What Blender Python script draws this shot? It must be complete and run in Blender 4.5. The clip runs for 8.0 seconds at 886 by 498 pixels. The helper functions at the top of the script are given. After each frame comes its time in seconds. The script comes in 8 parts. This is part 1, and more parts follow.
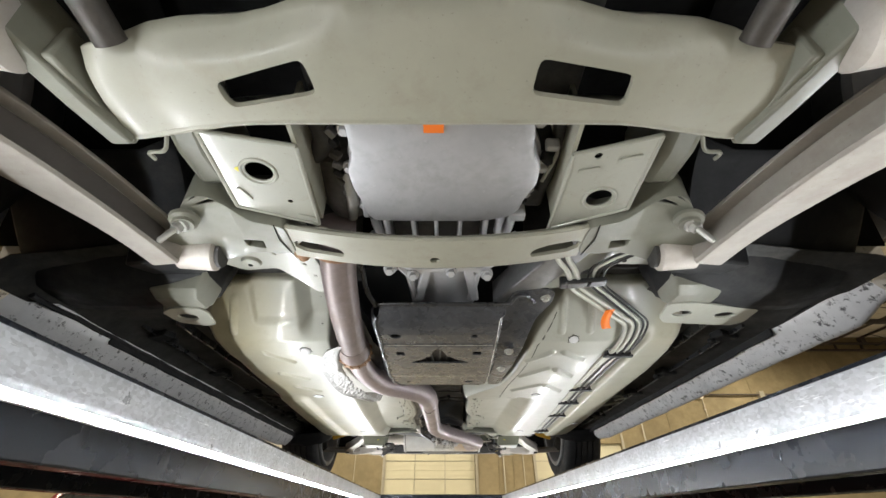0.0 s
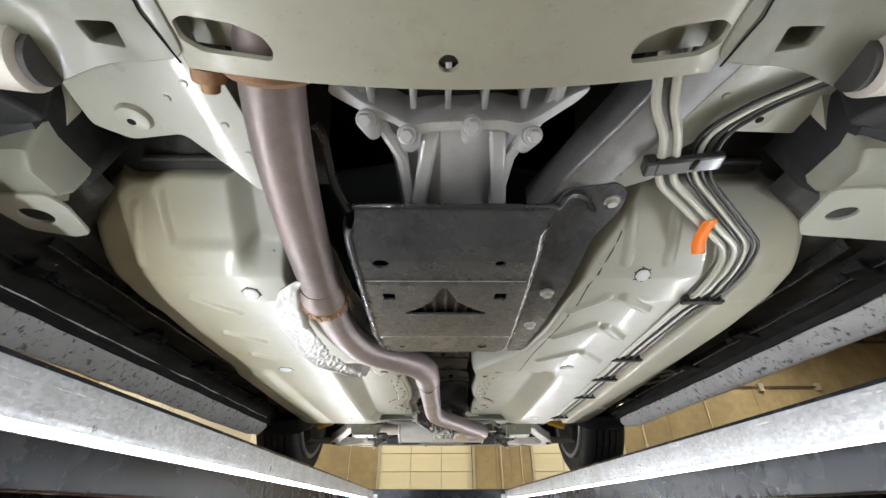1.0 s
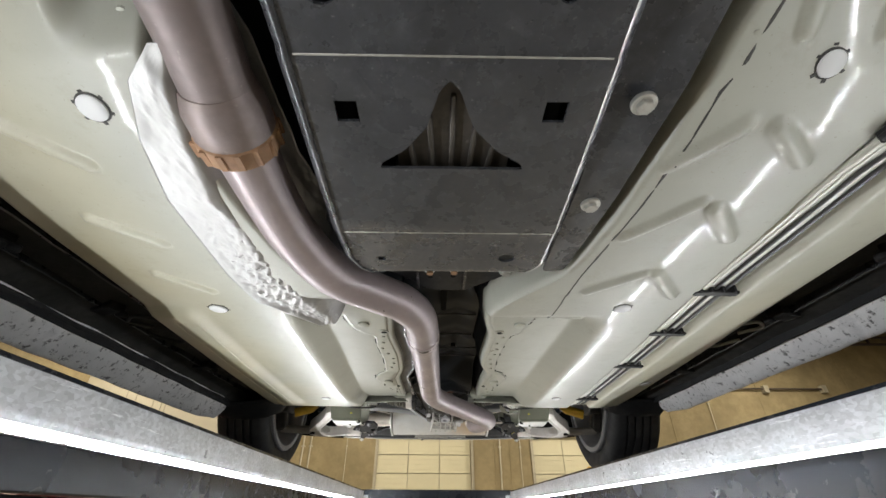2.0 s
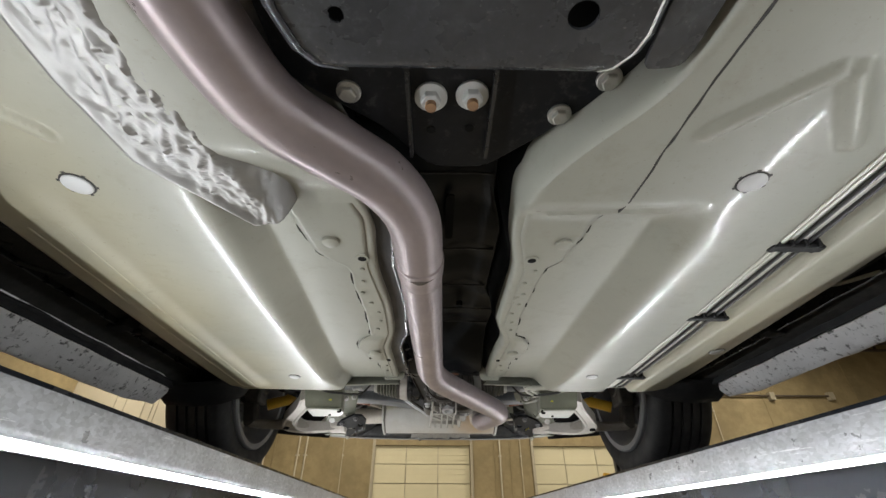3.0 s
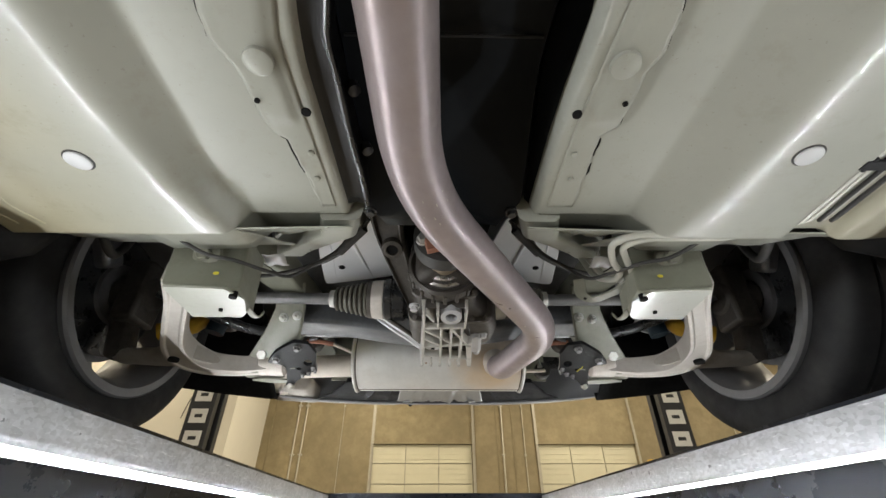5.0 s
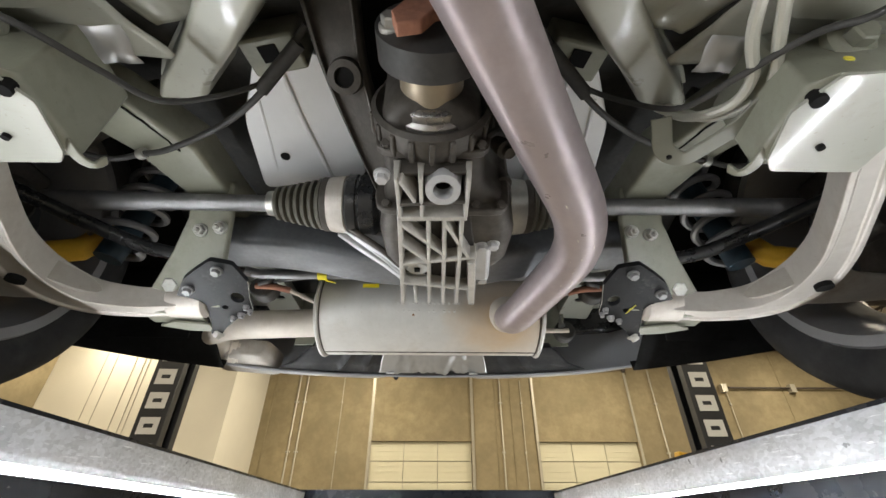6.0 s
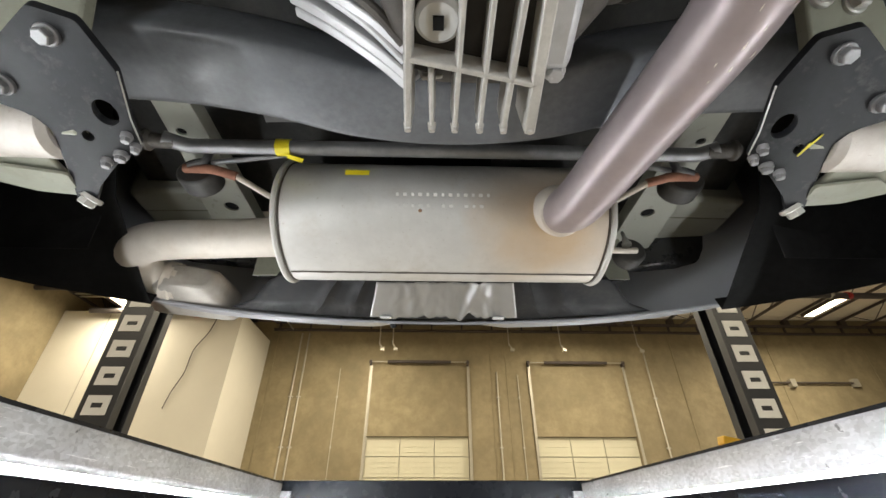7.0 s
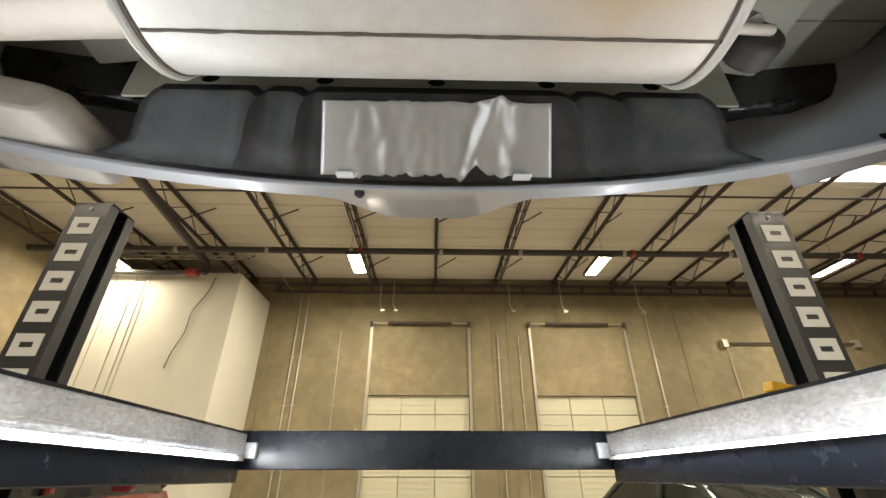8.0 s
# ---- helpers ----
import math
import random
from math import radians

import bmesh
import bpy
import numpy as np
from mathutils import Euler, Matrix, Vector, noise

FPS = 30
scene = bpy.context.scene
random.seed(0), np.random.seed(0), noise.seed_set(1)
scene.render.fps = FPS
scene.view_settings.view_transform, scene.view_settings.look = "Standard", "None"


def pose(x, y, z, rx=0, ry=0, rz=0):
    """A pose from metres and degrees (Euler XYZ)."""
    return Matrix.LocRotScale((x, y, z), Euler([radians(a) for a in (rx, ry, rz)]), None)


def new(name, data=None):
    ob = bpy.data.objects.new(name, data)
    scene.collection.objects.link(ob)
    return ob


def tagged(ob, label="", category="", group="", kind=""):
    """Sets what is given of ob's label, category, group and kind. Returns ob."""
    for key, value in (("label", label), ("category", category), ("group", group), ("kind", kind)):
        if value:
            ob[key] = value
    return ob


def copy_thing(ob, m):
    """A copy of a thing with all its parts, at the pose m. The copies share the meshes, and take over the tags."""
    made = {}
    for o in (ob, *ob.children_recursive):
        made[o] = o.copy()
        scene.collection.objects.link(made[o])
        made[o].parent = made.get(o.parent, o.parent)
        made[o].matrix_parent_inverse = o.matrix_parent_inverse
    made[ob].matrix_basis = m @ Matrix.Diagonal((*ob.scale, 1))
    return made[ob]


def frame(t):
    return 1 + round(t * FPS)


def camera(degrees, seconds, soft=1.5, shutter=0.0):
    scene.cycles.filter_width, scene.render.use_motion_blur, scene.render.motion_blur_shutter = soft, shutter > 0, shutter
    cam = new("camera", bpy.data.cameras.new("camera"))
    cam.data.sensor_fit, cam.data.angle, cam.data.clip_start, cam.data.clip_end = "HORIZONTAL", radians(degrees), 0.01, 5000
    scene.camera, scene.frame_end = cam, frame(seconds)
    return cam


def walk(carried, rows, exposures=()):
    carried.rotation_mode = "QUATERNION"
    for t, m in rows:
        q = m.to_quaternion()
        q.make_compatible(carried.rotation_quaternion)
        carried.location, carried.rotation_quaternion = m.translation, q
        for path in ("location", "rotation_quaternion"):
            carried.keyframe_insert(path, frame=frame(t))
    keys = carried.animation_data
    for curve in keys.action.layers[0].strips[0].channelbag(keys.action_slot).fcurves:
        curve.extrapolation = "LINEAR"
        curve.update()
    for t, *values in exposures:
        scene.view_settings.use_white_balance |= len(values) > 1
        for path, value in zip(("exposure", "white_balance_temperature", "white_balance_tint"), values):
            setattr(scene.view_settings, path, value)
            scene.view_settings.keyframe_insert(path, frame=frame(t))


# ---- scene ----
cam = camera(94.4, 8.0)
METRES, EYE, TILT, LEAN, TURN = 3.15, 1.5, 32.6, 0.0, 0.0
ROWS = [
    (0.0, 0.0, 0.0, 0.0, -0.0, 0.0, -0.0),
    (0.5, -0.0017, 0.0538, -0.03, -0.09, -0.47, 0.06),
    (1.0, -0.0068, 0.108, -0.0569, -0.48, -0.82, -0.18),
    (1.5, -0.0062, 0.1636, -0.0941, -0.44, -0.81, -0.5),
    (3.0, -0.0092, 0.3192, -0.1941, -0.76, 0.62, -0.67),
    (3.5, -0.0085, 0.3681, -0.2305, -0.61, 0.94, -0.59),
    (4.0, -0.0008, 0.4246, -0.2645, -0.53, 1.04, -0.54),
    (5.5, -0.0054, 0.5845, -0.3697, -0.79, 0.75, -0.38),
    (6.0, 0.0027, 0.6374, -0.3986, -0.75, 0.71, -0.55),
    (6.5, 0.0018, 0.686, -0.4329, -0.93, 0.79, -0.63),
    (7.0, -0.008, 0.7412, -0.4654, -1.27, 0.36, -0.74),
    (7.5, -0.0061, 0.7883, -0.4987, -1.25, -1.21, -0.78),
    (8.0, -0.0011, 0.8432, -0.5297, -1.14, -4.38, -0.69),
]
# the clip's own automatic exposure
EXPOSURES = [(0.0, 0.25), (1.0, 0.13), (1.5, 0.10), (3.0, -0.37), (3.5, -0.44), (4.0, -0.36), (5.5, 0.03), (6.5, 0.17), (7.0, 0.23), (7.5, 0.34), (8.0, 0.25)]
walk(cam, [(t, pose(0, 0, EYE, TILT, LEAN, TURN) @ pose(METRES * x, METRES * y, METRES * z, 90 + pitch, roll, yaw)) for t, x, y, z, yaw, pitch, roll in ROWS], EXPOSURES)

# ---- world, light, exposure ----
LED_POWER, LAMP_POWER, LAMP_GLOW = 250.0, 345.0, 13.0
world = bpy.data.worlds.new("world")
scene.world = world
world.use_nodes = True
world.node_tree.nodes["Background"].inputs[0].default_value = (0.9, 0.85, 0.75, 1)
world.node_tree.nodes["Background"].inputs[1].default_value = 0.05


# ---- materials ----
def mat(name, col, rough=0.5, metal=0.0, var=0.12, scale=5.0, fine=60.0, bump=0.15, rvar=0.12, dirt=None, dirt_amount=0.0, dirt_scale=14.0, coat=0.0, depth=0.002, random_piece=0.0, specks=None, speck_scale=230):
    m = bpy.data.materials.new(name)
    m.use_nodes = True
    nt = m.node_tree
    n, li = nt.nodes, nt.links
    b = n["Principled BSDF"]
    tc = n.new("ShaderNodeTexCoord")

    def noise_node(s, detail, rough_=0.6):
        t = n.new("ShaderNodeTexNoise")
        t.inputs["Scale"].default_value, t.inputs["Detail"].default_value, t.inputs["Roughness"].default_value = s, detail, rough_
        li.new(tc.outputs["Object"], t.inputs["Vector"])
        return t.outputs["Fac"]

    def mix(fac, a, c, kind="MIX"):
        x = n.new("ShaderNodeMix")
        x.data_type, x.blend_type = "RGBA", kind
        for sock, v in ((x.inputs["Factor"], fac), (x.inputs["A"], a), (x.inputs["B"], c)):
            if isinstance(v, bpy.types.NodeSocket):
                li.new(v, sock)
            elif isinstance(v, (int, float)):
                sock.default_value = v
            else:
                sock.default_value = (*v[:3], 1)
        return x.outputs["Result"]

    def span(v, lo, hi, to_lo, to_hi):
        r = n.new("ShaderNodeMapRange")
        li.new(v, r.inputs["Value"])
        for k, q in (("From Min", lo), ("From Max", hi), ("To Min", to_lo), ("To Max", to_hi)):
            r.inputs[k].default_value = q
        return r.outputs["Result"]

    big, small = noise_node(scale, 5), noise_node(fine, 3)
    dark, light = [c * (1 - var) for c in col], [min(1, c * (1 + var)) for c in col]
    c = mix(span(big, 0.3, 0.7, 0, 1), dark, light)
    c = mix(span(small, 0.35, 0.65, 0, 0.5 * min(1, var * 4)), c, [x * (1 - 1.3 * var) for x in col])
    if dirt:
        c = mix(span(noise_node(dirt_scale, 8, 0.7), 0.58 - 0.22 * dirt_amount, 0.86, 0, 0.7), c, dirt)
    if specks:
        c = mix(span(noise_node(speck_scale, 2, 0.5), 0.69, 0.74, 0, 0.32), c, specks)
        c = mix(span(noise_node(speck_scale * 0.21, 3, 0.6), 0.69, 0.74, 0, 0.16), c, specks)
    if random_piece:
        info = n.new("ShaderNodeObjectInfo")
        v = span(info.outputs["Random"], 0, 1, 1 - random_piece, 1 + random_piece)
        h = n.new("ShaderNodeHueSaturation")
        li.new(v, h.inputs["Value"]), li.new(c, h.inputs["Color"])
        c = h.outputs["Color"]
    li.new(c, b.inputs["Base Color"])
    li.new(span(noise_node(scale * 3, 6), 0.3, 0.7, max(0.03, rough - rvar), min(1, rough + rvar)), b.inputs["Roughness"])
    b.inputs["Metallic"].default_value = metal
    b.inputs["Coat Weight"].default_value, b.inputs["Coat Roughness"].default_value = coat, 0.08
    if bump:
        bp = n.new("ShaderNodeBump")
        bp.inputs["Strength"].default_value, bp.inputs["Distance"].default_value = bump, depth
        li.new(mix(0.5, big, small), bp.inputs["Height"])
        li.new(bp.outputs["Normal"], b.inputs["Normal"])
    return m


def glow(name, col, strength):
    m = bpy.data.materials.new(name)
    m.use_nodes = True
    b = m.node_tree.nodes["Principled BSDF"]
    b.inputs["Base Color"].default_value = (*col, 1)
    b.inputs["Emission Color"].default_value = (*col, 1)
    b.inputs["Emission Strength"].default_value = strength
    return m


M = {
    "floorpan": mat("underbody_paint", (0.365, 0.370, 0.318), 0.32, 0, 0.07, 4, 90, 0.035, 0.07, (0.28, 0.26, 0.20), 0.15, 22, 0.35, specks=(0.20, 0.185, 0.15)),
    "sillpaint": mat("dirty_sill_paint", (0.86, 0.86, 0.87), 0.38, 0.1, 0.12, 9, 60, 0.3, 0.12, (0.25, 0.25, 0.26), 0.1, 12, 0.2),
    "steel": mat("subframe_paint", (0.33, 0.325, 0.262), 0.42, 0, 0.08, 6, 80, 0.12, 0.1, (0.25, 0.22, 0.16), 0.3, 18, 0.15, specks=(0.15, 0.13, 0.10)),
    "bracketpaint": mat("dull_bracket_paint", (0.195, 0.197, 0.160), 0.45, 0, 0.12, 7, 80, 0.14, 0.1, (0.16, 0.14, 0.10), 0.35, 16, 0.1, specks=(0.10, 0.09, 0.07)),
    "olive": mat("olive_subframe_paint", (0.235, 0.238, 0.188), 0.40, 0, 0.12, 7, 80, 0.14, 0.1, (0.11, 0.10, 0.075), 0.35, 16, 0.15, specks=(0.08, 0.075, 0.06)),
    # real stone guard on the sills; stands in for shade on engine and recesses
    "darkpan": mat("stone_guard_and_shade", (0.045, 0.045, 0.043), 0.55, 0, 0.3, 7, 90, 0.3, 0.12, (0.12, 0.11, 0.095), 0.35, 12),
    "blackplastic": mat("black_plastic", (0.017, 0.0175, 0.019), 0.58, 0, 0.25, 8, 120, 0.2, 0.12, (0.07, 0.066, 0.06), 0.25, 10),
    "blackpaint": mat("black_paint", (0.020, 0.021, 0.023), 0.30, 0, 0.3, 9, 110, 0.12, 0.1, (0.07, 0.07, 0.07), 0.12, 60, 0.35),
    "rubber": mat("rubber", (0.035, 0.034, 0.032), 0.6, 0, 0.25, 12, 120, 0.15, 0.1, (0.09, 0.085, 0.08), 0.2, 12),
    "bootrubber": mat("boot_rubber", (0.11, 0.105, 0.085), 0.55, 0, 0.2, 12, 120, 0.15, 0.1),
    "tyre": mat("tyre_rubber", (0.017, 0.017, 0.018), 0.72, 0, 0.25, 9, 90, 0.2, 0.1, (0.06, 0.057, 0.052), 0.35, 8),
    "castalu": mat("cast_aluminium", (0.53, 0.535, 0.55), 0.42, 0.3, 0.1, 9, 110, 0.35, 0.1, (0.32, 0.31, 0.29), 0.25, 20, specks=(0.78, 0.78, 0.8), speck_scale=110),
    "oilpan": mat("oil_pan_aluminium", (0.45, 0.455, 0.47), 0.45, 0.3, 0.10, 12, 70, 0.3, 0.12, (0.25, 0.245, 0.235), 0.45, 18, specks=(0.62, 0.62, 0.64), speck_scale=70, depth=0.004),
    "armalu": mat("dull_arm_alloy", (0.378, 0.353, 0.314), 0.5, 0.3, 0.15, 7, 90, 0.25, 0.1, (0.24, 0.19, 0.14), 0.4, 10, specks=(0.2, 0.16, 0.12)),
    "dirtyalu": mat("weathered_cast_aluminium", (0.078, 0.070, 0.061), 0.55, 0.3, 0.35, 10, 110, 0.5, 0.1, (0.03, 0.026, 0.022), 0.5, 24),
    "whitealu": mat("pale_aluminium", (0.52, 0.49, 0.45), 0.48, 0.3, 0.14, 7, 90, 0.25, 0.1, (0.30, 0.24, 0.18), 0.45, 9, specks=(0.30, 0.24, 0.18)),
    "shield": mat("shield_aluminium", (0.80, 0.81, 0.83), 0.38, 0.25, 0.06, 6, 70, 0.15, 0.1),
    "exhaust": mat("heat_tinted_steel", (0.365, 0.312, 0.318), 0.38, 0.45, 0.14, 5, 60, 0.2, 0.12, (0.32, 0.255, 0.235), 0.3, 7, specks=(0.36, 0.32, 0.29), speck_scale=160),
    "frontpipe": mat("browned_front_pipe_steel", (0.250, 0.206, 0.200), 0.48, 0.4, 0.2, 5, 60, 0.2, 0.12, (0.26, 0.19, 0.15), 0.35, 7, specks=(0.36, 0.32, 0.29), speck_scale=160),
    "tailpipe": mat("pale_exhaust_steel", (0.60, 0.55, 0.48), 0.52, 0.2, 0.14, 6, 60, 0.12, 0.1, (0.42, 0.32, 0.22), 0.25, 7),
    "rust": mat("surface_rust", (0.30, 0.17, 0.095), 0.75, 0.1, 0.35, 18, 120, 0.5, 0.1, (0.50, 0.34, 0.18), 0.4, 30),
    "redrust": mat("red_rust", (0.33, 0.15, 0.095), 0.75, 0.1, 0.3, 18, 120, 0.5, 0.1),
    "bolt": mat("zinc_bolt", (0.46, 0.46, 0.43), 0.42, 0.7, 0.15, 20, 140, 0.2, 0.1, (0.35, 0.27, 0.2), 0.2, 30),
    "drive": mat("shaft_steel", (0.22, 0.22, 0.225), 0.42, 0.6, 0.2, 9, 90, 0.2, 0.1, (0.4, 0.4, 0.4), 0.2, 20),
    "rimgrey": mat("rim_grey", (0.28, 0.28, 0.285), 0.5, 0.4, 0.1, 8, 80, 0.15, 0.1),
    "line": mat("coated_line", (0.52, 0.52, 0.46), 0.35, 0.2, 0.05, 9, 90, 0.05, 0.08),
    "blackline": mat("black_line", (0.03, 0.03, 0.03), 0.35, 0, 0.1, 9, 90, 0.05, 0.08),
    "orange": mat("orange_tape", (0.95, 0.22, 0.02), 0.5, 0, 0.05, 12, 90, 0.1, 0.05),
    "yellow": mat("yellow_tag", (0.85, 0.72, 0.02), 0.45, 0, 0.08, 12, 90, 0.1, 0.05),
    "yellowpaint": mat("yellow_paint_mark", (0.62, 0.55, 0.05), 0.6, 0, 0.1, 12, 90, 0.1, 0.05),
    "amber": mat("yellow_damper", (0.62, 0.36, 0.03), 0.45, 0, 0.2, 9, 60, 0.1, 0.1),
    "bluedamper": mat("blue_damper", (0.014, 0.032, 0.046), 0.45, 0, 0.2, 9, 60, 0.1, 0.1),
    "bodypaint": mat("silver_car_paint", (0.36, 0.37, 0.39), 0.40, 0.2, 0.06, 5, 60, 0.03, 0.06, (0.34, 0.33, 0.32), 0.2, 60, 0.5, specks=(0.30, 0.29, 0.28)),
    "plug": mat("plug_white", (0.60, 0.61, 0.61), 0.4, 0, 0.08, 20, 120, 0.05, 0.1),
    "runway": mat("runway_paint", (0.010, 0.013, 0.020), 0.27, 0, 0.04, 4, 70, 0.0, 0.015),
    "postpaint": mat("post_paint", (0.035, 0.037, 0.042), 0.38, 0, 0.2, 4, 70, 0.1, 0.1),
    "lettering": mat("white_lettering", (0.72, 0.72, 0.70), 0.5, 0, 0.05, 8, 70, 0.05, 0.1),
    "tan": mat("tan_wall", (0.295, 0.240, 0.142), 0.8, 0, 0.26, 0.5, 3, 0.2, 0.1, (0.18, 0.15, 0.085), 0.7, 0.7, 0, 0.01),
    "white_wall": mat("cream_wall", (0.70, 0.67, 0.58), 0.8, 0, 0.05, 0.5, 9, 0.1, 0.1),
    "ceiling": mat("ceiling_deck", (0.80, 0.74, 0.63), 0.85, 0, 0.06, 0.4, 6, 0.1, 0.1),
    "concrete": mat("shop_floor", (0.30, 0.29, 0.27), 0.35, 0, 0.18, 0.7, 25, 0.1, 0.15, (0.17, 0.16, 0.15), 0.3, 2),
    "door": mat("door_panel", (0.60, 0.57, 0.43), 0.55, 0, 0.04, 1.5, 40, 0.05, 0.1, random_piece=0.04),
    "trussdark": mat("truss_steel", (0.07, 0.055, 0.05), 0.6, 0.1, 0.2, 4, 50, 0.1, 0.1),
    "pipedark": mat("sprinkler_pipe", (0.06, 0.052, 0.05), 0.55, 0.1, 0.2, 4, 50, 0.1, 0.1),
    "conduit": mat("conduit", (0.44, 0.41, 0.34), 0.45, 0.4, 0.08, 4, 50, 0.05, 0.1),
    "red": mat("red_enamel", (0.36, 0.03, 0.03), 0.3, 0, 0.1, 5, 60, 0.05, 0.1, coat=0.4),
    "darkred": mat("dark_red_paint", (0.16, 0.025, 0.03), 0.2, 0, 0.1, 5, 60, 0.03, 0.05, coat=0.6),
    "carpaint": mat("dark_green_paint", (0.035, 0.05, 0.045), 0.15, 0, 0.1, 5, 60, 0.03, 0.05, coat=0.6),
    "glass": mat("tinted_glass", (0.02, 0.025, 0.025), 0.06, 0, 0.1, 3, 30, 0, 0.02),
    "chrome": mat("chrome", (0.75, 0.75, 0.76), 0.14, 1.0, 0.05, 8, 80, 0, 0.05),
    # near-black stand-in for shade in cavities and holes; also used on black liners
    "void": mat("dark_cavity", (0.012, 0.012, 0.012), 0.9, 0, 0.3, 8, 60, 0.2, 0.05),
    "stay": mat("stay_black_paint", (0.012, 0.013, 0.015), 0.45, 0, 0.25, 9, 110, 0.12, 0.1, (0.10, 0.10, 0.10), 0.1, 50),
    "grime": mat("seam_grime", (0.10, 0.085, 0.07), 0.8, 0, 0.3, 30, 140, 0.4, 0.1),
    "tunnelblack": mat("tunnel_black_paint", (0.010, 0.0112, 0.0125), 0.34, 0, 0.2, 6, 80, 0.04, 0.06),
    "tunnelside": mat("tunnel_side_black", (0.011, 0.011, 0.012), 0.45, 0, 0.2, 8, 90, 0.08, 0.1),
    "beam": mat("chipped_beam_paint", (0.115, 0.123, 0.135), 0.42, 0, 0.25, 8, 100, 0.25, 0.12, (0.14, 0.14, 0.14), 0.1, 45),
    "ledlens": glow("led_lens", (0.95, 0.975, 1.0), LED_POWER * 0.0036),
    "guard": mat("scuffed_guard_paint", (0.064, 0.068, 0.077), 0.29, 0.3, 0.3, 9, 110, 0.15, 0.14, (0.15, 0.16, 0.175), 0.2, 60, 0.4, specks=(0.30, 0.30, 0.31), speck_scale=210),
    "lattice": mat("grey_cast_lattice", (0.52, 0.505, 0.47), 0.48, 0.35, 0.2, 9, 110, 0.35, 0.1, (0.24, 0.22, 0.2), 0.3, 20),
    "pocket": mat("pocket_shade_brown", (0.018, 0.015, 0.013), 0.6, 0, 0.3, 12, 90, 0.3, 0.1),
    "sealsteel": mat("worn_seal_steel", (0.42, 0.41, 0.39), 0.3, 0.9, 0.15, 9, 90, 0.1, 0.1, (0.12, 0.10, 0.09), 0.4, 22),
    "sleeve": mat("bronze_tinted_steel", (0.36, 0.30, 0.22), 0.42, 0.6, 0.15, 9, 90, 0.1, 0.1),
    "channel": mat("shaded_arm_web", (0.11, 0.098, 0.09), 0.6, 0.2, 0.15, 9, 80, 0.2, 0.1),
    "led": glow("led_light", (0.95, 0.975, 1.0), LED_POWER),
    "ledstrip": mat("led_backing", (0.8, 0.8, 0.78), 0.5, 0, 0.04, 20, 100, 0, 0.1),
    "rooflight": glow("roof_light_panel", (1.0, 0.97, 0.9), 4.0),
    "lamp": glow("lamp_light", (1.0, 0.86, 0.60), LAMP_GLOW),
}


def galvanised():
    m = mat("galvanised_steel", (0.56, 0.575, 0.60), 0.40, 0.5, 0.16, 9, 130, 0.22, 0.14, (0.33, 0.35, 0.38), 0.22, 8)
    nt = m.node_tree
    n, li = nt.nodes, nt.links
    b = n["Principled BSDF"]
    tc = n.new("ShaderNodeTexCoord")
    mp = n.new("ShaderNodeMapping")
    mp.inputs["Scale"].default_value = (1, 0.55, 1)
    v = n.new("ShaderNodeTexVoronoi")
    v.inputs["Scale"].default_value = 190
    li.new(tc.outputs["Object"], mp.inputs["Vector"]), li.new(mp.outputs["Vector"], v.inputs["Vector"])
    old = b.inputs["Base Color"].links[0].from_socket
    x = n.new("ShaderNodeMix")
    x.data_type, x.blend_type = "RGBA", "MULTIPLY"
    x.inputs["Factor"].default_value = 0.45
    bw = n.new("ShaderNodeSeparateColor")
    li.new(v.outputs["Color"], bw.inputs["Color"])
    r = n.new("ShaderNodeMapRange")
    r.inputs["To Min"].default_value, r.inputs["To Max"].default_value = 0.55, 1.15
    li.new(bw.outputs["Red"], r.inputs["Value"])
    # bright scratches drawn along the rail
    st, sc = n.new("ShaderNodeTexNoise"), n.new("ShaderNodeMapping")
    sc.inputs["Scale"].default_value = (1, 0.07, 1)
    st.inputs["Scale"].default_value, st.inputs["Detail"].default_value, st.inputs["Roughness"].default_value = 150, 5, 0.75
    li.new(tc.outputs["Object"], sc.inputs["Vector"]), li.new(sc.outputs["Vector"], st.inputs["Vector"])
    k = n.new("ShaderNodeMapRange")
    for q, w in (("From Min", 0.60), ("From Max", 0.66), ("To Min", 0.0), ("To Max", 0.8)):
        k.inputs[q].default_value = w
    li.new(st.outputs["Fac"], k.inputs["Value"])
    y = n.new("ShaderNodeMix")
    y.data_type = "RGBA"
    y.inputs["B"].default_value = (0.86, 0.87, 0.88, 1)
    li.new(old, x.inputs["A"]), li.new(r.outputs["Result"], x.inputs["B"])
    li.new(k.outputs["Result"], y.inputs["Factor"]), li.new(x.outputs["Result"], y.inputs["A"]), li.new(y.outputs["Result"], b.inputs["Base Color"])
    return m


def foil_material():
    m = mat("crumpled_foil", (0.36, 0.36, 0.352), 0.43, 0.6, 0.05, 9, 90, 0.1, 0.06)
    nt = m.node_tree
    n, li = nt.nodes, nt.links
    tc, v, bp = n.new("ShaderNodeTexCoord"), n.new("ShaderNodeTexNoise"), n.new("ShaderNodeBump")
    v.inputs["Scale"].default_value, v.inputs["Detail"].default_value, v.inputs["Distortion"].default_value = 15, 3, 0.3
    bp.inputs["Strength"].default_value, bp.inputs["Distance"].default_value = 0.22, 0.006
    li.new(tc.outputs["Object"], v.inputs["Vector"]), li.new(v.outputs["Fac"], bp.inputs["Height"])
    li.new(bp.outputs["Normal"], n["Principled BSDF"].inputs["Normal"])
    return m


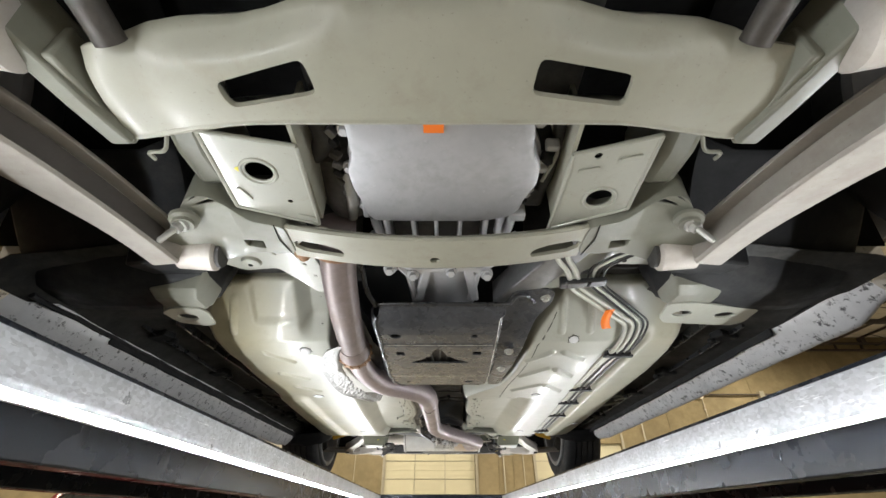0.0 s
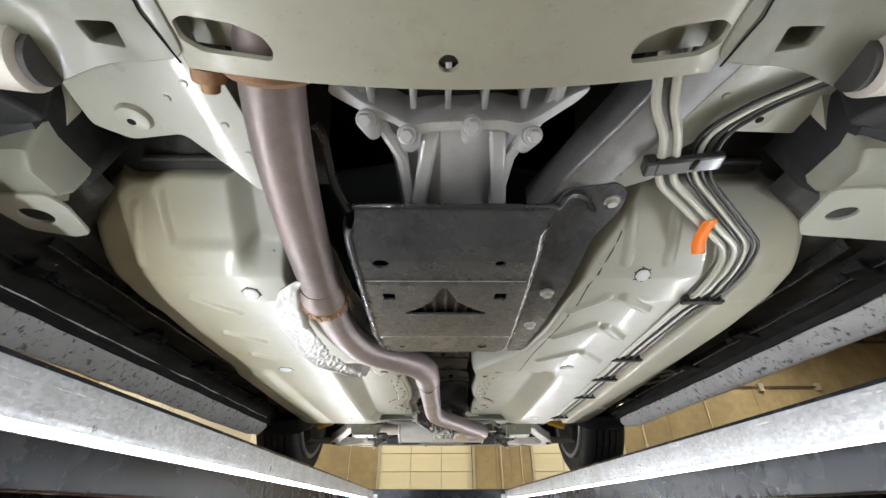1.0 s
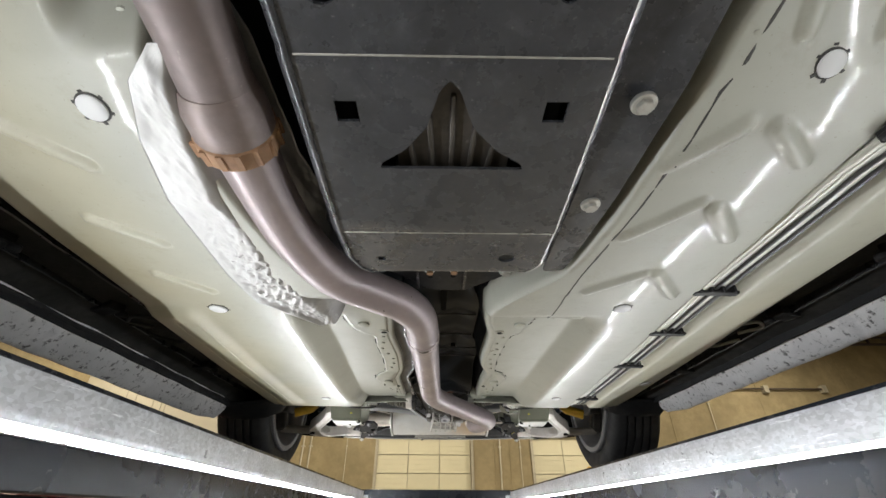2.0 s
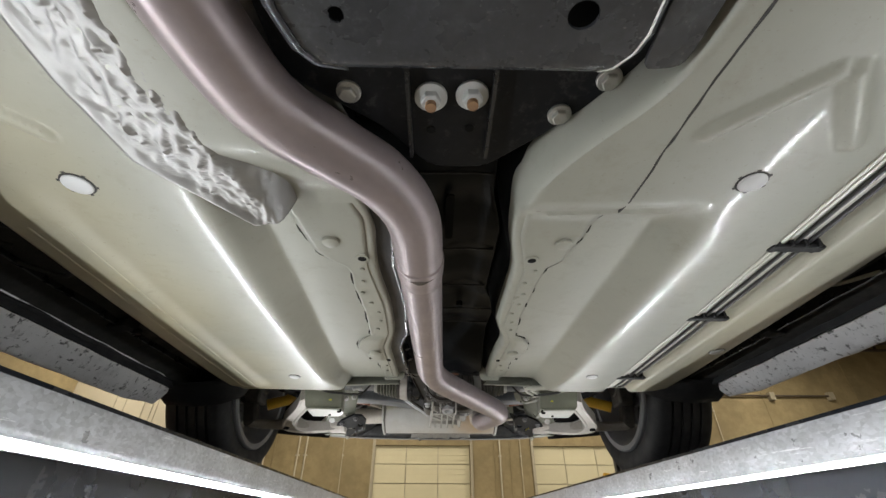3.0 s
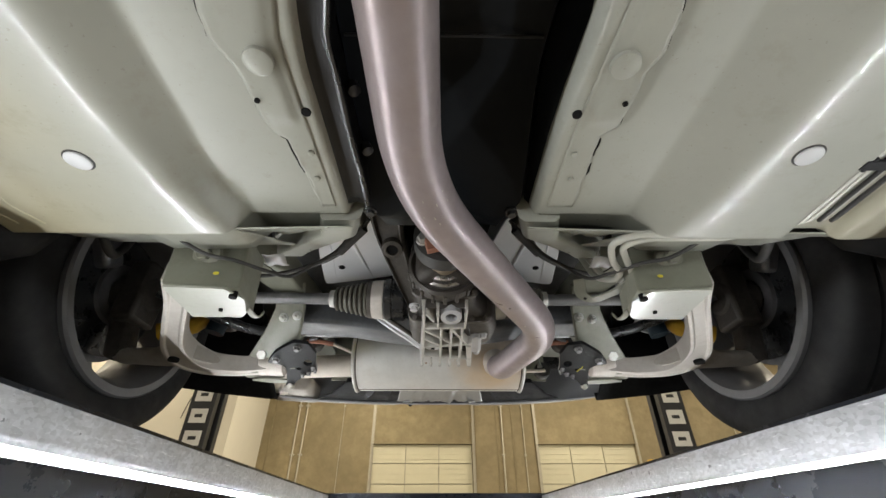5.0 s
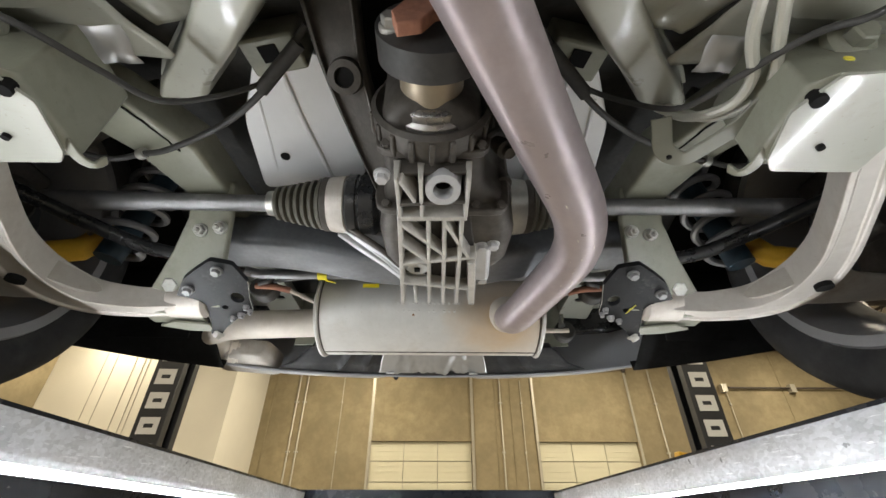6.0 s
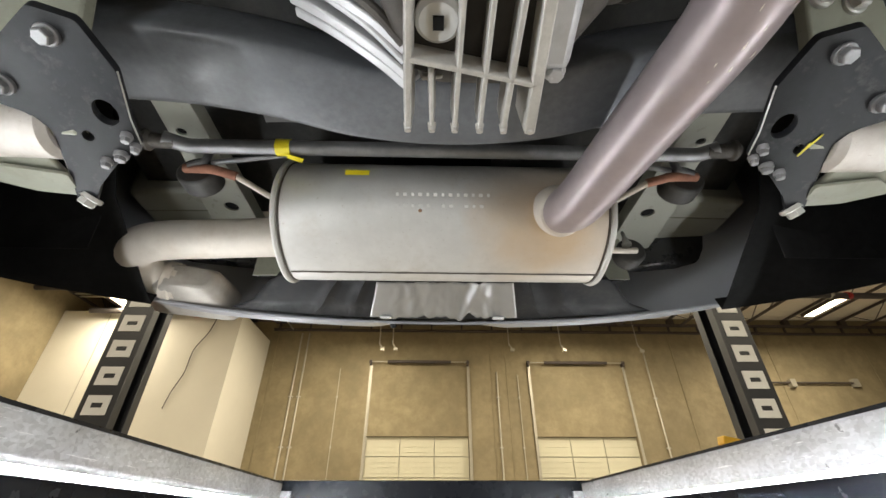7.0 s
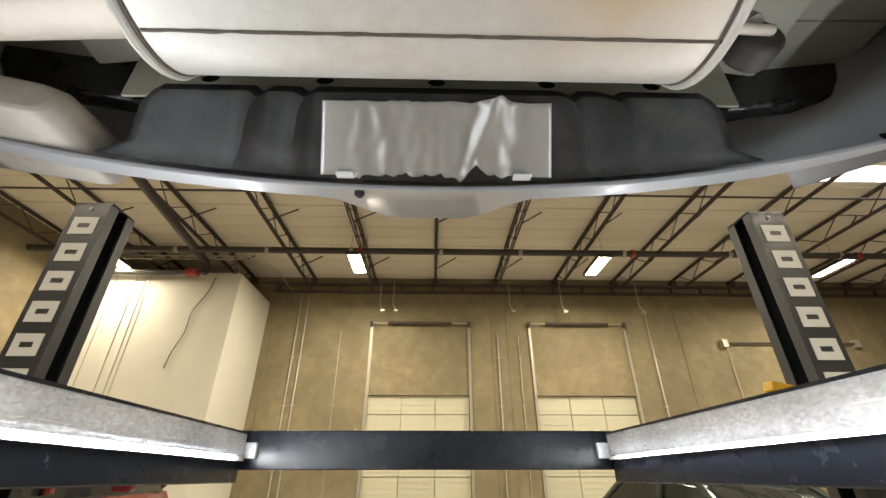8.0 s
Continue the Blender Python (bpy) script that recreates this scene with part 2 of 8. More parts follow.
def muffler_material():
    """Pale steel, rust bleeding round the inlet and along a drip below it."""
    m = mat("muffler_steel", (0.60, 0.59, 0.56), 0.46, 0.25, 0.12, 6, 80, 0.15, 0.12, (0.42, 0.36, 0.28), 0.3, 9, specks=(0.30, 0.24, 0.17))
    nt = m.node_tree
    n, li = nt.nodes, nt.links
    b = n["Principled BSDF"]
    tc, gr, mp, no = n.new("ShaderNodeTexCoord"), n.new("ShaderNodeVectorMath"), n.new("ShaderNodeVectorMath"), n.new("ShaderNodeTexNoise")
    gr.operation, gr.inputs[1].default_value = "SUBTRACT", (0.178, -0.085, -0.058)
    no.inputs["Scale"].default_value, no.inputs["Detail"].default_value = 18, 6
    li.new(tc.outputs["Object"], gr.inputs[0]), li.new(tc.outputs["Object"], no.inputs["Vector"])
    mp.operation = "LENGTH"
    li.new(gr.outputs["Vector"], mp.inputs[0])
    ad = n.new("ShaderNodeMath")
    ad.operation, ad.inputs[1].default_value = "MULTIPLY_ADD", 0.11
    li.new(no.outputs["Fac"], ad.inputs[0]), li.new(mp.outputs["Value"], ad.inputs[2])
    r = n.new("ShaderNodeMapRange")
    for k, q in (("From Min", 0.09), ("From Max", 0.215), ("To Min", 0.62), ("To Max", 0.0)):
        r.inputs[k].default_value = q
    li.new(ad.outputs["Value"], r.inputs["Value"])
    x = n.new("ShaderNodeMix")
    x.data_type = "RGBA"
    x.inputs["B"].default_value = (0.54, 0.33, 0.12, 1)
    old = b.inputs["Base Color"].links[0].from_socket
    li.new(r.outputs["Result"], x.inputs["Factor"]), li.new(old, x.inputs["A"]), li.new(x.outputs["Result"], b.inputs["Base Color"])
    return m


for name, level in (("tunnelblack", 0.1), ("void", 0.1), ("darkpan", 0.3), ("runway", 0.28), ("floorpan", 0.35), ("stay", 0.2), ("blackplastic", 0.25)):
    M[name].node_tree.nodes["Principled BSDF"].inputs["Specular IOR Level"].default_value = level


def outer_strip_tint(m):
    """Yellower tint on the outer strips of the floor."""
    nt = m.node_tree
    n, li = nt.nodes, nt.links
    b = n["Principled BSDF"]
    g, sp, no = n.new("ShaderNodeNewGeometry"), n.new("ShaderNodeSeparateXYZ"), n.new("ShaderNodeTexNoise")
    no.inputs["Scale"].default_value = 5.0
    li.new(g.outputs["Position"], sp.inputs["Vector"]), li.new(g.outputs["Position"], no.inputs["Vector"])
    facs = []
    for lo, hi, most in ((-0.36, -0.52, 1.0), (0.49, 0.56, 0.55)):
        r = n.new("ShaderNodeMapRange")
        for k, q in (("From Min", lo), ("From Max", hi), ("To Min", 0.0), ("To Max", most)):
            r.inputs[k].default_value = q
        li.new(sp.outputs["X"], r.inputs["Value"])
        facs.append(r.outputs["Result"])
    ad, mu = n.new("ShaderNodeMath"), n.new("ShaderNodeMath")
    ad.operation, mu.operation = "ADD", "MULTIPLY_ADD"
    li.new(facs[0], ad.inputs[0]), li.new(facs[1], ad.inputs[1])
    li.new(ad.outputs["Value"], mu.inputs[0]), li.new(no.outputs["Fac"], mu.inputs[1])
    mu.inputs[2].default_value = 0.0
    x = n.new("ShaderNodeMix")
    x.data_type, x.blend_type = "RGBA", "MULTIPLY"
    x.inputs["B"].default_value = (1.22, 1.05, 0.72, 1)
    old = b.inputs["Base Color"].links[0].from_socket
    li.new(mu.outputs["Value"], x.inputs["Factor"]), li.new(old, x.inputs["A"]), li.new(x.outputs["Result"], b.inputs["Base Color"])


M["panfloor"] = mat("tinted_floor_paint", (0.375, 0.380, 0.328), 0.36, 0, 0.07, 4, 90, 0.02, 0.07, (0.28, 0.26, 0.20), 0.15, 22, 0.24, specks=(0.20, 0.185, 0.15))
M["panfloor"].node_tree.nodes["Principled BSDF"].inputs["Specular IOR Level"].default_value = 0.35
M["panfloor"].node_tree.nodes["Principled BSDF"].inputs["Coat Roughness"].default_value = 0.05
outer_strip_tint(M["panfloor"])
def chips(m, colour, scale, lo, hi):
    """Ragged dark flecks of road dirt where the paint is stone-chipped."""
    n, li = m.node_tree.nodes, m.node_tree.links
    b = n["Principled BSDF"]
    tc, t, r, x = n.new("ShaderNodeTexCoord"), n.new("ShaderNodeTexNoise"), n.new("ShaderNodeMapRange"), n.new("ShaderNodeMix")
    t.inputs["Scale"].default_value, t.inputs["Detail"].default_value, t.inputs["Roughness"].default_value = scale, 6, 0.72
    for k, q in (("From Min", lo), ("From Max", hi), ("To Min", 0.0), ("To Max", 0.9)):
        r.inputs[k].default_value = q
    x.data_type = "RGBA"
    x.inputs["B"].default_value = (*colour, 1)
    old = b.inputs["Base Color"].links[0].from_socket
    li.new(tc.outputs["Object"], t.inputs["Vector"]), li.new(t.outputs["Fac"], r.inputs["Value"])
    li.new(r.outputs["Result"], x.inputs["Factor"]), li.new(old, x.inputs["A"]), li.new(x.outputs["Result"], b.inputs["Base Color"])


chips(M["sillpaint"], (0.07, 0.07, 0.075), 62, 0.56, 0.63)
chips(M["guard"], (0.22, 0.225, 0.235), 120, 0.66, 0.72)
M["galv"], M["foil"], M["muffler"] = galvanised(), foil_material(), muffler_material()

# ---- building blocks ----
ORG = {}
V = Vector


def thing(name, at, label, category, group="", kind=""):
    e = new(name)
    e.empty_display_size = 0.1
    e.location = at
    ORG[e.name] = V(at)
    return tagged(e, label, category, group, kind)


def part(name, bm, material, parent=None, label="", smooth=35, bevel=0.0, solid=0.0, category="", kind="", group="", keep=False):
    """Links a bmesh, drawn in world coordinates, as one mesh object under a thing or a part."""
    mesh = bpy.data.meshes.new(name)
    pts = [v.co for v in bm.verts]
    lo, hi = V([min(p[i] for p in pts) for i in range(3)]), V([max(p[i] for p in pts) for i in range(3)])
    o = (lo + hi) / 2
    if parent is None:
        o.z = lo.z
    bmesh.ops.translate(bm, verts=bm.verts[:], vec=-o)
    if not keep:
        bmesh.ops.recalc_face_normals(bm, faces=bm.faces[:])
    bm.to_mesh(mesh)
    bm.free()
    mesh.materials.append(M[material] if isinstance(material, str) else material)
    if smooth:
        mesh.polygons.foreach_set("use_smooth", [True] * len(mesh.polygons))
        mesh.set_sharp_from_angle(angle=radians(smooth))
    ob = new(name, mesh)
    ORG[ob.name] = o
    if parent is not None:
        ob.parent = parent
        ob.location = o - ORG[parent.name]
    else:
        ob.location = o
    if solid:
        md = ob.modifiers.new("thickness", "SOLIDIFY")
        md.thickness, md.offset = solid, 1.0
    if bevel:
        md = ob.modifiers.new("edges", "BEVEL")
        md.width, md.segments, md.limit_method, md.angle_limit = bevel, 2, "ANGLE", radians(35)
    return tagged(ob, label, category, group, kind)


def BM():
    return bmesh.new()


def box(bm, c, s, rot=(0, 0, 0)):
    m = Matrix.Translation(c) @ Euler([radians(a) for a in rot]).to_matrix().to_4x4() @ Matrix.Diagonal((*s, 1))
    bmesh.ops.create_cube(bm, size=1, matrix=m)
    return bm


def loft(bm, rings, closed=True, caps=True):
    rows = [[bm.verts.new(p) for p in ring] for ring in rings]
    n = len(rows[0])
    for a, b in zip(rows, rows[1:]):
        for i in range(n if closed else n - 1):
            j = (i + 1) % n
            bm.faces.new((a[i], a[j], b[j], b[i]))
    if caps and closed:
        bm.faces.new(rows[0][::-1]), bm.faces.new(rows[-1])
    return bm


def frame_of(d):
    d = d.normalized()
    up = V((0, 0, 1)) if abs(d.z) < 0.95 else V((0, 1, 0))
    side = d.cross(up).normalized()
    return side, side.cross(d).normalized()


def tube(bm, pts, r, n=16, caps=True):
    pts = [V(p) for p in pts]
    rad = r if isinstance(r, (list, tuple)) else [r] * len(pts)
    side = None
    rings = []
    for i, p in enumerate(pts):
        d = (pts[min(i + 1, len(pts) - 1)] - pts[max(i - 1, 0)]).normalized()
        if side is None:
            side, up = frame_of(d)
        side = (side - d * side.dot(d)).normalized()
        up = side.cross(d)
        rings.append([p + (side * math.cos(a) + up * math.sin(a)) * rad[i] for a in [math.tau * k / n for k in range(n)]])
    return loft(bm, rings, True, caps)


def sweep(bm, pts, section, caps=True, up0=(0, 0, 1)):
    """Sweeps a closed section, points (side, up), along pts, its up held near up0; section may be a function of the way 0..1."""
    pts = [V(p) for p in pts]
    rings = []
    for i, p in enumerate(pts):
        d = (pts[min(i + 1, len(pts) - 1)] - pts[max(i - 1, 0)]).normalized()
        side = d.cross(V(up0)).normalized()
        up = side.cross(d).normalized()
        sec = section(i / (len(pts) - 1)) if callable(section) else section
        rings.append([p + side * a + up * b for a, b in sec])
    return loft(bm, rings, True, caps)


def spline(pts, n=8):
    """A smooth line through the points."""
    p = [V(q) for q in pts]
    p = [2 * p[0] - p[1], *p, 2 * p[-1] - p[-2]]
    out = []
    for a, b, c, d in zip(p, p[1:], p[2:], p[3:]):
        for k in range(n):
            t = k / n
            out.append(0.5 * (2 * b + (c - a) * t + (2 * a - 5 * b + 4 * c - d) * t * t + (3 * b - a - 3 * c + d) * t ** 3))
    return out + [p[-2]]


def bent(pts, r, n=6):
    """A line of straight runs with round corners of radius r."""
    p = [V(q) for q in pts]
    out = [p[0]]
    for a, b, c in zip(p, p[1:], p[2:]):
        u, w = (a - b), (c - b)
        k = min(r, u.length * 0.49, w.length * 0.49)
        s, e = b + u.normalized() * k, b + w.normalized() * k
        out += [s * (1 - t) ** 2 + b * 2 * t * (1 - t) + e * t * t for t in [i / n for i in range(n + 1)]]
    return out + [p[-1]]


def lathe(bm, p, axis, profile, n=24, caps=True):
    p, axis = V(p), V(axis).normalized()
    side, up = frame_of(axis)
    rings = [[p + axis * d + (side * math.cos(a) + up * math.sin(a)) * r for a in [math.tau * k / n for k in range(n)]] for d, r in profile]
    return loft(bm, rings, True, caps)


def cyl(bm, a, b, r, r2=None, n=20):
    a, b = V(a), V(b)
    return lathe(bm, a, b - a, [(0, r), ((b - a).length, r if r2 is None else r2)], n)


def circle(x, y, r, n=16, ry=None):
    return [(x + r * math.cos(math.tau * k / n), y + (ry or r) * math.sin(math.tau * k / n)) for k in range(n)]


def rounded(poly, r, n=3):
    q = bent([(*poly[0], 0), *[(*p, 0) for p in poly[1:]], (*poly[0], 0), (*poly[1], 0)], r, n)
    return [(p.x, p.y) for p in q[1:-1]][: (n + 1) * len(poly)]


def plate(bm, outline, z, thick, holes=(), tilt=None):
    """A flat plate with holes, lower face at z (a number, or a function of x and y), thick upwards."""
    t = BM()
    edges = []
    for loop in (outline, *holes):
        vs = [t.verts.new((x, y, 0)) for x, y in loop]
        edges += [t.edges.new((a, b)) for a, b in zip(vs, vs[1:] + vs[:1])]
    bmesh.ops.triangle_fill(t, use_beauty=True, use_dissolve=False, edges=edges)
    ext = bmesh.ops.extrude_face_region(t, geom=t.faces[:])
    up = [e for e in ext["geom"] if isinstance(e, bmesh.types.BMVert)]
    bmesh.ops.translate(t, verts=up, vec=(0, 0, thick))
    for v in t.verts:
        v.co.z += z(v.co.x, v.co.y) if callable(z) else z
    if tilt is not None:
        bmesh.ops.transform(t, matrix=tilt, verts=t.verts[:])
    me = bpy.data.meshes.new("tmp")
    t.to_mesh(me)
    t.free()
    bm.from_mesh(me)
    bpy.data.meshes.remove(me)
    return bm


def bent_plate(outline, z, thick, holes=(), cuts=5, least=0.02):
    """A plate with holes that follows the height z(x, y) closely."""
    bm = plate(BM(), outline, 0.0, thick, holes)
    bmesh.ops.subdivide_edges(bm, edges=[e for e in bm.edges if e.calc_length() > least], cuts=cuts, use_grid_fill=True)
    for v in bm.verts:
        v.co.z += z(v.co.x, v.co.y)
    return bm


def sheet(bm, rows):
    """An open sheet through rows of points."""
    g = [[bm.verts.new(p) for p in r] for r in rows]
    for a, b in zip(g, g[1:]):
        for i in range(len(a) - 1):
            bm.faces.new((a[i], a[i + 1], b[i + 1], b[i]))
    return bm


def hexbolt(bm, p, axis, r=0.009, h=0.008, washer=1.45, stud=0.0):
    p, axis = V(p), V(axis).normalized()
    lathe(bm, p, axis, [(-0.002, r * washer), (0.0025, r * washer), (0.0035, r * washer * 0.9)], 20)
    lathe(bm, p, axis, [(0.003, r), (0.003 + h * 0.85, r), (0.003 + h, r * 0.85)], 6)
    if stud:
        lathe(bm, p, axis, [(h, r * 0.5), (h + stud, r * 0.5), (h + stud + 0.003, r * 0.3)], 12)
    return bm


def smoothstep(a, b, x):
    t = max(0.0, min(1.0, (x - a) / (b - a)))
    return t * t * (3 - 2 * t)


def table(rows, x):
    """Straight-line look-up in rows of (x, value)."""
    if x <= rows[0][0]:
        return rows[0][1]
    for (a, u), (b, w) in zip(rows, rows[1:]):
        if x <= b:
            return u + (w - u) * (x - a) / (b - a)
    return rows[-1][1]

# ---- the hall ----
WALL_Y, LEFT_X, RIGHT_X, BACK_Y, CEIL = 18.65, -12.5, 24.0, -14.0, 8.45


def hall():
    part("floor", box(BM(), ((LEFT_X + RIGHT_X) / 2, (WALL_Y + BACK_Y) / 2, -0.1), (RIGHT_X - LEFT_X + 0.6, WALL_Y - BACK_Y + 0.6, 0.2)), "concrete", None, "grey polished concrete workshop floor", 0, kind="structure", category="floor")
    bm = box(BM(), ((LEFT_X + RIGHT_X) / 2, (WALL_Y + BACK_Y) / 2, CEIL + 0.1), (RIGHT_X - LEFT_X + 0.6, WALL_Y - BACK_Y + 0.6, 0.2))
    for k in range(40):
        y = WALL_Y - 0.4 - 0.61 * k
        box(bm, ((LEFT_X + RIGHT_X) / 2, y, CEIL - 0.006 * (2 if k % 4 == 0 else 1)), (RIGHT_X - LEFT_X, 0.03, 0.012 * (2 if k % 4 == 0 else 1)))
    part("ceiling", bm, "ceiling", None, "pale roof deck above steel trusses", 0, kind="structure", category="ceiling")
    # far wall with two door openings
    doors = [(-2.36, 1.30), (3.735, 7.38)]
    top = 3.87
    t = 0.3

    def slab(name, x0, x1, y0, y1, z0, z1, m, label):
        part(name, box(BM(), ((x0 + x1) / 2, (y0 + y1) / 2, (z0 + z1) / 2), (x1 - x0, y1 - y0, z1 - z0)), m, None, label, 0, kind="structure", category="wall")

    bm = BM()
    xs = [LEFT_X, doors[0][0], doors[0][1], doors[1][0], doors[1][1], RIGHT_X]
    for k in (0, 2, 4):
        box(bm, ((xs[k] + xs[k + 1]) / 2, WALL_Y + t / 2, CEIL / 2), (xs[k + 1] - xs[k], t, CEIL))
    for x0, x1 in doors:
        box(bm, ((x0 + x1) / 2, WALL_Y + t / 2, (top + CEIL) / 2), (x1 - x0, t, CEIL - top))
    part("wall_far", bm, "tan", None, "tan painted concrete wall with vertical panel joints", 0, kind="structure", category="wall")
    slab("wall_left", LEFT_X - t, LEFT_X, BACK_Y, WALL_Y + t, 0, CEIL, "tan", "tan painted concrete side wall")
    slab("wall_right", RIGHT_X, RIGHT_X + t, BACK_Y, WALL_Y + t, 0, CEIL, "tan", "tan painted concrete side wall")
    slab("wall_back", LEFT_X, RIGHT_X, BACK_Y - t, BACK_Y, 0, CEIL, "tan", "tan painted concrete wall")
    slab("wall_office", LEFT_X, -6.5, 15.9, WALL_Y, 0, 7.35, "white_wall", "cream painted block of an office built into the hall")
    # translucent roof light
    part("roof_light", box(BM(), (11.9, 11.55, CEIL - 0.01), (4.4, 0.6, 0.04)), "rooflight", None, "bright translucent panel in the roof deck", 0, kind="structure", category="roof light")
    # panel joints of the far wall: shallow pilaster strips
    for x in (-6.2, 2.25, 2.85, 9.6, 13.6, 17.6):
        part("trim", box(BM(), (x, WALL_Y - 0.012, CEIL / 2 - 0.1), (0.05, 0.024, CEIL - 0.5)), "tan", None, "narrow joint strip on tan wall", 0, kind="structure", category="trim")

    for x0, x1 in doors:
        d = thing("door", ((x0 + x1) / 2, WALL_Y + 0.12, 0), "closed cream sectional overhead door with ribbed panels", "garage door", "overhead doors", "structure")
        part("door_backing", box(BM(), ((x0 + x1) / 2, WALL_Y + 0.19, top / 2), (x1 - x0, 0.03, top)), "conduit", d, smooth=0)
        rows, cols = 6, 3
        w, h = (x1 - x0) / cols, top / rows
        for i in range(cols):
            for j in range(rows):
                bm = BM()
                cx, cz = x0 + w * (i + 0.5), h * (j + 0.5)
                box(bm, (cx, WALL_Y + 0.13, cz), (w - 0.03, 0.05, h - 0.03))
                for q in (-0.17, 0.0, 0.17):
                    box(bm, (cx, WALL_Y + 0.105, cz + q), (w - 0.12, 0.02, 0.03))
                part("panel", bm, "door", d, smooth=0)
        tr = thing("door_track", ((x0 + x1) / 2, WALL_Y - 0.05, 0), "galvanised high-lift door track on tan wall", "door track", "door tracks")
        for x in (x0 - 0.04, x1 + 0.04):
            bm = BM()
            box(bm, (x, WALL_Y - 0.06, 3.2), (0.06, 0.05, 6.4))
            box(bm, (x + 0.05, WALL_Y - 0.02, 3.2), (0.05, 0.02, 6.4))
            part("rail", bm, "conduit", tr, smooth=0)
            bm = BM()
            box(bm, (x, WALL_Y - 0.12, 6.45), (0.07, 0.2, 0.16))
            cyl(bm, (x - 0.05, WALL_Y - 0.16, 6.5), (x + 0.05, WALL_Y - 0.16, 6.5), 0.07)
            part("cable_drum", bm, "trussdark", tr)
        c = (x0 + x1) / 2
        bm = cyl(BM(), (x0, WALL_Y - 0.16, 6.5), (x1, WALL_Y - 0.16, 6.5), 0.018)
        part("shaft", bm, "conduit", tr)
        part("spring", cyl(BM(), (c - 1.22, WALL_Y - 0.16, 6.5), (c + 1.22, WALL_Y - 0.16, 6.5), 0.06), "trussdark", tr, "black torsion spring")


def ledger():
    e = thing("wall_ledger", (0, WALL_Y - 0.1, 7.8), "dark steel ledger beam along the top of the tan wall", "beam")
    for z in (7.80, 8.12):
        part("flange", box(BM(), ((LEFT_X + RIGHT_X) / 2 + 3, WALL_Y - 0.08, z), (RIGHT_X - LEFT_X - 6.2, 0.14, 0.07)), "trussdark", e, smooth=0)
    for k in range(25):
        x = -6.2 + 1.225 * k
        part("stiffener", box(BM(), (x, WALL_Y - 0.07, 7.96), (0.06, 0.08, 0.25)), "trussdark", e, smooth=0)


def conduits():
    for x, z1, r in ((-5.26, 7.6, 0.035), (-4.97, 7.6, 0.035), (-3.55, 6.2, 0.012), (2.45, 6.1, 0.03), (3.25, 6.0, 0.014), (8.4, 6.95, 0.03), (11.3, 5.9, 0.015)):
        c = part("conduit", tube(BM(), [(x, WALL_Y - 0.06, 0.05), (x, WALL_Y - 0.06, z1), (x, WALL_Y - 0.02, z1 + 0.06)], r, 10), "conduit", None, "thin metal conduit running up the tan wall", category="conduit", group="wall conduits")
        for z in (1.5, 3.5, 5.2):
            part("strap", box(BM(), (x, WALL_Y - 0.045, z), (r * 4, 0.09, 0.05)), "conduit", c, smooth=0)
    for x, z in ((11.2, 5.78), (13.9, 5.78), (16.4, 5.8)):
        part("wall_bracket", box(BM(), (x, WALL_Y - 0.1, z), (0.2, 0.2, 0.3)), "conduit", None, "small metal bracket fixed on the tan wall", 0, category="bracket", group="wall brackets")
    part("wall_rod", cyl(BM(), (11.4, WALL_Y - 0.12, 5.8), (16.3, WALL_Y - 0.12, 5.8), 0.035, n=10), "trussdark", None, "dark rod running along the tan wall", category="rod")
    # fine cables on the office block
    for x in (-10.9, -10.55, -9.9, -9.6, -9.45):
        part("cable", tube(BM(), [(x, 15.88, 7.2), (x - 0.02, 15.88, 3.0), (x, 15.88, 0.3)], 0.012, 6), "conduit", None, "thin cable down the cream wall", category="cable", group="wall cables")
    pts = spline([(-7.3, 15.87, 7.2), (-7.45, 15.86, 6.6), (-7.75, 15.86, 6.0), (-7.8, 15.86, 5.3), (-8.0, 15.86, 4.7), (-8.1, 15.86, 4.2)], 6)
    part("loose_cable", tube(BM(), pts, 0.016, 6), "trussdark", None, "loose dark cable hanging down the cream wall", category="cable")


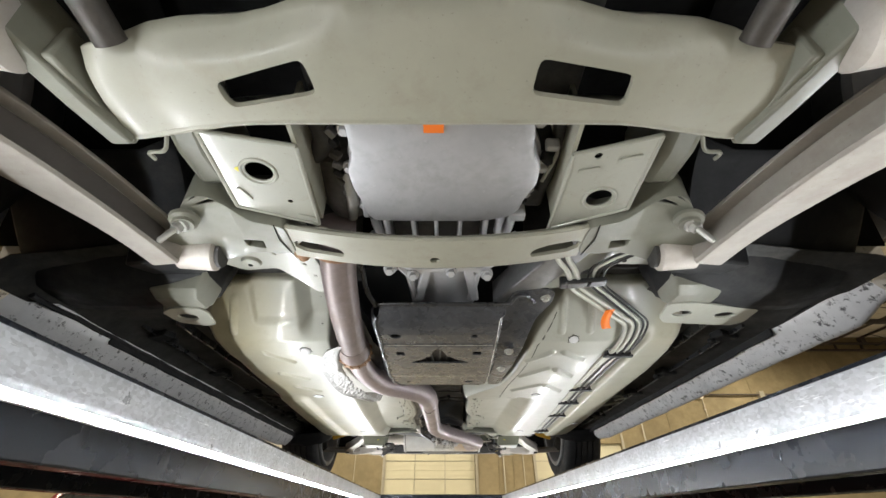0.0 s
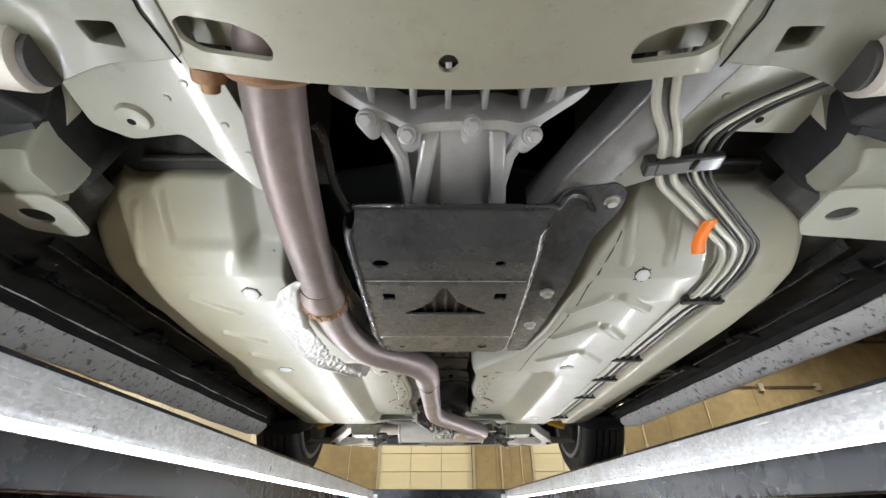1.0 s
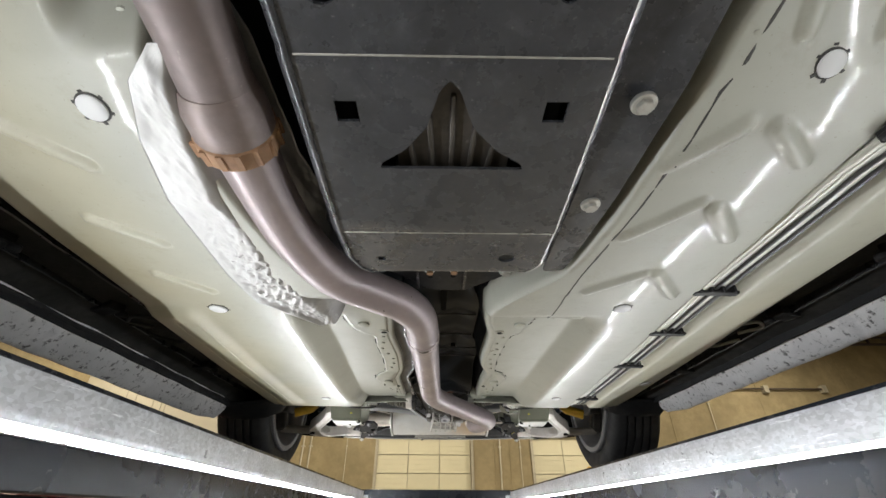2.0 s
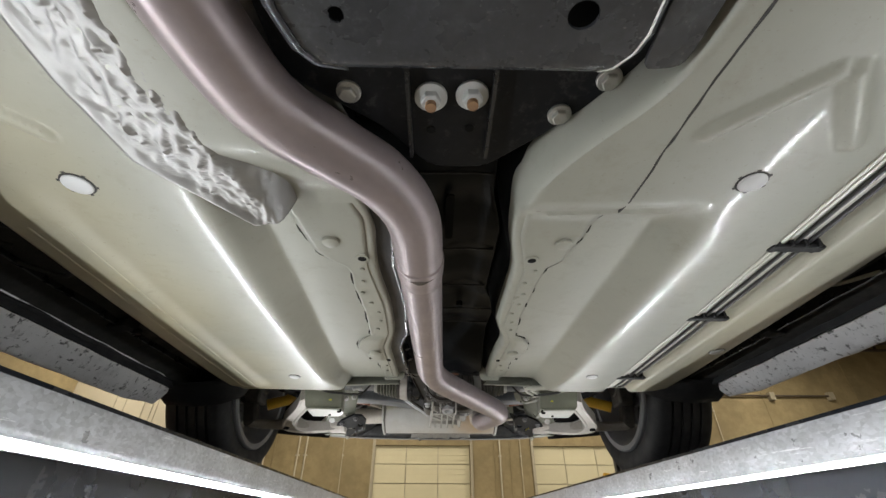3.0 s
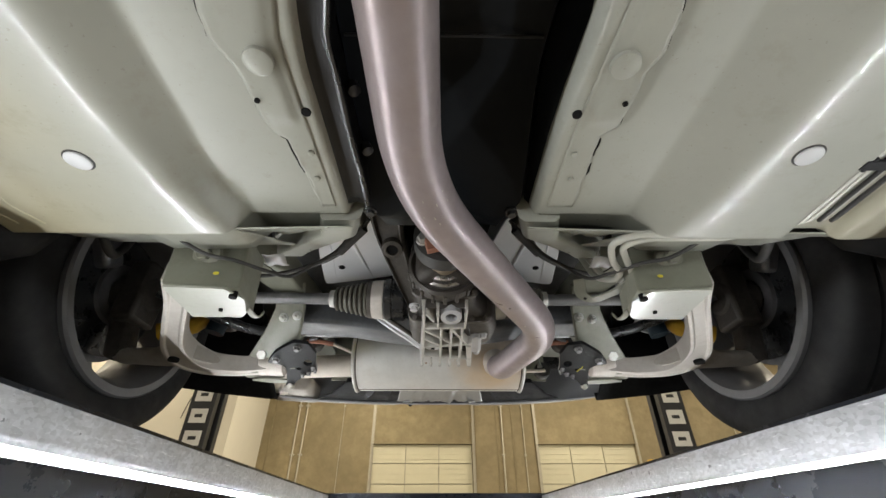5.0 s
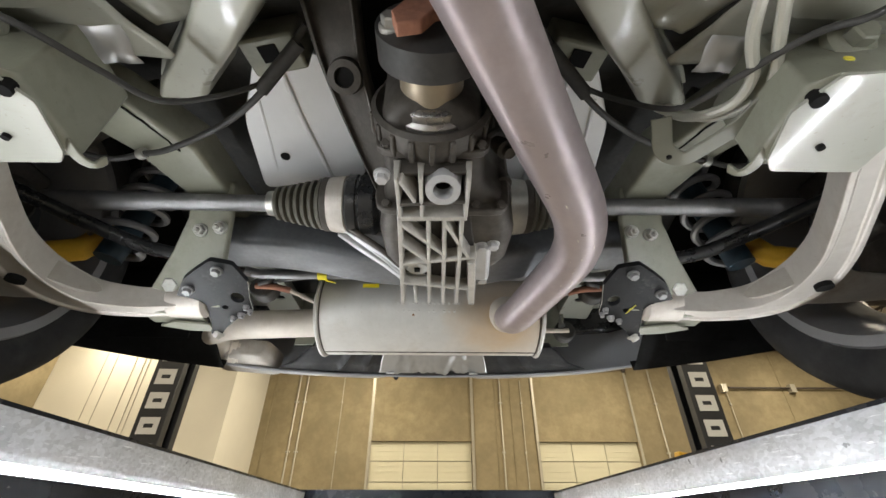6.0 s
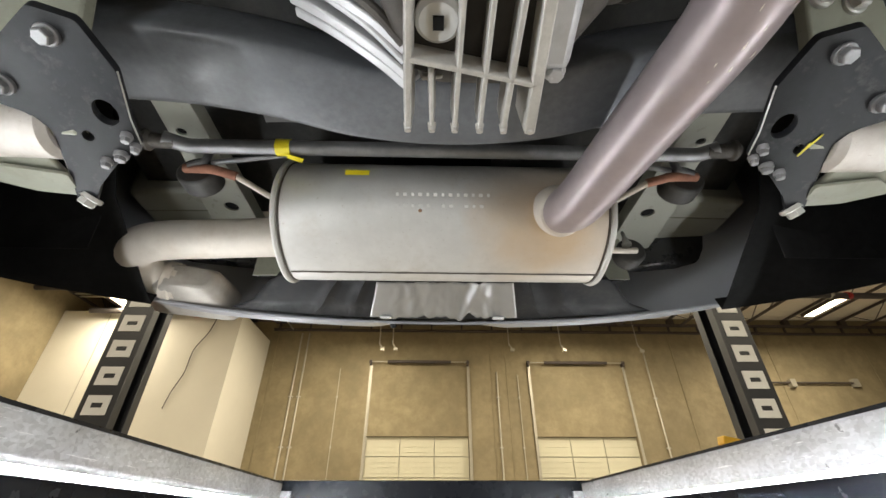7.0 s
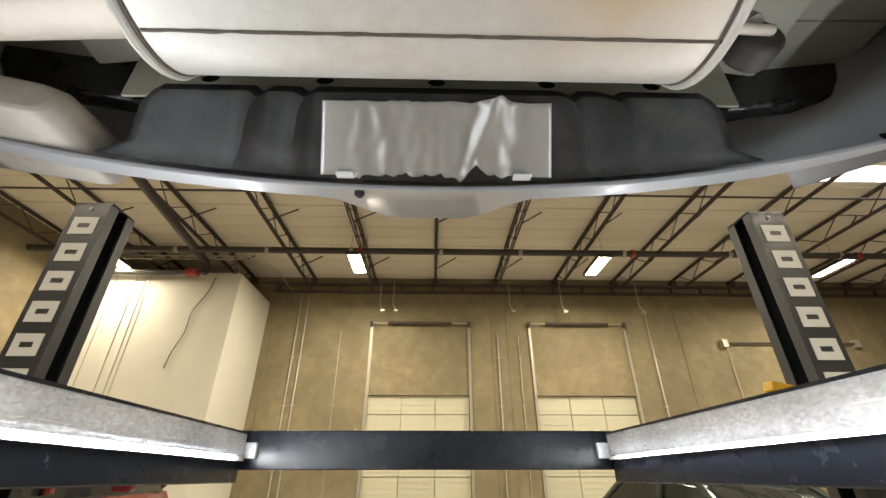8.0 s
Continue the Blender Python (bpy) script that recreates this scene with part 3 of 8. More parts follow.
def roof():
    y0, y1 = -5.0, WALL_Y
    zb, zt = 7.85, 8.38
    first = None
    for k in range(-5, 10):
        x = 0.05 + 2.45 * k
        if x < LEFT_X or x > RIGHT_X:
            continue
        if first is None:
            first = thing("roof_truss", (x, y0, zb), "dark open-web steel roof truss with zigzag bars", "roof truss", "roof trusses")
            for dx in (-0.035, 0.035):
                part("bottom_chord", box(BM(), (x + dx, (y0 + y1 - 0.6) / 2, zb), (0.03, y1 - y0 - 0.6, 0.06)), "trussdark", first, smooth=0)
                part("top_chord", box(BM(), (x + dx, (y0 + y1) / 2, zt), (0.03, y1 - y0, 0.07)), "trussdark", first, smooth=0)
            n = 30
            st = (y1 - y0 - 0.6) / n
            for i in range(n):
                a, b = y0 + st * i, y0 + st * (i + 1)
                za, zc = (zb, zt) if i % 2 else (zt, zb)
                part("web_bar", cyl(BM(), (x, a, za), (x, b, zc), 0.016, n=6), "trussdark", first)
            part("bearing_seat", box(BM(), (x, y1 - 0.1, zt - 0.14), (0.22, 0.2, 0.24)), "trussdark", first, smooth=0)
        else:
            copy_thing(first, pose(x, y0, zb))
    # bridging rods and pipes across the trusses
    for y, z in ((3.0, 7.88), (8.0, 7.88), (11.9, 7.88), (17.9, 7.88)):
        part("bridging_rod", cyl(BM(), (LEFT_X, y, z), (RIGHT_X, y, z), 0.028, n=8), "trussdark", None, "slender rod bridging the roof trusses", category="rod", group="bridging rods")
    for k in range(-4, 9):
        for y in (13.3, 16.4):
            x = 0.05 + 2.45 * k
            part("sway_brace", cyl(BM(), (x + 0.05, y, 7.86), (x + 0.75, y + 0.25, 8.42), 0.022, n=6), "trussdark", None, "short slanting brace between truss and roof deck", category="brace", group="truss braces")
    for dx in (0.0, 0.22):
        part("roof_conduit", tube(BM(), bent([(-12.0, 15.4 + dx, 7.75), (-6.2, 15.4 + dx, 7.75), (-5.6, 16.2 + dx, 7.75), (-5.6, 18.4, 7.75)], 0.2), 0.025, 8), "conduit", None, "thin metal conduit below the roof deck", category="conduit", group="roof conduits")
    p = part("sprinkler_main", cyl(BM(), (LEFT_X, 14.55, 7.55), (RIGHT_X, 14.55, 7.55), 0.1, n=16), "pipedark", None, "dark sprinkler pipe running under the roof trusses", category="pipe")
    for x in (-8.0, -5.2, -2.6, 0.2, 2.7, 6.0, 9.4, 13.0):
        part("coupling", lathe(BM(), (x - 0.06, 14.55, 7.55), (1, 0, 0), [(0, 0.1), (0.02, 0.125), (0.1, 0.125), (0.12, 0.1)], 16), "conduit", p, "pale pipe coupling")
    for x in (-2.3, 6.3, 13.6):
        part("red_coupling", lathe(BM(), (x - 0.09, 14.55, 7.55), (1, 0, 0), [(0, 0.1), (0.02, 0.13), (0.14, 0.13), (0.16, 0.1)], 16), "red", p, "red pipe coupling")
    q = part("duct", tube(BM(), bent([(-6.75, 8.0, 7.72), (-7.6, 15.6, 7.6), (-7.6, 15.6, 7.2)], 0.1), 0.12, 16), "pipedark", None, "dark round riser pipe along the trusses", category="pipe")
    part("red_valve", lathe(BM(), (-8.2, 15.6, 7.24), (1, 0, 0), [(0, 0.09), (0.03, 0.14), (0.4, 0.14), (0.43, 0.09)], 16), "red", q, "red pipe valve")
    part("branch_pipe", cyl(BM(), (-11.4, 15.6, 7.24), (-7.8, 15.6, 7.24), 0.09, n=14), "pipedark", q)
    for x in (-1.55, -2.05, 2.9, 4.9, 7.9):
        h = part("sprinkler_drop", tube(BM(), bent([(x, 17.9, 8.0), (x, 17.9, 7.0), (x + 0.12, 17.9, 6.85)], 0.05), 0.022, 8), "conduit", None, "thin drop pipe with a small head below the trusses", category="pipe", group="drop pipes")
        part("head", box(BM(), (x + 0.12, 17.9, 6.8), (0.14, 0.1, 0.1)), "conduit", h, smooth=0)


def high_bay(x, y, z, energy):
    e = thing("high_bay_light", (x, y, z), "lit warm high-bay lamp hanging under the roof trusses", "ceiling light", "high-bay lamps")
    bm = BM()
    for s in (-1, 1):
        box(bm, (x + s * 0.225, y, z + 0.05), (0.03, 1.45, 0.08))
        box(bm, (x, y + s * 0.72, z + 0.05), (0.45, 0.03, 0.08))
    box(bm, (x, y, z + 0.11), (0.47, 1.48, 0.04))
    part("housing", bm, "trussdark", e, smooth=0)
    part("diffuser", box(BM(), (x, y, z + 0.06), (0.41, 1.40, 0.03)), "lamp", e, "glowing warm panel", smooth=0)
    for dx in (-0.25, 0.25):
        part("hanger", cyl(BM(), (x + dx, y, z + 0.15), (x + dx, y, CEIL + 0.02), 0.008, n=6), "conduit", e)
    la = bpy.data.lights.new("lamp", "AREA")
    la.shape, la.size, la.size_y, la.energy, la.color = "RECTANGLE", 0.42, 1.4, energy, (1.0, 0.885, 0.68)
    ob = new("lamp", la)
    ob.location = (x, y, z - 0.01)


hall()
ledger()
conduits()
roof()
# rows at y 7.5 and -2.0 are unseen, added to light the hall
for lx, ly in ((-2.5, 15.15), (5.35, 15.15), (13.2, 15.15), (-10.2, 14.9), (-2.45, 7.5), (5.6, 7.5), (-9.5, 7.5), (13.4, 7.5), (1.6, -2.0), (9.0, -2.0), (-7.0, -2.0)):
    high_bay(lx, ly, 7.35, LAMP_POWER * (0.5 if lx == -10.2 else 1.0))

# ---- the lift ----
FACE, RUN0, RUN1 = 0.585, -1.3, 4.6


def run_z(y):
    """Height of the runways' upper edge."""
    return 1.693 - 0.0158 * (y - 0.5)


def mid_x(y):
    """The lift stands slightly askew to the car: x of its middle line."""
    return 0.0175 * (3.65 - y)


def lift():
    e = thing("four_post_lift", (0, 2.0, 0), "black four-post car lift with galvanised inner rails and light strips, raised", "car lift")
    for s in (-1, 1):
        def at(x, y, dz):
            return V((s * x + mid_x(y), y, run_z(y) + dz))
        # black deck: channel section
        ys = [RUN0, RUN1]
        sec = [(FACE + 0.004, -0.140), (FACE + 0.004, -0.006), (1.08, -0.006), (1.08, -0.140), (1.02, -0.140), (1.02, -0.02), (FACE + 0.05, -0.02), (FACE + 0.05, -0.140)]
        bm = loft(BM(), [[at(x, y, dz) for x, dz in sec] for y in ys])
        run = part("runway", bm, "runway", e, "glossy black runway deck", bevel=0.003)
        # galvanised rail: upper face, small fold, lip above the light strip
        sec = [(FACE + 0.02, 0.0), (FACE - 0.0008, -0.0005), (FACE - 0.002, -0.002), (FACE - 0.0008, -0.030), (FACE + 0.0006, -0.060), (FACE + 0.0008, -0.0655), (FACE + 0.0035, -0.066), (FACE + 0.002, -0.004), (FACE + 0.02, -0.003)]
        n = 60
        rows = []
        for k in range(n + 1):
            y = RUN0 + (RUN1 - RUN0) * k / n
            w = noise.noise(V((y * 3.0, s * 5.0, 0))) * 0.0012
            rows.append([at(x + w, y, dz) for x, dz in sec])
        part("galvanised_rail", loft(BM(), rows), "galv", run, "scuffed galvanised rail along the runway")
        part("rail_cap", loft(BM(), [[at(x, y, dz) for x, dz in ((FACE - 0.0045, 0.002), (FACE - 0.0045, -0.004), (FACE + 0.03, -0.003), (FACE + 0.03, 0.002))] for y in ys]), "runway", run, "dark top edge", smooth=0)
        # light strip: backing and one bead for each diode
        bm = loft(BM(), [[at(FACE + a, y, dz) for a, dz in ((0.003, -0.0672), (0.0, -0.0680), (-0.0065 + 0.002 * (s > 0), -0.0805 + 0.0040 * (s > 0)), (0.003, -0.0805 + 0.0040 * (s > 0)))] for y in ys])
        part("light_strip", bm, "ledstrip", run, "white light strip backing", smooth=0)
        low = -0.0780 if s < 0 else -0.0730
        q = [at(FACE - 0.0058, ys[0] + 0.04, low + 0.0025), at(FACE - 0.0058, ys[1] - 0.05, low + 0.0025), at(FACE - 0.0027, ys[1] - 0.05, -0.0664), at(FACE - 0.0027, ys[0] + 0.04, -0.0664)]
        bm = BM()
        bm.faces.new([bm.verts.new(p) for p in (q if s < 0 else q[::-1])])
        part("strip_lens", bm, "ledlens", run, "glowing lens of the light strip", smooth=0, keep=True)
        bm = BM()
        y = RUN0 + 0.05
        while y < RUN1 - 0.06:
            q = [at(FACE - 0.0082, y - 0.0036, low), at(FACE - 0.0082, y + 0.0036, low), at(FACE - 0.0052, y + 0.0036, -0.0690), at(FACE - 0.0052, y - 0.0036, -0.0690)]
            bm.faces.new([bm.verts.new(p) for p in (q if s < 0 else q[::-1])])
            y += 0.0165
        part("diode_strip", bm, "led", run, "row of lit white diodes", smooth=0, kind="stuff", keep=True)
        # strip end cap
        part("rail_end", box(BM(), at(FACE - 0.012, RUN1 + 0.012, -0.05), (0.05, 0.02, 0.045)), "galv", run, smooth=0)
    for y, hide in ((RUN1 + 0.02, 0), (RUN0 - 0.02, 1)):
        sgn = -1 if hide else 1
        z1 = run_z(y) + 0.010
        bm = BM()
        sec = [(0, 0), (0, -0.115), (0.09, -0.115), (0.09, -0.105), (0.010, -0.105), (0.010, -0.010), (0.09, -0.010), (0.09, 0)]
        loft(bm, [[V((x, y + sgn * a, z1 + b)) for a, b in sec] for x in (-1.40, 1.40)])
        beam = part("crossbeam", bm, "runway", e, "glossy dark steel crossbeam", bevel=0.003)
        for x, dz in ((-0.50, -0.055), (0.0, -0.072), (0.47, -0.055)):
            part("bolt_hole", cyl(BM(), (x, y - sgn * 0.0015, z1 + dz), (x, y + sgn * 0.002, z1 + dz), 0.008, n=16), "void", beam, "dark bolt hole")
        for s in (-1, 1):
            x0, x1 = s * 1.365, s * 1.515
            yf, yb = y - 0.01, y + 0.13
            bm = BM()
            t = 0.008
            w = abs(x1 - x0)
            cx = (x0 + x1) / 2
            a, b, lip, h = yf - t / 2, yb + t / 2, 0.045, t * s
            sec = [(x0, a), (x1, a), (x1, b), (x0, b), (x0, b - lip), (x0 + h, b - lip), (x0 + h, b - t), (x1 - h, b - t), (x1 - h, a + t), (x0 + h, a + t), (x0 + h, a + lip), (x0, a + lip)]
            loft(bm, [[V((x, yy, z)) for x, yy in sec] for z in (0.0, 2.51)])
            post = part("post", bm, "postpaint", e, "dark grey steel post with pale lettering", bevel=0.002)
            part("top_cap", box(BM(), (cx, (yf + yb) / 2, 2.515), (w, yb - yf, 0.008)), "runway", post, smooth=0)
            part("base_plate", box(BM(), (cx, (yf + yb) / 2, 0.01), (0.32, 0.32, 0.02)), "postpaint", post, smooth=0)
            part("cap_bolt", hexbolt(BM(), (cx, yf - t / 2, 2.485), (0, -1, 0), 0.006, 0.004), "bolt", post)
            if not hide:
                # the maker's lettering stands as plain pale blocks
                for k in range(6):
                    zc = 2.405 - 0.123 * k
                    bm = plate(BM(), [(-0.050, -0.040), (0.050, -0.040), (0.050, 0.040), (-0.050, 0.040)], 0, 0.003, [[(-0.024, -0.010), (0.024, -0.010), (0.024, 0.010), (-0.024, 0.010)]], Matrix.Translation((cx, yf - t / 2 - 0.0005, zc)) @ Euler((radians(90), 0, 0)).to_matrix().to_4x4())
                    part("lettering_block", bm, "lettering", post, "plain pale lettering block", smooth=0)
    # yellow safety latch beside the post
    bm = BM()
    box(bm, (1.31, 4.72, 1.79), (0.10, 0.05, 0.035), (0, 12, 0))
    box(bm, (1.27, 4.72, 1.765), (0.04, 0.05, 0.03), (0, -20, 0))
    part("safety_latch", bm, "amber", e, "yellow safety latch", bevel=0.004)


lift()

# ---- the car ----
car = thing("car", (0, 1.6, 1.64), "silver sedan seen from below, standing on a raised lift", "car")
CX = -0.01


def bead(x, y, a, b, w, h):
    """Height of a pressed bead from a to b at the place x, y."""
    ax, ay, bx, by = *a, *b
    dx, dy = bx - ax, by - ay
    t = max(0, min(1, ((x - ax) * dx + (y - ay) * dy) / (dx * dx + dy * dy)))
    d = math.hypot(x - ax - t * dx, y - ay - t * dy)
    return h * (1 - smoothstep(w * 0.35, w * 0.85, d))


BEADS_L = [((-0.517, 0.922), (-0.537, 1.002), 0.011, 0.006), ((-0.483, 1.090), (-0.423, 1.150), 0.012, 0.006), ((-0.489, 1.248), (-0.426, 1.309), 0.012, 0.006), ((-0.490, 1.403), (-0.429, 1.468), 0.012, 0.006)]
BEADS_R = [((0.299, 0.925), (0.305, 0.998), 0.012, 0.007), ((0.371, 0.925), (0.377, 0.997), 0.012, 0.007),
           ((0.238, 1.142), (0.295, 1.083), 0.012, 0.006), ((0.328, 1.085), (0.386, 1.131), 0.012, 0.008), ((0.240, 1.279), (0.310, 1.203), 0.012, 0.006), ((0.335, 1.214), (0.388, 1.277), 0.015, 0.008),
           ((0.242, 1.455), (0.318, 1.385), 0.012, 0.006), ((0.335, 1.385), (0.397, 1.462), 0.015, 0.008), ((0.126, 1.613), (0.27, 1.590), 0.013, 0.006)]
INNER_L = [(0.88, -0.295), (1.0, -0.300), (1.1, -0.300), (1.35, -0.266), (1.5, -0.205), (1.58, -0.15), (1.66, -0.128), (1.8, -0.140), (1.95, -0.128), (2.1, -0.132), (2.2, -0.155), (2.47, -0.15)]
INNER_R = [(0.88, 0.312), (0.91, 0.302), (0.96, 0.266), (1.015, 0.238), (1.13, 0.226), (1.24, 0.220), (1.4, 0.195), (1.5, 0.115), (1.56, 0.085), (1.7, 0.09), (1.8, 0.115), (2.05, 0.112), (2.15, 0.145), (2.3, 0.135), (2.47, 0.135)]
OUTER_L = [(0.88, -0.49), (0.905, -0.54), (0.947, -0.580), (1.0, -0.588), (1.065, -0.579), (1.16, -0.568), (1.55, -0.585), (2.3, -0.622), (2.47, -0.612)]
OUTER_R = [(0.88, 0.46), (0.90, 0.50), (0.92, 0.550), (0.952, 0.588), (1.01, 0.604), (1.2, 0.612), (1.55, 0.628), (2.3, 0.672), (2.47, 0.672)]
EDGE_L = [(1.62, -0.245), (1.70, -0.236), (1.748, -0.227), (1.774, -0.210), (1.789, -0.189), (1.812, -0.182), (1.869, -0.185), (1.976, -0.180), (2.114, -0.186), (2.125, -0.205), (2.16, -0.224), (2.20, -0.228), (2.225, -0.214), (2.31, -0.208), (2.32, -0.192), (2.45, -0.180)]
EDGE_R = [(1.62, 0.205), (1.70, 0.196), (1.742, 0.186), (1.769, 0.183), (1.791, 0.162), (1.843, 0.156), (1.994, 0.151), (2.108, 0.159), (2.12, 0.180), (2.16, 0.200), (2.20, 0.204), (2.225, 0.195), (2.30, 0.193), (2.31, 0.178), (2.443, 0.182)]
GROOVE = [(1.0, 0.492), (1.09, 0.470), (1.2, 0.466), (1.4, 0.472), (1.9, 0.498), (2.45, 0.515)]
RAMP = [(0.88, 0.125), (0.93, 0.085), (0.97, 0.055), (1.03, 0.022), (1.10, 0.008), (1.25, 0.0)]


def floor_z(x, y, s):
    a = abs(x)
    z = 1.853 + table(RAMP, y)
    crease = table([(1.45, 0.350), (1.75, 0.366), (2.25, 0.380), (2.36, 0.374), (2.45, 0.345)], y)
    deep = 0.042
    # raised pan: rounded crease, sloping face, level ledge beside the tunnel
    e = abs(x - CX)
    inner = table([(1.5, 0.272), (1.85, 0.275), (2.05, 0.284), (2.43, 0.296)] if s < 0 else [(1.5, 0.300), (1.75, 0.297), (2.0, 0.288), (2.43, 0.283)], y)
    start = crease + (0.022 if s < 0 else 0.043)
    # gently bowed shoulder, short bend, straight slope
    d, soft_run, bend = start - e, 0.055, 0.020
    k0 = 1.2
    steep = max((deep - k0 * soft_run ** 2 / 2 - k0 * soft_run * bend / 2) / max(start - inner - soft_run - bend / 2, 0.02), 0.0)
    if d <= 0:
        drop = 0.0
    elif d < soft_run:
        drop = k0 * d * d / 2
    else:
        q = d - soft_run
        t0 = k0 * soft_run
        drop = k0 * soft_run ** 2 / 2 + (t0 * q + (steep - t0) * q * q / (2 * bend) if q < bend else (t0 + steep) * bend / 2 + steep * (q - bend))
    z += min(max(drop, 0.0), 0.042) * (smoothstep(1.47, 1.60, y) if s < 0 else smoothstep(1.56, 1.66, y))
    # groove for the lines
    if s > 0:
        g = table(GROOVE, y)
        z += 0.020 * smoothstep(g - 0.035, g - 0.020, a) * (1 - smoothstep(g + 0.035, g + 0.055, a)) * smoothstep(0.98, 1.06, y)
        rise = max(0.0, a - table([(1.0, 0.52), (2.4, 0.60)], y))
        z += 0.10 * rise
    else:
        step = table([(1.5, 0.525), (1.62, 0.535), (2.35, 0.552)], y)
        z -= 0.010 * smoothstep(step - 0.045, step - 0.004, a) * smoothstep(1.53, 1.58, y) * (1 - smoothstep(2.38, 2.45, y))
        # foot-well recess near the exhaust
        z += 0.04 * smoothstep(-0.372, -0.335, x) * (1 - smoothstep(0.985, 1.025, y))
        z += 0.010 * smoothstep(-0.480, -0.468, x) * (1 - smoothstep(0.970, 0.985, y)) * smoothstep(-0.340, -0.365, x)
    for b in (BEADS_R if s > 0 else BEADS_L):
        z -= bead(x, y, b[0], b[1], b[2], b[3])
    return z + 0.004 * noise.noise(V((x * 3, y * 2, 0.3)))


def floor_pan(s):
    tin, tout = (INNER_R, OUTER_R) if s > 0 else (INNER_L, OUTER_L)
    rows = []
    ny, nx = 300, 96
    y0, y1 = 0.893, 2.462

    def row(y, dz=0.0, yo=None):
        i, o = sum(table(tin, y + d) for d in (-0.036, -0.018, 0, 0.018, 0.036)) / 5, table(tout, y)
        yy = y if yo is None else yo
        r = []
        zi, zo = floor_z(i, y, s) + dz, floor_z(o, y, s) + dz
        for k, (u, d) in enumerate(((0.042, 0.22), (0.036, 0.10), (0.030, 0.040), (0.020, 0.014), (0.009, 0.003))):
            r.append(V((i - s * u * 0.3, yy, zi + d)))
        for k in range(nx + 1):
            x = i + (o - i) * k / nx
            r.append(V((x, yy, floor_z(x, y, s) + dz)))
        for u, d in ((0.008, 0.004), (0.018, 0.018), (0.028, 0.05), (0.034, 0.10)):
            r.append(V((o + s * u, yy, zo + d)))
        return r
    for d, dy in ((0.06, 0.012), (0.03, 0.004), (0.012, -0.004), (0.004, -0.004)):
        rows.append(row(y0, d, y0 + dy))
    for k in range(ny + 1):
        rows.append(row(y0 + (y1 - y0) * k / ny))
    for d, dy in ((0.003, 0.004), (0.012, 0.010), (0.035, 0.016), (0.09, 0.03)):
        rows.append(row(y1, d, y1 + dy))
    ob = part("floor_pan", sheet(BM(), rows), "panfloor", car, "grey-green painted floor panel with pressed beads", smooth=50, solid=0.002)
    # plugs
    plugs = [((0.339, 1.024), 0.0125), ((0.334, 1.525), 0.0155), ((0.398, 2.300), 0.014), ((0.629, 2.103), 0.016)] if s > 0 else [((-0.369, 1.075), 0.0145), ((-0.452, 1.545), 0.0165), ((-0.417, 2.318), 0.014)]
    for (x, y), r in plugs:
        z = floor_z(x, y, s)
        d = 0.02
        down = V(((floor_z(x + d, y, s) - floor_z(x - d, y, s)) / (2 * d), (floor_z(x, y + d, s) - floor_z(x, y - d, s)) / (2 * d), -1)).normalized()
        o = V((x, y, z)) + down * 0.0015
        p = part("floor_plug", lathe(BM(), o - down * 0.003, down, [(0, r * 1.16), (0.004, r * 1.13), (0.0045, r * 1.0)], 24), "darkpan", ob, "dark sealing ring")
        part("plug_disc", lathe(BM(), o, down, [(0, r), (0.003, r * 0.98), (0.0045, r * 0.8)], 24), "plug", p, "pale round plug")
        if y > 1.6:
            continue
        for a in range(0, 360, 60):
            c = V((x + r * 1.17 * math.cos(radians(a + 20)), y + r * 1.17 * math.sin(radians(a + 20)), 0))
            c.z = floor_z(c.x, c.y, s) - 0.001
            part("tab", box(BM(), c, (0.0035, 0.004, 0.003), (0, 0, a + 20)), "darkpan", p, smooth=0)
    # turned-up end of the floor
    part("floor_end", sheet(BM(), [[V((table(tin, 2.46) + s * (0.01 + 0.022 * j), 2.452 + 0.025 * k, floor_z(table(tin, 2.46) + s * (0.01 + 0.022 * j), 2.46, s) + 0.004 + 0.008 * k + 0.002 * noise.noise(V((j * 0.9, k, s))))) for j in range(14)] for k in range(5)]), "floorpan", ob, smooth=50, solid=0.002)
    # overlapping flange plate beside the tunnel, with a ragged edge and holes
    edge = EDGE_L if s < 0 else EDGE_R
    rows, lip = [], []
    for k in range(121):
        y = 1.565 + 0.88 * k / 120
        sit = 0.0035 * smoothstep(1.575, 1.66, y) - 0.0012 * (1 - smoothstep(1.575, 1.60, y))
        i = table(tin, y) + s * 0.010
        o = table(edge, y) + 0.0022 * noise.noise(V((y * 55, s, 0)))
        bump = lambda x: 0.0045 * smoothstep(2.115, 2.135, y) * (1 - smoothstep(2.285, 2.30, y)) * smoothstep(0.004, 0.016, abs(x - i))
        r = [V((i + (o - i) * j / 12, y, floor_z(i + (o - i) * j / 12, y, s) - sit - bump(i + (o - i) * j / 12) + 0.0015 * noise.noise(V((y * 40, j * 0.5, s))) * (j > 9))) for j in range(13)]
        rows.append(r)
        lip.append(V((o + s * 0.0016, y, floor_z(o, y, s) - 0.0004)))
    pp = part("flange_plate", sheet(BM(), rows), "floorpan", ob, "overlapping grey-green flange plate with a ragged edge", smooth=40, solid=0.0022)
    random.seed(31 + s)
    k = 14
    while k < 112:
        n_ = random.choice((4, 6, 9, 12))
        part("open_seam", tube(BM(), lip[k:k + n_], [0.0008 + (0.0016 + 0.0012 * random.random()) * math.sin(math.pi * (q + 0.5) / n_) for q in range(n_)], 6), "void", pp, "dark open seam")
        k += n_ + random.choice((0, 1, 3, 5))

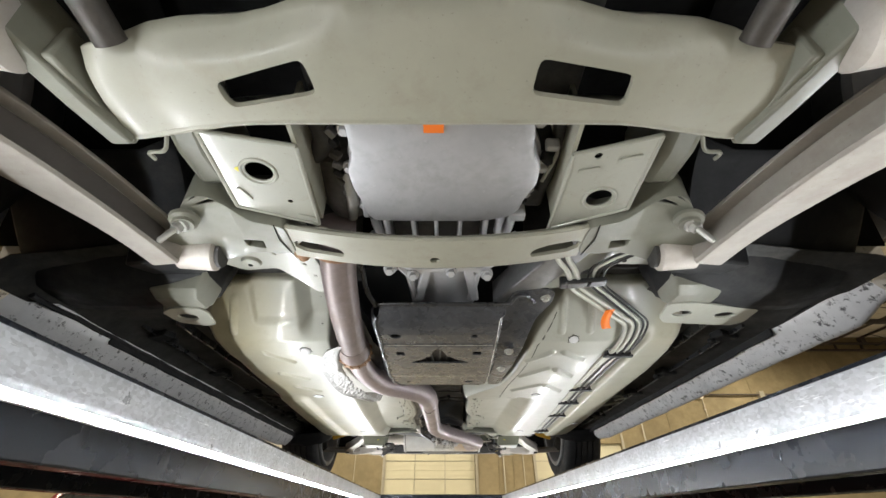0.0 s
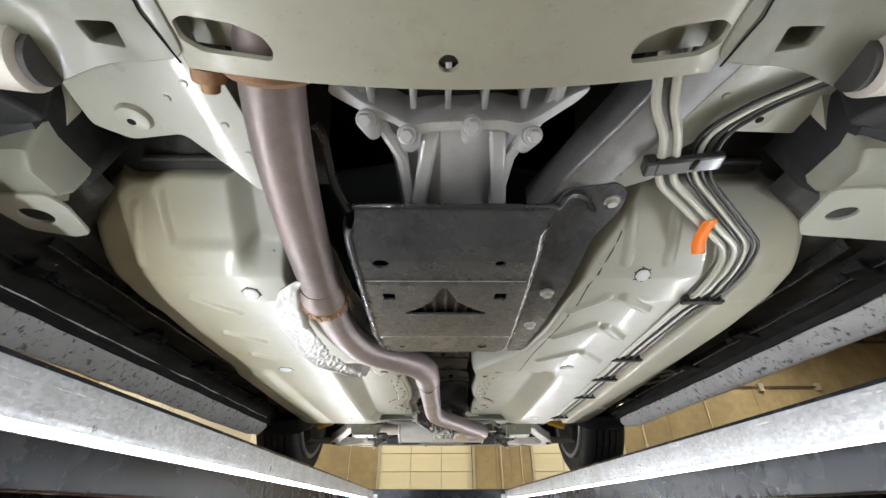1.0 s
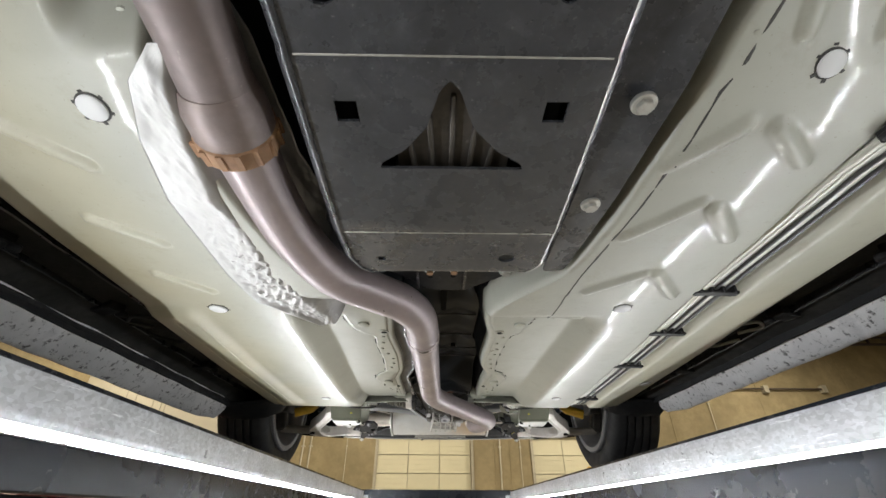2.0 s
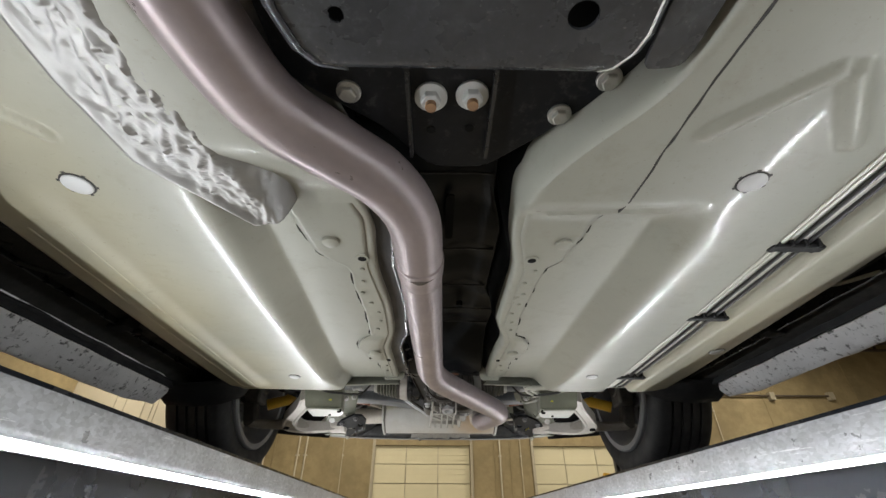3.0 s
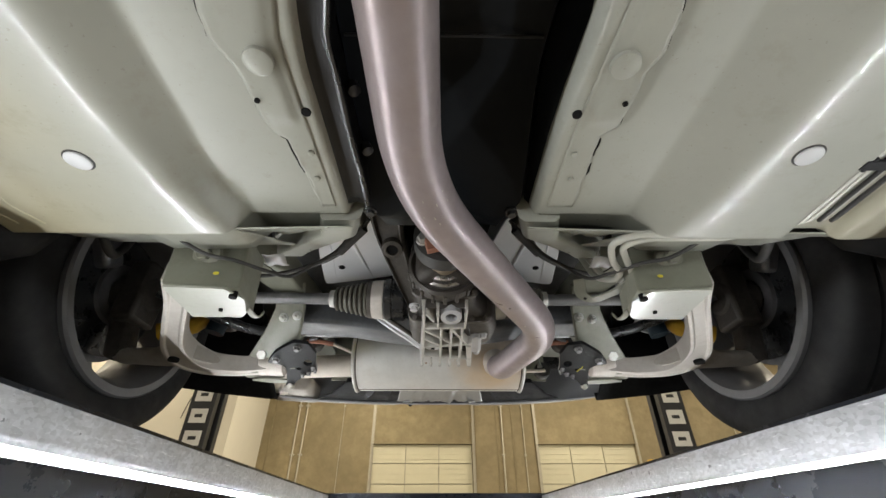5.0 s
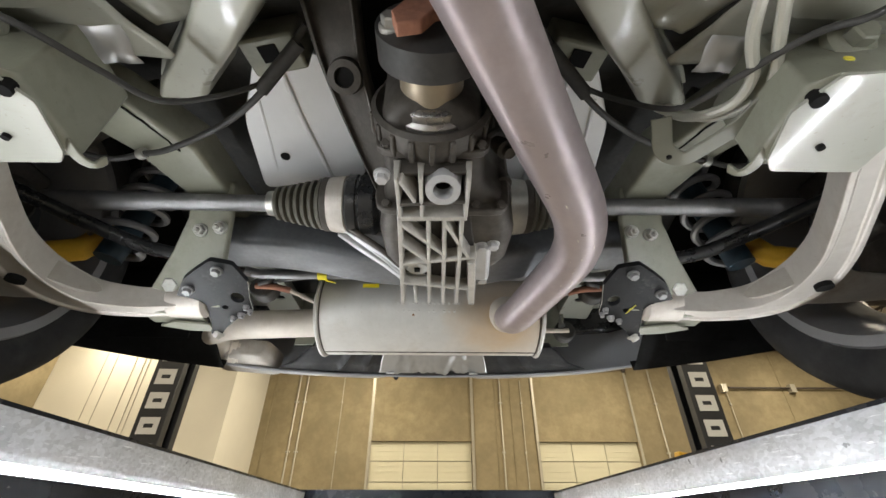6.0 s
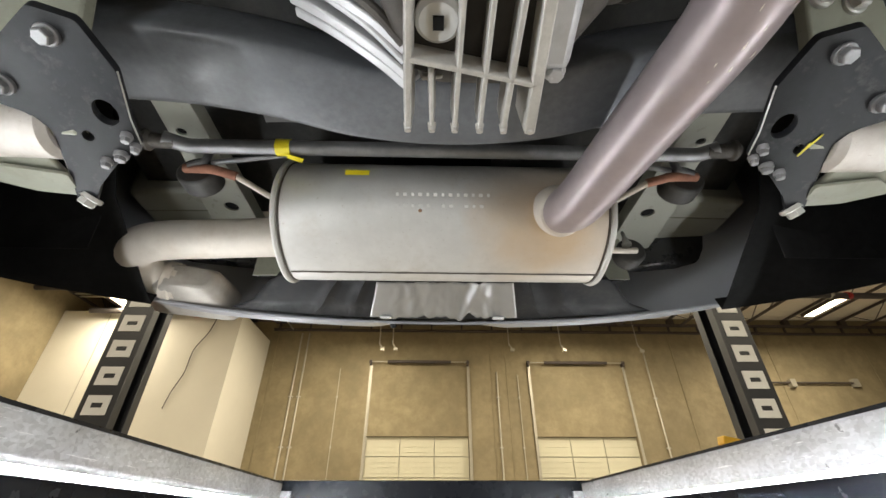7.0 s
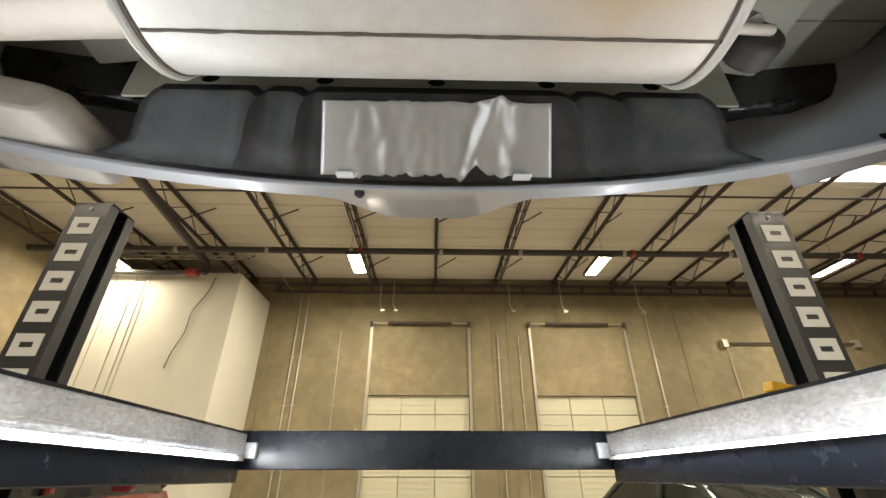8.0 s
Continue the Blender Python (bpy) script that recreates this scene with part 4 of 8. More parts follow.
    def dot(name, x, y, r, m, parent, h=0.0005):
        z = min(floor_z(x, y, s), floor_z(x + 0.004, y, s)) - 0.0058
        if 2.13 < y < 2.29:
            z -= 0.0045
        return part(name, lathe(BM(), (x, y, z), (0, 0, -1), [(-0.002, r), (h * 0.6, r * 0.96), (h, r * 0.7)], 20), m, parent)
    hx = -0.155 if s < 0 else 0.130
    dot("pressed_ring", hx, 1.762, 0.0115, "floorpan", pp, 0.0010)
    dot("hole", hx, 1.762, 0.0078, "void", pp, 0.0016)
    dot("dimple", -0.198 if s < 0 else 0.172, 1.714, 0.0135, "floorpan", pp, 0.004)
    bx = -0.188 if s < 0 else 0.169
    dot("dimple", bx, 2.216, 0.015, "floorpan", pp, 0.005)
    dot("hole", bx - s * 0.030, 2.276, 0.0055, "void", pp)
    dot("hole", bx + s * 0.018, 2.262, 0.003, "void", pp)
    for k in range(14):
        y = 1.80 + 0.045 * k
        if 2.11 < y < 2.31:
            continue
        x = table(tin, y) + (table(edge, y) - table(tin, y)) * random.choice((0.45, 0.62, 0.78))
        dot("weld_dimple", x, y, 0.0042, "floorpan", pp, 0.0013)
    bm = BM()
    random.seed(5 + s)
    for y in [0.95 + 0.054 * k for k in range(28)]:
        i = table(tin, y)
        x = i + s * (0.014 + 0.004 * random.random())
        lathe(bm, (x, y, floor_z(x, y, s)), (0, 0, -1), [(-0.002, 0.005), (0.001, 0.0045), (0.002, 0.002)], 10)
    part("spot_welds", bm, "floorpan", ob, kind="stuff")
    if s < 0:
        for x0, x1 in ((-0.522, -0.552), (-0.566, -0.588)):
            pts = []
            for k in range(40):
                y = 1.62 + 0.82 * k / 39
                x = x0 + (x1 - x0) * k / 39
                pts.append(V((x, y, floor_z(x, y, s) - 0.0006)))
            part("pressed_ridge", tube(BM(), pts, 0.0024, 8), "panfloor", ob)
    # seam sealer ahead of the flange plate
    if s > 0:
        pts = []
        for k in range(50):
            y = 0.95 + 0.70 * k / 49
            x = table([(0.95, 0.285), (1.05, 0.250), (1.2, 0.238), (1.4, 0.215), (1.57, 0.207), (1.65, 0.204)], y)
            pts.append(V((x + 0.002 * noise.noise(V((y * 30, s, 0))), y, floor_z(x, y, s) - 0.0005)))
        part("seam_sealer", tube(BM(), pts, [0.0022 + 0.0012 * noise.noise(V((k * 0.9, s, 2))) for k in range(50)], 6), "darkpan", ob, "rough dark seam")


floor_pan(-1)
floor_pan(1)


def underside():
    # dark panels outside the floor and above everything
    for s in (-1, 1):
        rows = []
        for k in range(40):
            y = 0.62 + 1.90 * k / 39
            o = abs(table(OUTER_R if s > 0 else OUTER_L, y)) + 0.022
            rows.append([V((s * x, y, z + 0.004 * noise.noise(V((x * 9, y * 6, s))))) for x, z in ((o, 1.94), (o + 0.03, 1.915), ((o + 0.83) / 2, 1.895), (0.77, 1.885), (0.815, 1.875 - (0.025 if s < 0 else 0)), (0.83, 1.90))])
        part("sill_cover", sheet(BM(), rows), "darkpan", car, "black textured sill underside", smooth=60, solid=0.003)
        # painted sill
        sec = [(0.796, 1.892), (0.812, 1.862), (0.830, 1.838), (0.842, 1.826), (0.850, 1.821), (0.860, 1.823), (0.868, 1.836), (0.885, 1.90), (0.90, 1.99), (0.82, 1.99)]
        rows = []
        for k in range(90):
            y = 0.70 + 1.73 * k / 89
            d = 0.03 * (1 - smoothstep(0.70, 0.80, y)) + 0.012 * smoothstep(2.30, 2.43, y)
            rows.append([V((s * (x + 0.0022 * noise.noise(V((y * 14, j * 0.6, s)))), y, z + d - (0.033 if s < 0 else 0.002) + 0.0022 * noise.noise(V((y * 17, j * 0.7, s + 5))))) for j, (x, z) in enumerate(sec)])
        part("sill", loft(BM(), rows), "sillpaint", car, "dirt-flecked silver door sill", smooth=50)
        bm = BM()
        pts = [V((s * (0.799 + 0.004 * noise.noise(V((k * 0.35, s, 0)))), 0.72 + 1.7 * k / 59, 1.882 - (0.028 if s < 0 else 0) + 0.004 * noise.noise(V((k * 0.3, s, 4))))) for k in range(60)]
        part("sill_seal", tube(bm, pts, 0.006, 8), "blackplastic", car)
        # folded seams along the sill underside
        for x, z, m in ((0.655, 1.897, "blackpaint"), (0.735, 1.888, "blackpaint"), (0.800, 1.868 - (0.022 if s < 0 else 0), "blackplastic")):
            rows = [[V((s * (x + a + 0.003 * noise.noise(V((k * 0.4, x * 9, s)))), 0.95 + 1.46 * k / 49, z + b + 0.002 * noise.noise(V((k * 0.5, x * 7, s))))) for a, b in ((-0.004, 0.012), (-0.003, -0.008), (0.003, -0.008), (0.004, 0.012))] for k in range(50)]
            part("seam_flange", loft(BM(), rows), m, car, smooth=40)
        # clips and stays on the sill underside
        for y in (1.02, 1.35, 1.62, 2.05):
            bm = BM()
            box(bm, (s * 0.73, y, 1.885), (0.06, 0.035, 0.018), (0, 0, 20 * s))
            cyl(bm, (s * 0.70, y + 0.01, 1.88), (s * 0.70, y + 0.01, 1.868), 0.01, n=12)
            part("clip", bm, "blackplastic", car, bevel=0.003)
        # drain loop outlines
        pts = bent([(s * 0.690, 1.72, 1.878), (s * 0.735, 1.690, 1.882), (s * 0.690, 1.645, 1.878), (s * 0.622, 1.668, 1.872), (s * 0.640, 1.79, 1.872), (s * 0.680, 1.815, 1.876), (s * 0.728, 1.77, 1.880)], 0.02)
        part("pressed_rim", tube(BM(), pts, 0.004, 8), "floorpan" if s > 0 else "darkpan", car)
        # black guard ahead of the rear tyre
        rows = []
        for k in range(9):
            u = k / 8
            y, z = 2.40 + 0.17 * u, 1.872 - 0.045 * smoothstep(0.0, 0.5, u) + 0.20 * smoothstep(0.55, 1.0, u) - (0.02 if s < 0 else 0)
            rows.append([V((s * x, y + dy, z + dz)) for x, dy, dz in ((0.60, 0.02, 0.10), (0.63, 0.01, 0.03), (0.68, 0.0, 0.008), (0.76, 0.0, 0.0), (0.84, -0.01, 0.004), (0.87, -0.01, 0.03), (0.885, 0.0, 0.12))])
        part("tyre_guard", sheet(BM(), rows), "blackplastic", car, "black plastic guard ahead of the rear tyre", smooth=50, solid=0.003)
    # dark toe panels ahead of the floor
        rows = [[V((s * x, y, z + 0.006 * noise.noise(V((x * 8, y * 20, s))))) for x in (0.20, 0.30, 0.40, 0.50, 0.60)] for y, z in ((0.915, 1.992), (0.90, 1.998), (0.885, 2.012), (0.86, 2.03), (0.83, 2.10), (0.80, 2.24))]
        tp = part("toe_panel", sheet(BM(), rows), "darkpan", car, "dark toe panel ahead of the floor", smooth=40, solid=0.003)
        part("flange_bead", tube(BM(), [(s * 0.29, 0.872, 2.006), (s * 0.50, 0.872, 2.006)], 0.006, 8), "darkpan", tp)
    # body closed above: added slab, black in place of shade
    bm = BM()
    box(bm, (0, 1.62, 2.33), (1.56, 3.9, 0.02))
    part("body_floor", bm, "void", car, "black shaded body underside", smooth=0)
    # upper body: side, glass house and roof in one smooth shell
    # unseen from below; added to block light coming in from above
    prof = [(-0.62, 2.02, 2.14, 0.62), (-0.50, 1.98, 2.34, 0.80), (0.0, 1.98, 2.48, 0.945), (0.75, 1.98, 2.56, 0.945), (1.15, 1.98, 2.92, 0.93), (1.6, 1.98, 3.06, 0.93), (2.3, 1.98, 3.06, 0.95), (2.9, 1.98, 2.90, 0.955), (3.2, 1.98, 2.68, 0.93), (3.6, 1.97, 2.60, 0.80), (3.72, 1.97, 2.3, 0.66)]
    rings = []
    for y, z0, z1, w in prof:
        zw = min(z1 - 0.02, 2.50)
        top = w * (0.68 if z1 > 2.6 else 0.86)
        rings.append([V((x, y, z)) for x, z in ((-w * 0.97, z0), (-w, (z0 + zw) / 2), (-w * 0.97, zw), (-top, z1 - 0.02), (-top * 0.6, z1), (top * 0.6, z1), (top, z1 - 0.02), (w * 0.97, zw), (w, (z0 + zw) / 2), (w * 0.97, z0))])
    part("body_shell", loft(BM(), rings, False), "bodypaint", car, "silver painted body shell", smooth=40, solid=0.004)


underside()


def tunnel():
    # tunnel walls and black cover
    bm = BM()
    rows = []
    for k in range(60):
        y = 0.96 + 1.54 * k / 59
        up = table(RAMP, y)
        l, r = table(INNER_L, y) + 0.012, table(INNER_R, y) - 0.012
        rows.append([V(p) for p in ((l - 0.02, y, 1.90 + up), (l, y, 1.93 + up), (l + 0.01, y, 2.05), ((l + r) / 2, y, 2.10), (r - 0.01, y, 2.05), (r, y, 1.93 + up), (r + 0.02, y, 1.90 + up))])
    part("tunnel", sheet(bm, rows), "tunnelblack", car, "black heat-shielded tunnel", smooth=60, solid=0.003)
    rows = []
    for k in range(34):
        y = 1.55 + 0.965 * k / 33
        z = 1.985 - 0.075 * smoothstep(2.25, 2.46, y)
        l, r = table(INNER_L, y) + 0.018, table(INNER_R, y) - 0.018
        step = 0.011 * (k % 6 < 2)
        c = smoothstep(2.46, 2.515, y) * 0.03
        rows.append([V(p) for p in ((l + c, y, z + 0.02), (l + c + 0.008, y, z), (-0.02, y, z + step), (0.03, y, z + step + 0.012), (r - c - 0.008, y, z), (r - c, y, z + 0.02))])
    cov = part("tunnel_cover", sheet(BM(), rows), "tunnelblack", car, "black pressed tunnel cover", smooth=50, solid=0.003)
    for x, y in ((-0.117, 2.478), (0.10, 2.478), (-0.095, 2.10)):
        part("bolt", hexbolt(BM(), (x, y, 1.91 if y > 2.4 else 1.984), (0, 0, -1), 0.007, 0.006), "blackpaint", cov)
    part("slot", plate(BM(), rounded([(-0.016, 1.70), (-0.001, 1.70), (-0.001, 1.826), (-0.016, 1.826)], 0.007), 1.976, 0.004), "void", cov)
    for y in (1.655, 1.875, 2.03, 2.16, 2.245):
        l, r = table(INNER_L, y) + 0.03, table(INNER_R, y) - 0.03
        part("cover_seam", tube(BM(), [(l, y, 1.984), (-0.02, y, 1.985), (0.03, y + 0.001, 1.987), (r, y, 1.984)], 0.0022, 8), "tunnelside", cov)
    part("hole", cyl(BM(), (0.028, 2.13, 1.978), (0.028, 2.13, 1.99), 0.008, n=16), "void", cov)
    # beaded edge rail beside the exhaust
    ys = [1.60 + 0.85 * k / 60 for k in range(61)]
    side = lambda y: table(INNER_L, y) + 0.034 + 0.003 * noise.noise(V((y * 9, 0, 0)))
    part("tunnel_side_cover", sheet(BM(), [[V((table(INNER_L, y) + 0.001, y, floor_z(table(INNER_L, y), y, -1) + 0.004)), V((table(INNER_L, y) + 0.005, y, 1.900)), V((table(INNER_L, y) + 0.018, y, 1.904)), V((side(y), y, 1.900)), V((side(y) + 0.004, y, 1.93))] for y in ys]), "tunnelside", car, "black satin tunnel side cover", smooth=50, solid=0.002)
    part("edge_rail", tube(BM(), [V((side(y), y, 1.897)) for y in ys], 0.0038, 8), "blackpaint", car)
    for y in (1.78, 1.86, 1.95, 2.05, 2.16, 2.27, 2.36):
        part("side_rivet", lathe(BM(), (side(y) + 0.011, y, 1.915), (0.5, 0, -1), [(-0.01, 0.008), (0.002, 0.0075), (0.004, 0.004)], 14), "blackpaint", car)
    # gearbox crossmember behind the guard
    bm = plate(BM(), rounded([(-0.20, 1.30), (0.19, 1.30), (0.185, 1.41), (0.10, 1.50), (0.03, 1.56), (-0.04, 1.56), (-0.09, 1.50), (-0.19, 1.43)], 0.02), 1.905, 0.02)
    cm = part("gearbox_crossmember", bm, "stay", car, "black gearbox crossmember", bevel=0.004)
    for x, y in ((-0.038, 1.455), (0.006, 1.452)):
        b = part("bolt", hexbolt(BM(), (x, y, 1.904), (0, 0, -1), 0.011, 0.010, 1.6), "plug", cm, "pale flanged bolt")
        part("stud", cyl(BM(), (x, y, 1.895), (x, y, 1.885), 0.006, n=12), "rust", b, "rusty stud end")
        part("hole", cyl(BM(), (x, y + 0.045, 1.9035), (x, y + 0.045, 1.91), 0.005, n=12), "void", cm)
    for x, y in ((0.105, 1.475), (-0.152, 1.40), (-0.125, 1.45), (0.145, 1.43)):
        part("bolt", hexbolt(BM(), (x, y, 1.904), (0, 0, -1), 0.009, 0.006), "bolt", cm)
    for x0 in (-0.062, 0.028):
        part("rib", box(BM(), (x0, 1.47, 1.900), (0.004, 0.13, 0.012)), "blackpaint", cm, smooth=0)
    # propeller shaft in the dark
    part("propeller_shaft", cyl(BM(), (0.0, 1.35, 2.045), (0.0, 2.52, 2.035), 0.03), "drive", car, "steel propeller shaft")


tunnel()


def guard():
    prof = [(0.858, 1.899), (0.868, 1.895), (0.880, 1.888), (0.895, 1.877), (0.915, 1.868), (0.95, 1.860), (1.006, 1.856), (1.010, 1.8535), (1.14, 1.851), (1.268, 1.849), (1.272, 1.8515), (1.385, 1.852), (1.392, 1.858)]

    def zz(x, y):
        return table(prof, y)
    left = [(0.858, -0.146), (0.882, -0.148), (0.898, -0.156), (1.0, -0.153), (1.27, -0.158), (1.34, -0.155), (1.372, -0.144), (1.385, -0.130), (1.392, -0.110)]
    right = [(0.858, 0.150), (0.885, 0.140), (0.90, 0.131), (1.0, 0.131), (1.27, 0.138), (1.355, 0.138), (1.378, 0.130), (1.392, 0.110)]
    ys = [0.858, 0.868, 0.88, 0.89, 0.9, 0.915, 0.93, 0.96, 1.006, 1.010, 1.14, 1.268, 1.272, 1.34, 1.355, 1.372, 1.385, 1.392]
    out = [(table(left, y), y) for y in ys] + [(table(right, y), y) for y in reversed(ys)]
    tri = rounded([(-0.090, 1.143), (-0.086, 1.134), (-0.060, 1.116), (-0.036, 1.085), (-0.023, 1.042), (-0.013, 1.030), (-0.003, 1.042), (0.012, 1.085), (0.040, 1.116), (0.068, 1.134), (0.072, 1.143)], 0.004, 2)
    sq = lambda x, y: [(x - 0.011, y - 0.012), (x + 0.011, y - 0.012), (x + 0.011, y + 0.012), (x - 0.011, y + 0.012)]
    holes = [circle(-0.116, 0.958, 0.014, 16, 0.011), circle(0.077, 0.957, 0.0085, 14), sq(-0.113, 1.066), sq(0.090, 1.064), tri, circle(-0.110, 1.344, 0.0065, 14), circle(0.082, 1.341, 0.0125, 16, 0.0115)]
    bm = bent_plate(out, zz, 0.004, holes, 7, 0.012)
    # added black plate, so the cut-outs show shade behind them
    part("inner_tray", plate(BM(), rounded([(-0.12, 0.92), (0.10, 0.92), (0.11, 1.37), (-0.13, 1.37)], 0.02), 1.885, 0.01), "void", car, "black plate standing in for shade above the guard")
    # gearbox casting seen through the cut-outs
    gc = part("gearbox_casting", loft(BM(), [[V((x, y, z)) for x, y in rounded([(-w, 1.04), (w - 0.02, 1.04), (w - 0.01, 1.20), (-w, 1.20)], 0.02)] for w, z in ((0.070, 1.868), (0.076, 1.884))]), "dirtyalu", car, "dull ribbed alloy gearbox casting")
    for k in range(5):
        part("rib", box(BM(), (-0.055 + 0.023 * k, 1.12, 1.867), (0.006, 0.13, 0.008), (0, 0, 3 * k - 6)), "dirtyalu", gc, bevel=0.002)
    g = part("gearbox_guard", bm, "guard", car, "scuffed black steel gearbox guard with cut-outs", smooth=25)
    # turned-up side flange and right wing
    for tab, s in ((left, -1), (right, 1)):
        rows = [[V((table(tab, y) + s * a, y, zz(0, y) + b)) for a, b in ((-0.001, 0.0), (0.003, 0.0008), (0.007, 0.0035), (0.0095, 0.008), (0.0105, 0.014), (0.012, 0.028))] for y in ys[3:]]
        part("flange", sheet(BM(), rows), "guard", g, smooth=50, solid=0.003)
    wing = rounded([(0.146, 0.90), (0.168, 0.852), (0.238, 0.838), (0.262, 0.856), (0.260, 0.89), (0.226, 0.94), (0.208, 1.02), (0.200, 1.20), (0.184, 1.385), (0.148, 1.39), (0.146, 1.2), (0.143, 0.95)], 0.012)
    wz = lambda x, y: 1.856 + 0.072 * smoothstep(1.06, 0.84, y)
    w = part("wing", plate(BM(), wing, wz, 0.004), "guard", g, bevel=0.0015)
    for x, y in ((0.240, 0.873), (0.173, 1.054), (0.171, 1.209)):
        part("bolt", hexbolt(BM(), (x, y, wz(x, y) - 0.0005), (0, 0, -1), 0.0085, 0.006), "bolt", w, "zinc bolt")
    part("front_lip", tube(BM(), spline([(-0.148, 0.860, 1.900), (-0.05, 0.857, 1.898), (0.13, 0.857, 1.898), (0.152, 0.862, 1.902), (0.170, 0.852, 1.916), (0.196, 0.862, 1.920), (0.216, 0.886, 1.914)], 6), 0.005, 8), "blackpaint", g)
    part("side_bracket", tube(BM(), spline([(-0.155, 0.87, 1.90), (-0.172, 0.83, 1.92), (-0.176, 0.77, 1.945), (-0.185, 0.75, 1.95)], 6), 0.006, 8), "blackpaint", g)
    # bare worn edges
    for tab, s in ((left, -1), (right, 1)):
        part("worn_edge", tube(BM(), [V((table(tab, y) + s * 0.001, y, zz(0, y) + 0.0004)) for y in ys[3:]], 0.0013, 6), "bolt", g, "bare worn edge")
    for y in (1.008, 1.27):
        part("worn_edge", tube(BM(), [(table(left, y) + 0.004, y, zz(0, y) - 0.0002), (table(right, y) - 0.004, y, zz(0, y) - 0.0002)], 0.0011, 6), "bolt", g)


guard()


def exhaust():
    z = 1.872
    line = [(-0.192, 0.60, 1.94), (-0.206, 0.70, 1.905), (-0.215, 0.79, 1.887), (-0.226, 0.91, 1.877), (-0.240, 1.07, z)]
    pipe = part("exhaust_pipe", tube(BM(), spline(line, 8), 0.0345, 28), "frontpipe", car, "heat-tinted steel front exhaust pipe")
    # slip joint
    j = V((-0.241, 1.075, z))
    d = (V((-0.244, 1.16, z)) - V((-0.236, 1.04, z))).normalized()
    part("slip_joint", lathe(BM(), j - d * 0.015, d, [(-0.012, 0.0350), (0.004, 0.0400), (0.012, 0.0420), (0.045, 0.0425), (0.066, 0.0410), (0.072, 0.036)], 28), "frontpipe", pipe)
    part("clamp_band", lathe(BM(), j + d * 0.028, d, [(0, 0.0422), (0.002, 0.0442), (0.022, 0.0442), (0.026, 0.0422)], 28), "rust", pipe, "rusty clamp band")
    bm = BM()
    for a in range(0, 360, 24):
        sd, up = frame_of(d)
        c = j + d * 0.040 + (sd * math.cos(radians(a)) + up * math.sin(radians(a))) * 0.0442
        box(bm, c, (0.006, 0.02, 0.004), (0, 0, 0))
    part("clamp_fingers", bm, "rust", pipe)
    rear = [(-0.242, 1.09, z), (-0.245, 1.20, z), (-0.238, 1.32, z), (-0.205, 1.437, z), (-0.145, 1.502, z), (-0.095, 1.552, z), (-0.064, 1.625, z), (-0.058, 1.735, z)]
    rear = spline(rear, 10)
    part("exhaust_bend", tube(BM(), rear, [0.0345 + 0.0030 * smoothstep(1.18, 1.42, q[1]) for q in rear], 28), "exhaust", car, "heat-tinted steel exhaust bend")
    w = part("weld_seam", lathe(BM(), (-0.058, 1.728, z), (0.02, 1, 0), [(0, 0.037), (0.003, 0.0395), (0.012, 0.0395), (0.020, 0.0388), (0.034, 0.0385), (0.060, 0.0362), (0.062, 0.035)], 28), "exhaust", car)
    part("scorch", tube(BM(), [V((-0.0575 + 0.0385 * math.cos(radians(a)), 1.743 + 0.002 * noise.noise(V((a * 0.1, 0, 0))), z + 0.0385 * math.sin(radians(a)))) for a in range(235, 312, 4)], [0.0008 + 0.0036 * math.sin(math.pi * k / 19) ** 4 for k in range(20)], 8), "grime", w, "scorched weld")
    tail = bent([(-0.058, 1.735, z), (-0.045, 2.385, z), (0.236, 2.86, 1.868), (0.176, 3.235, 1.898), (0.168, 3.33, 1.975)], 0.11, 10)
    part("rear_pipe", tube(BM(), tail, [0.036 - 0.005 * smoothstep(0.80, 0.97, k / (len(tail) - 1)) for k in range(len(tail))], 28), "exhaust", car, "mauve-grey steel rear exhaust pipe with specks")
    # pale spatter along the rear pipe
    random.seed(21)
    bm = BM()
    for k in range(30):
        i = random.randrange(4, len(tail) - 12)
        a, b = tail[i], tail[i + 1]
        p, d = a.lerp(b, random.random()), (b - a).normalized()
        sd, up = frame_of(d)
        ang = math.radians(270 + random.gauss(0, 26))
        q = p + (sd * math.cos(ang) + up * math.sin(ang)) * 0.0358
        w = 0.0004 + 0.0006 * random.random()
        tube(bm, [q - d * w * 3.5, q, q + d * w * 3.5], [w * 0.3, w, w * 0.3], 6)
    part("spatter", bm, "tailpipe", car, "pale spatter specks on the pipe", kind="stuff")
    part("collar", lathe(BM(), (0.1745, 3.252, 1.913), (-0.05, 0.66, 0.7), [(0, 0.031), (0.002, 0.036), (0.008, 0.0395), (0.040, 0.040)], 28), "tailpipe", car, "stained weld collar")
    fl = part("pipe_flange", lathe(BM(), (-0.199, 0.650, 1.924), (-0.13, 0.92, -0.34), [(-0.004, 0.036), (-0.004, 0.047), (0.004, 0.049), (0.008, 0.046), (0.012, 0.037)], 28), "rust", pipe, "rusty pipe flange")
    for a in (188,):
        c = V((-0.196 + 0.066 * math.cos(radians(a)), 0.652 + 0.01 * math.sin(radians(a)), 1.922 + 0.066 * math.sin(radians(a))))
        part("flange_lug", lathe(BM(), c, (-0.19, 0.92, -0.34), [(-0.006, 0.017), (0.008, 0.017), (0.009, 0.010), (0.020, 0.009)], 16), "rust", fl)
    # silencer: tilted oval drum
    n = 44
    cy, cz, lean = 3.368, 1.974, radians(-18)

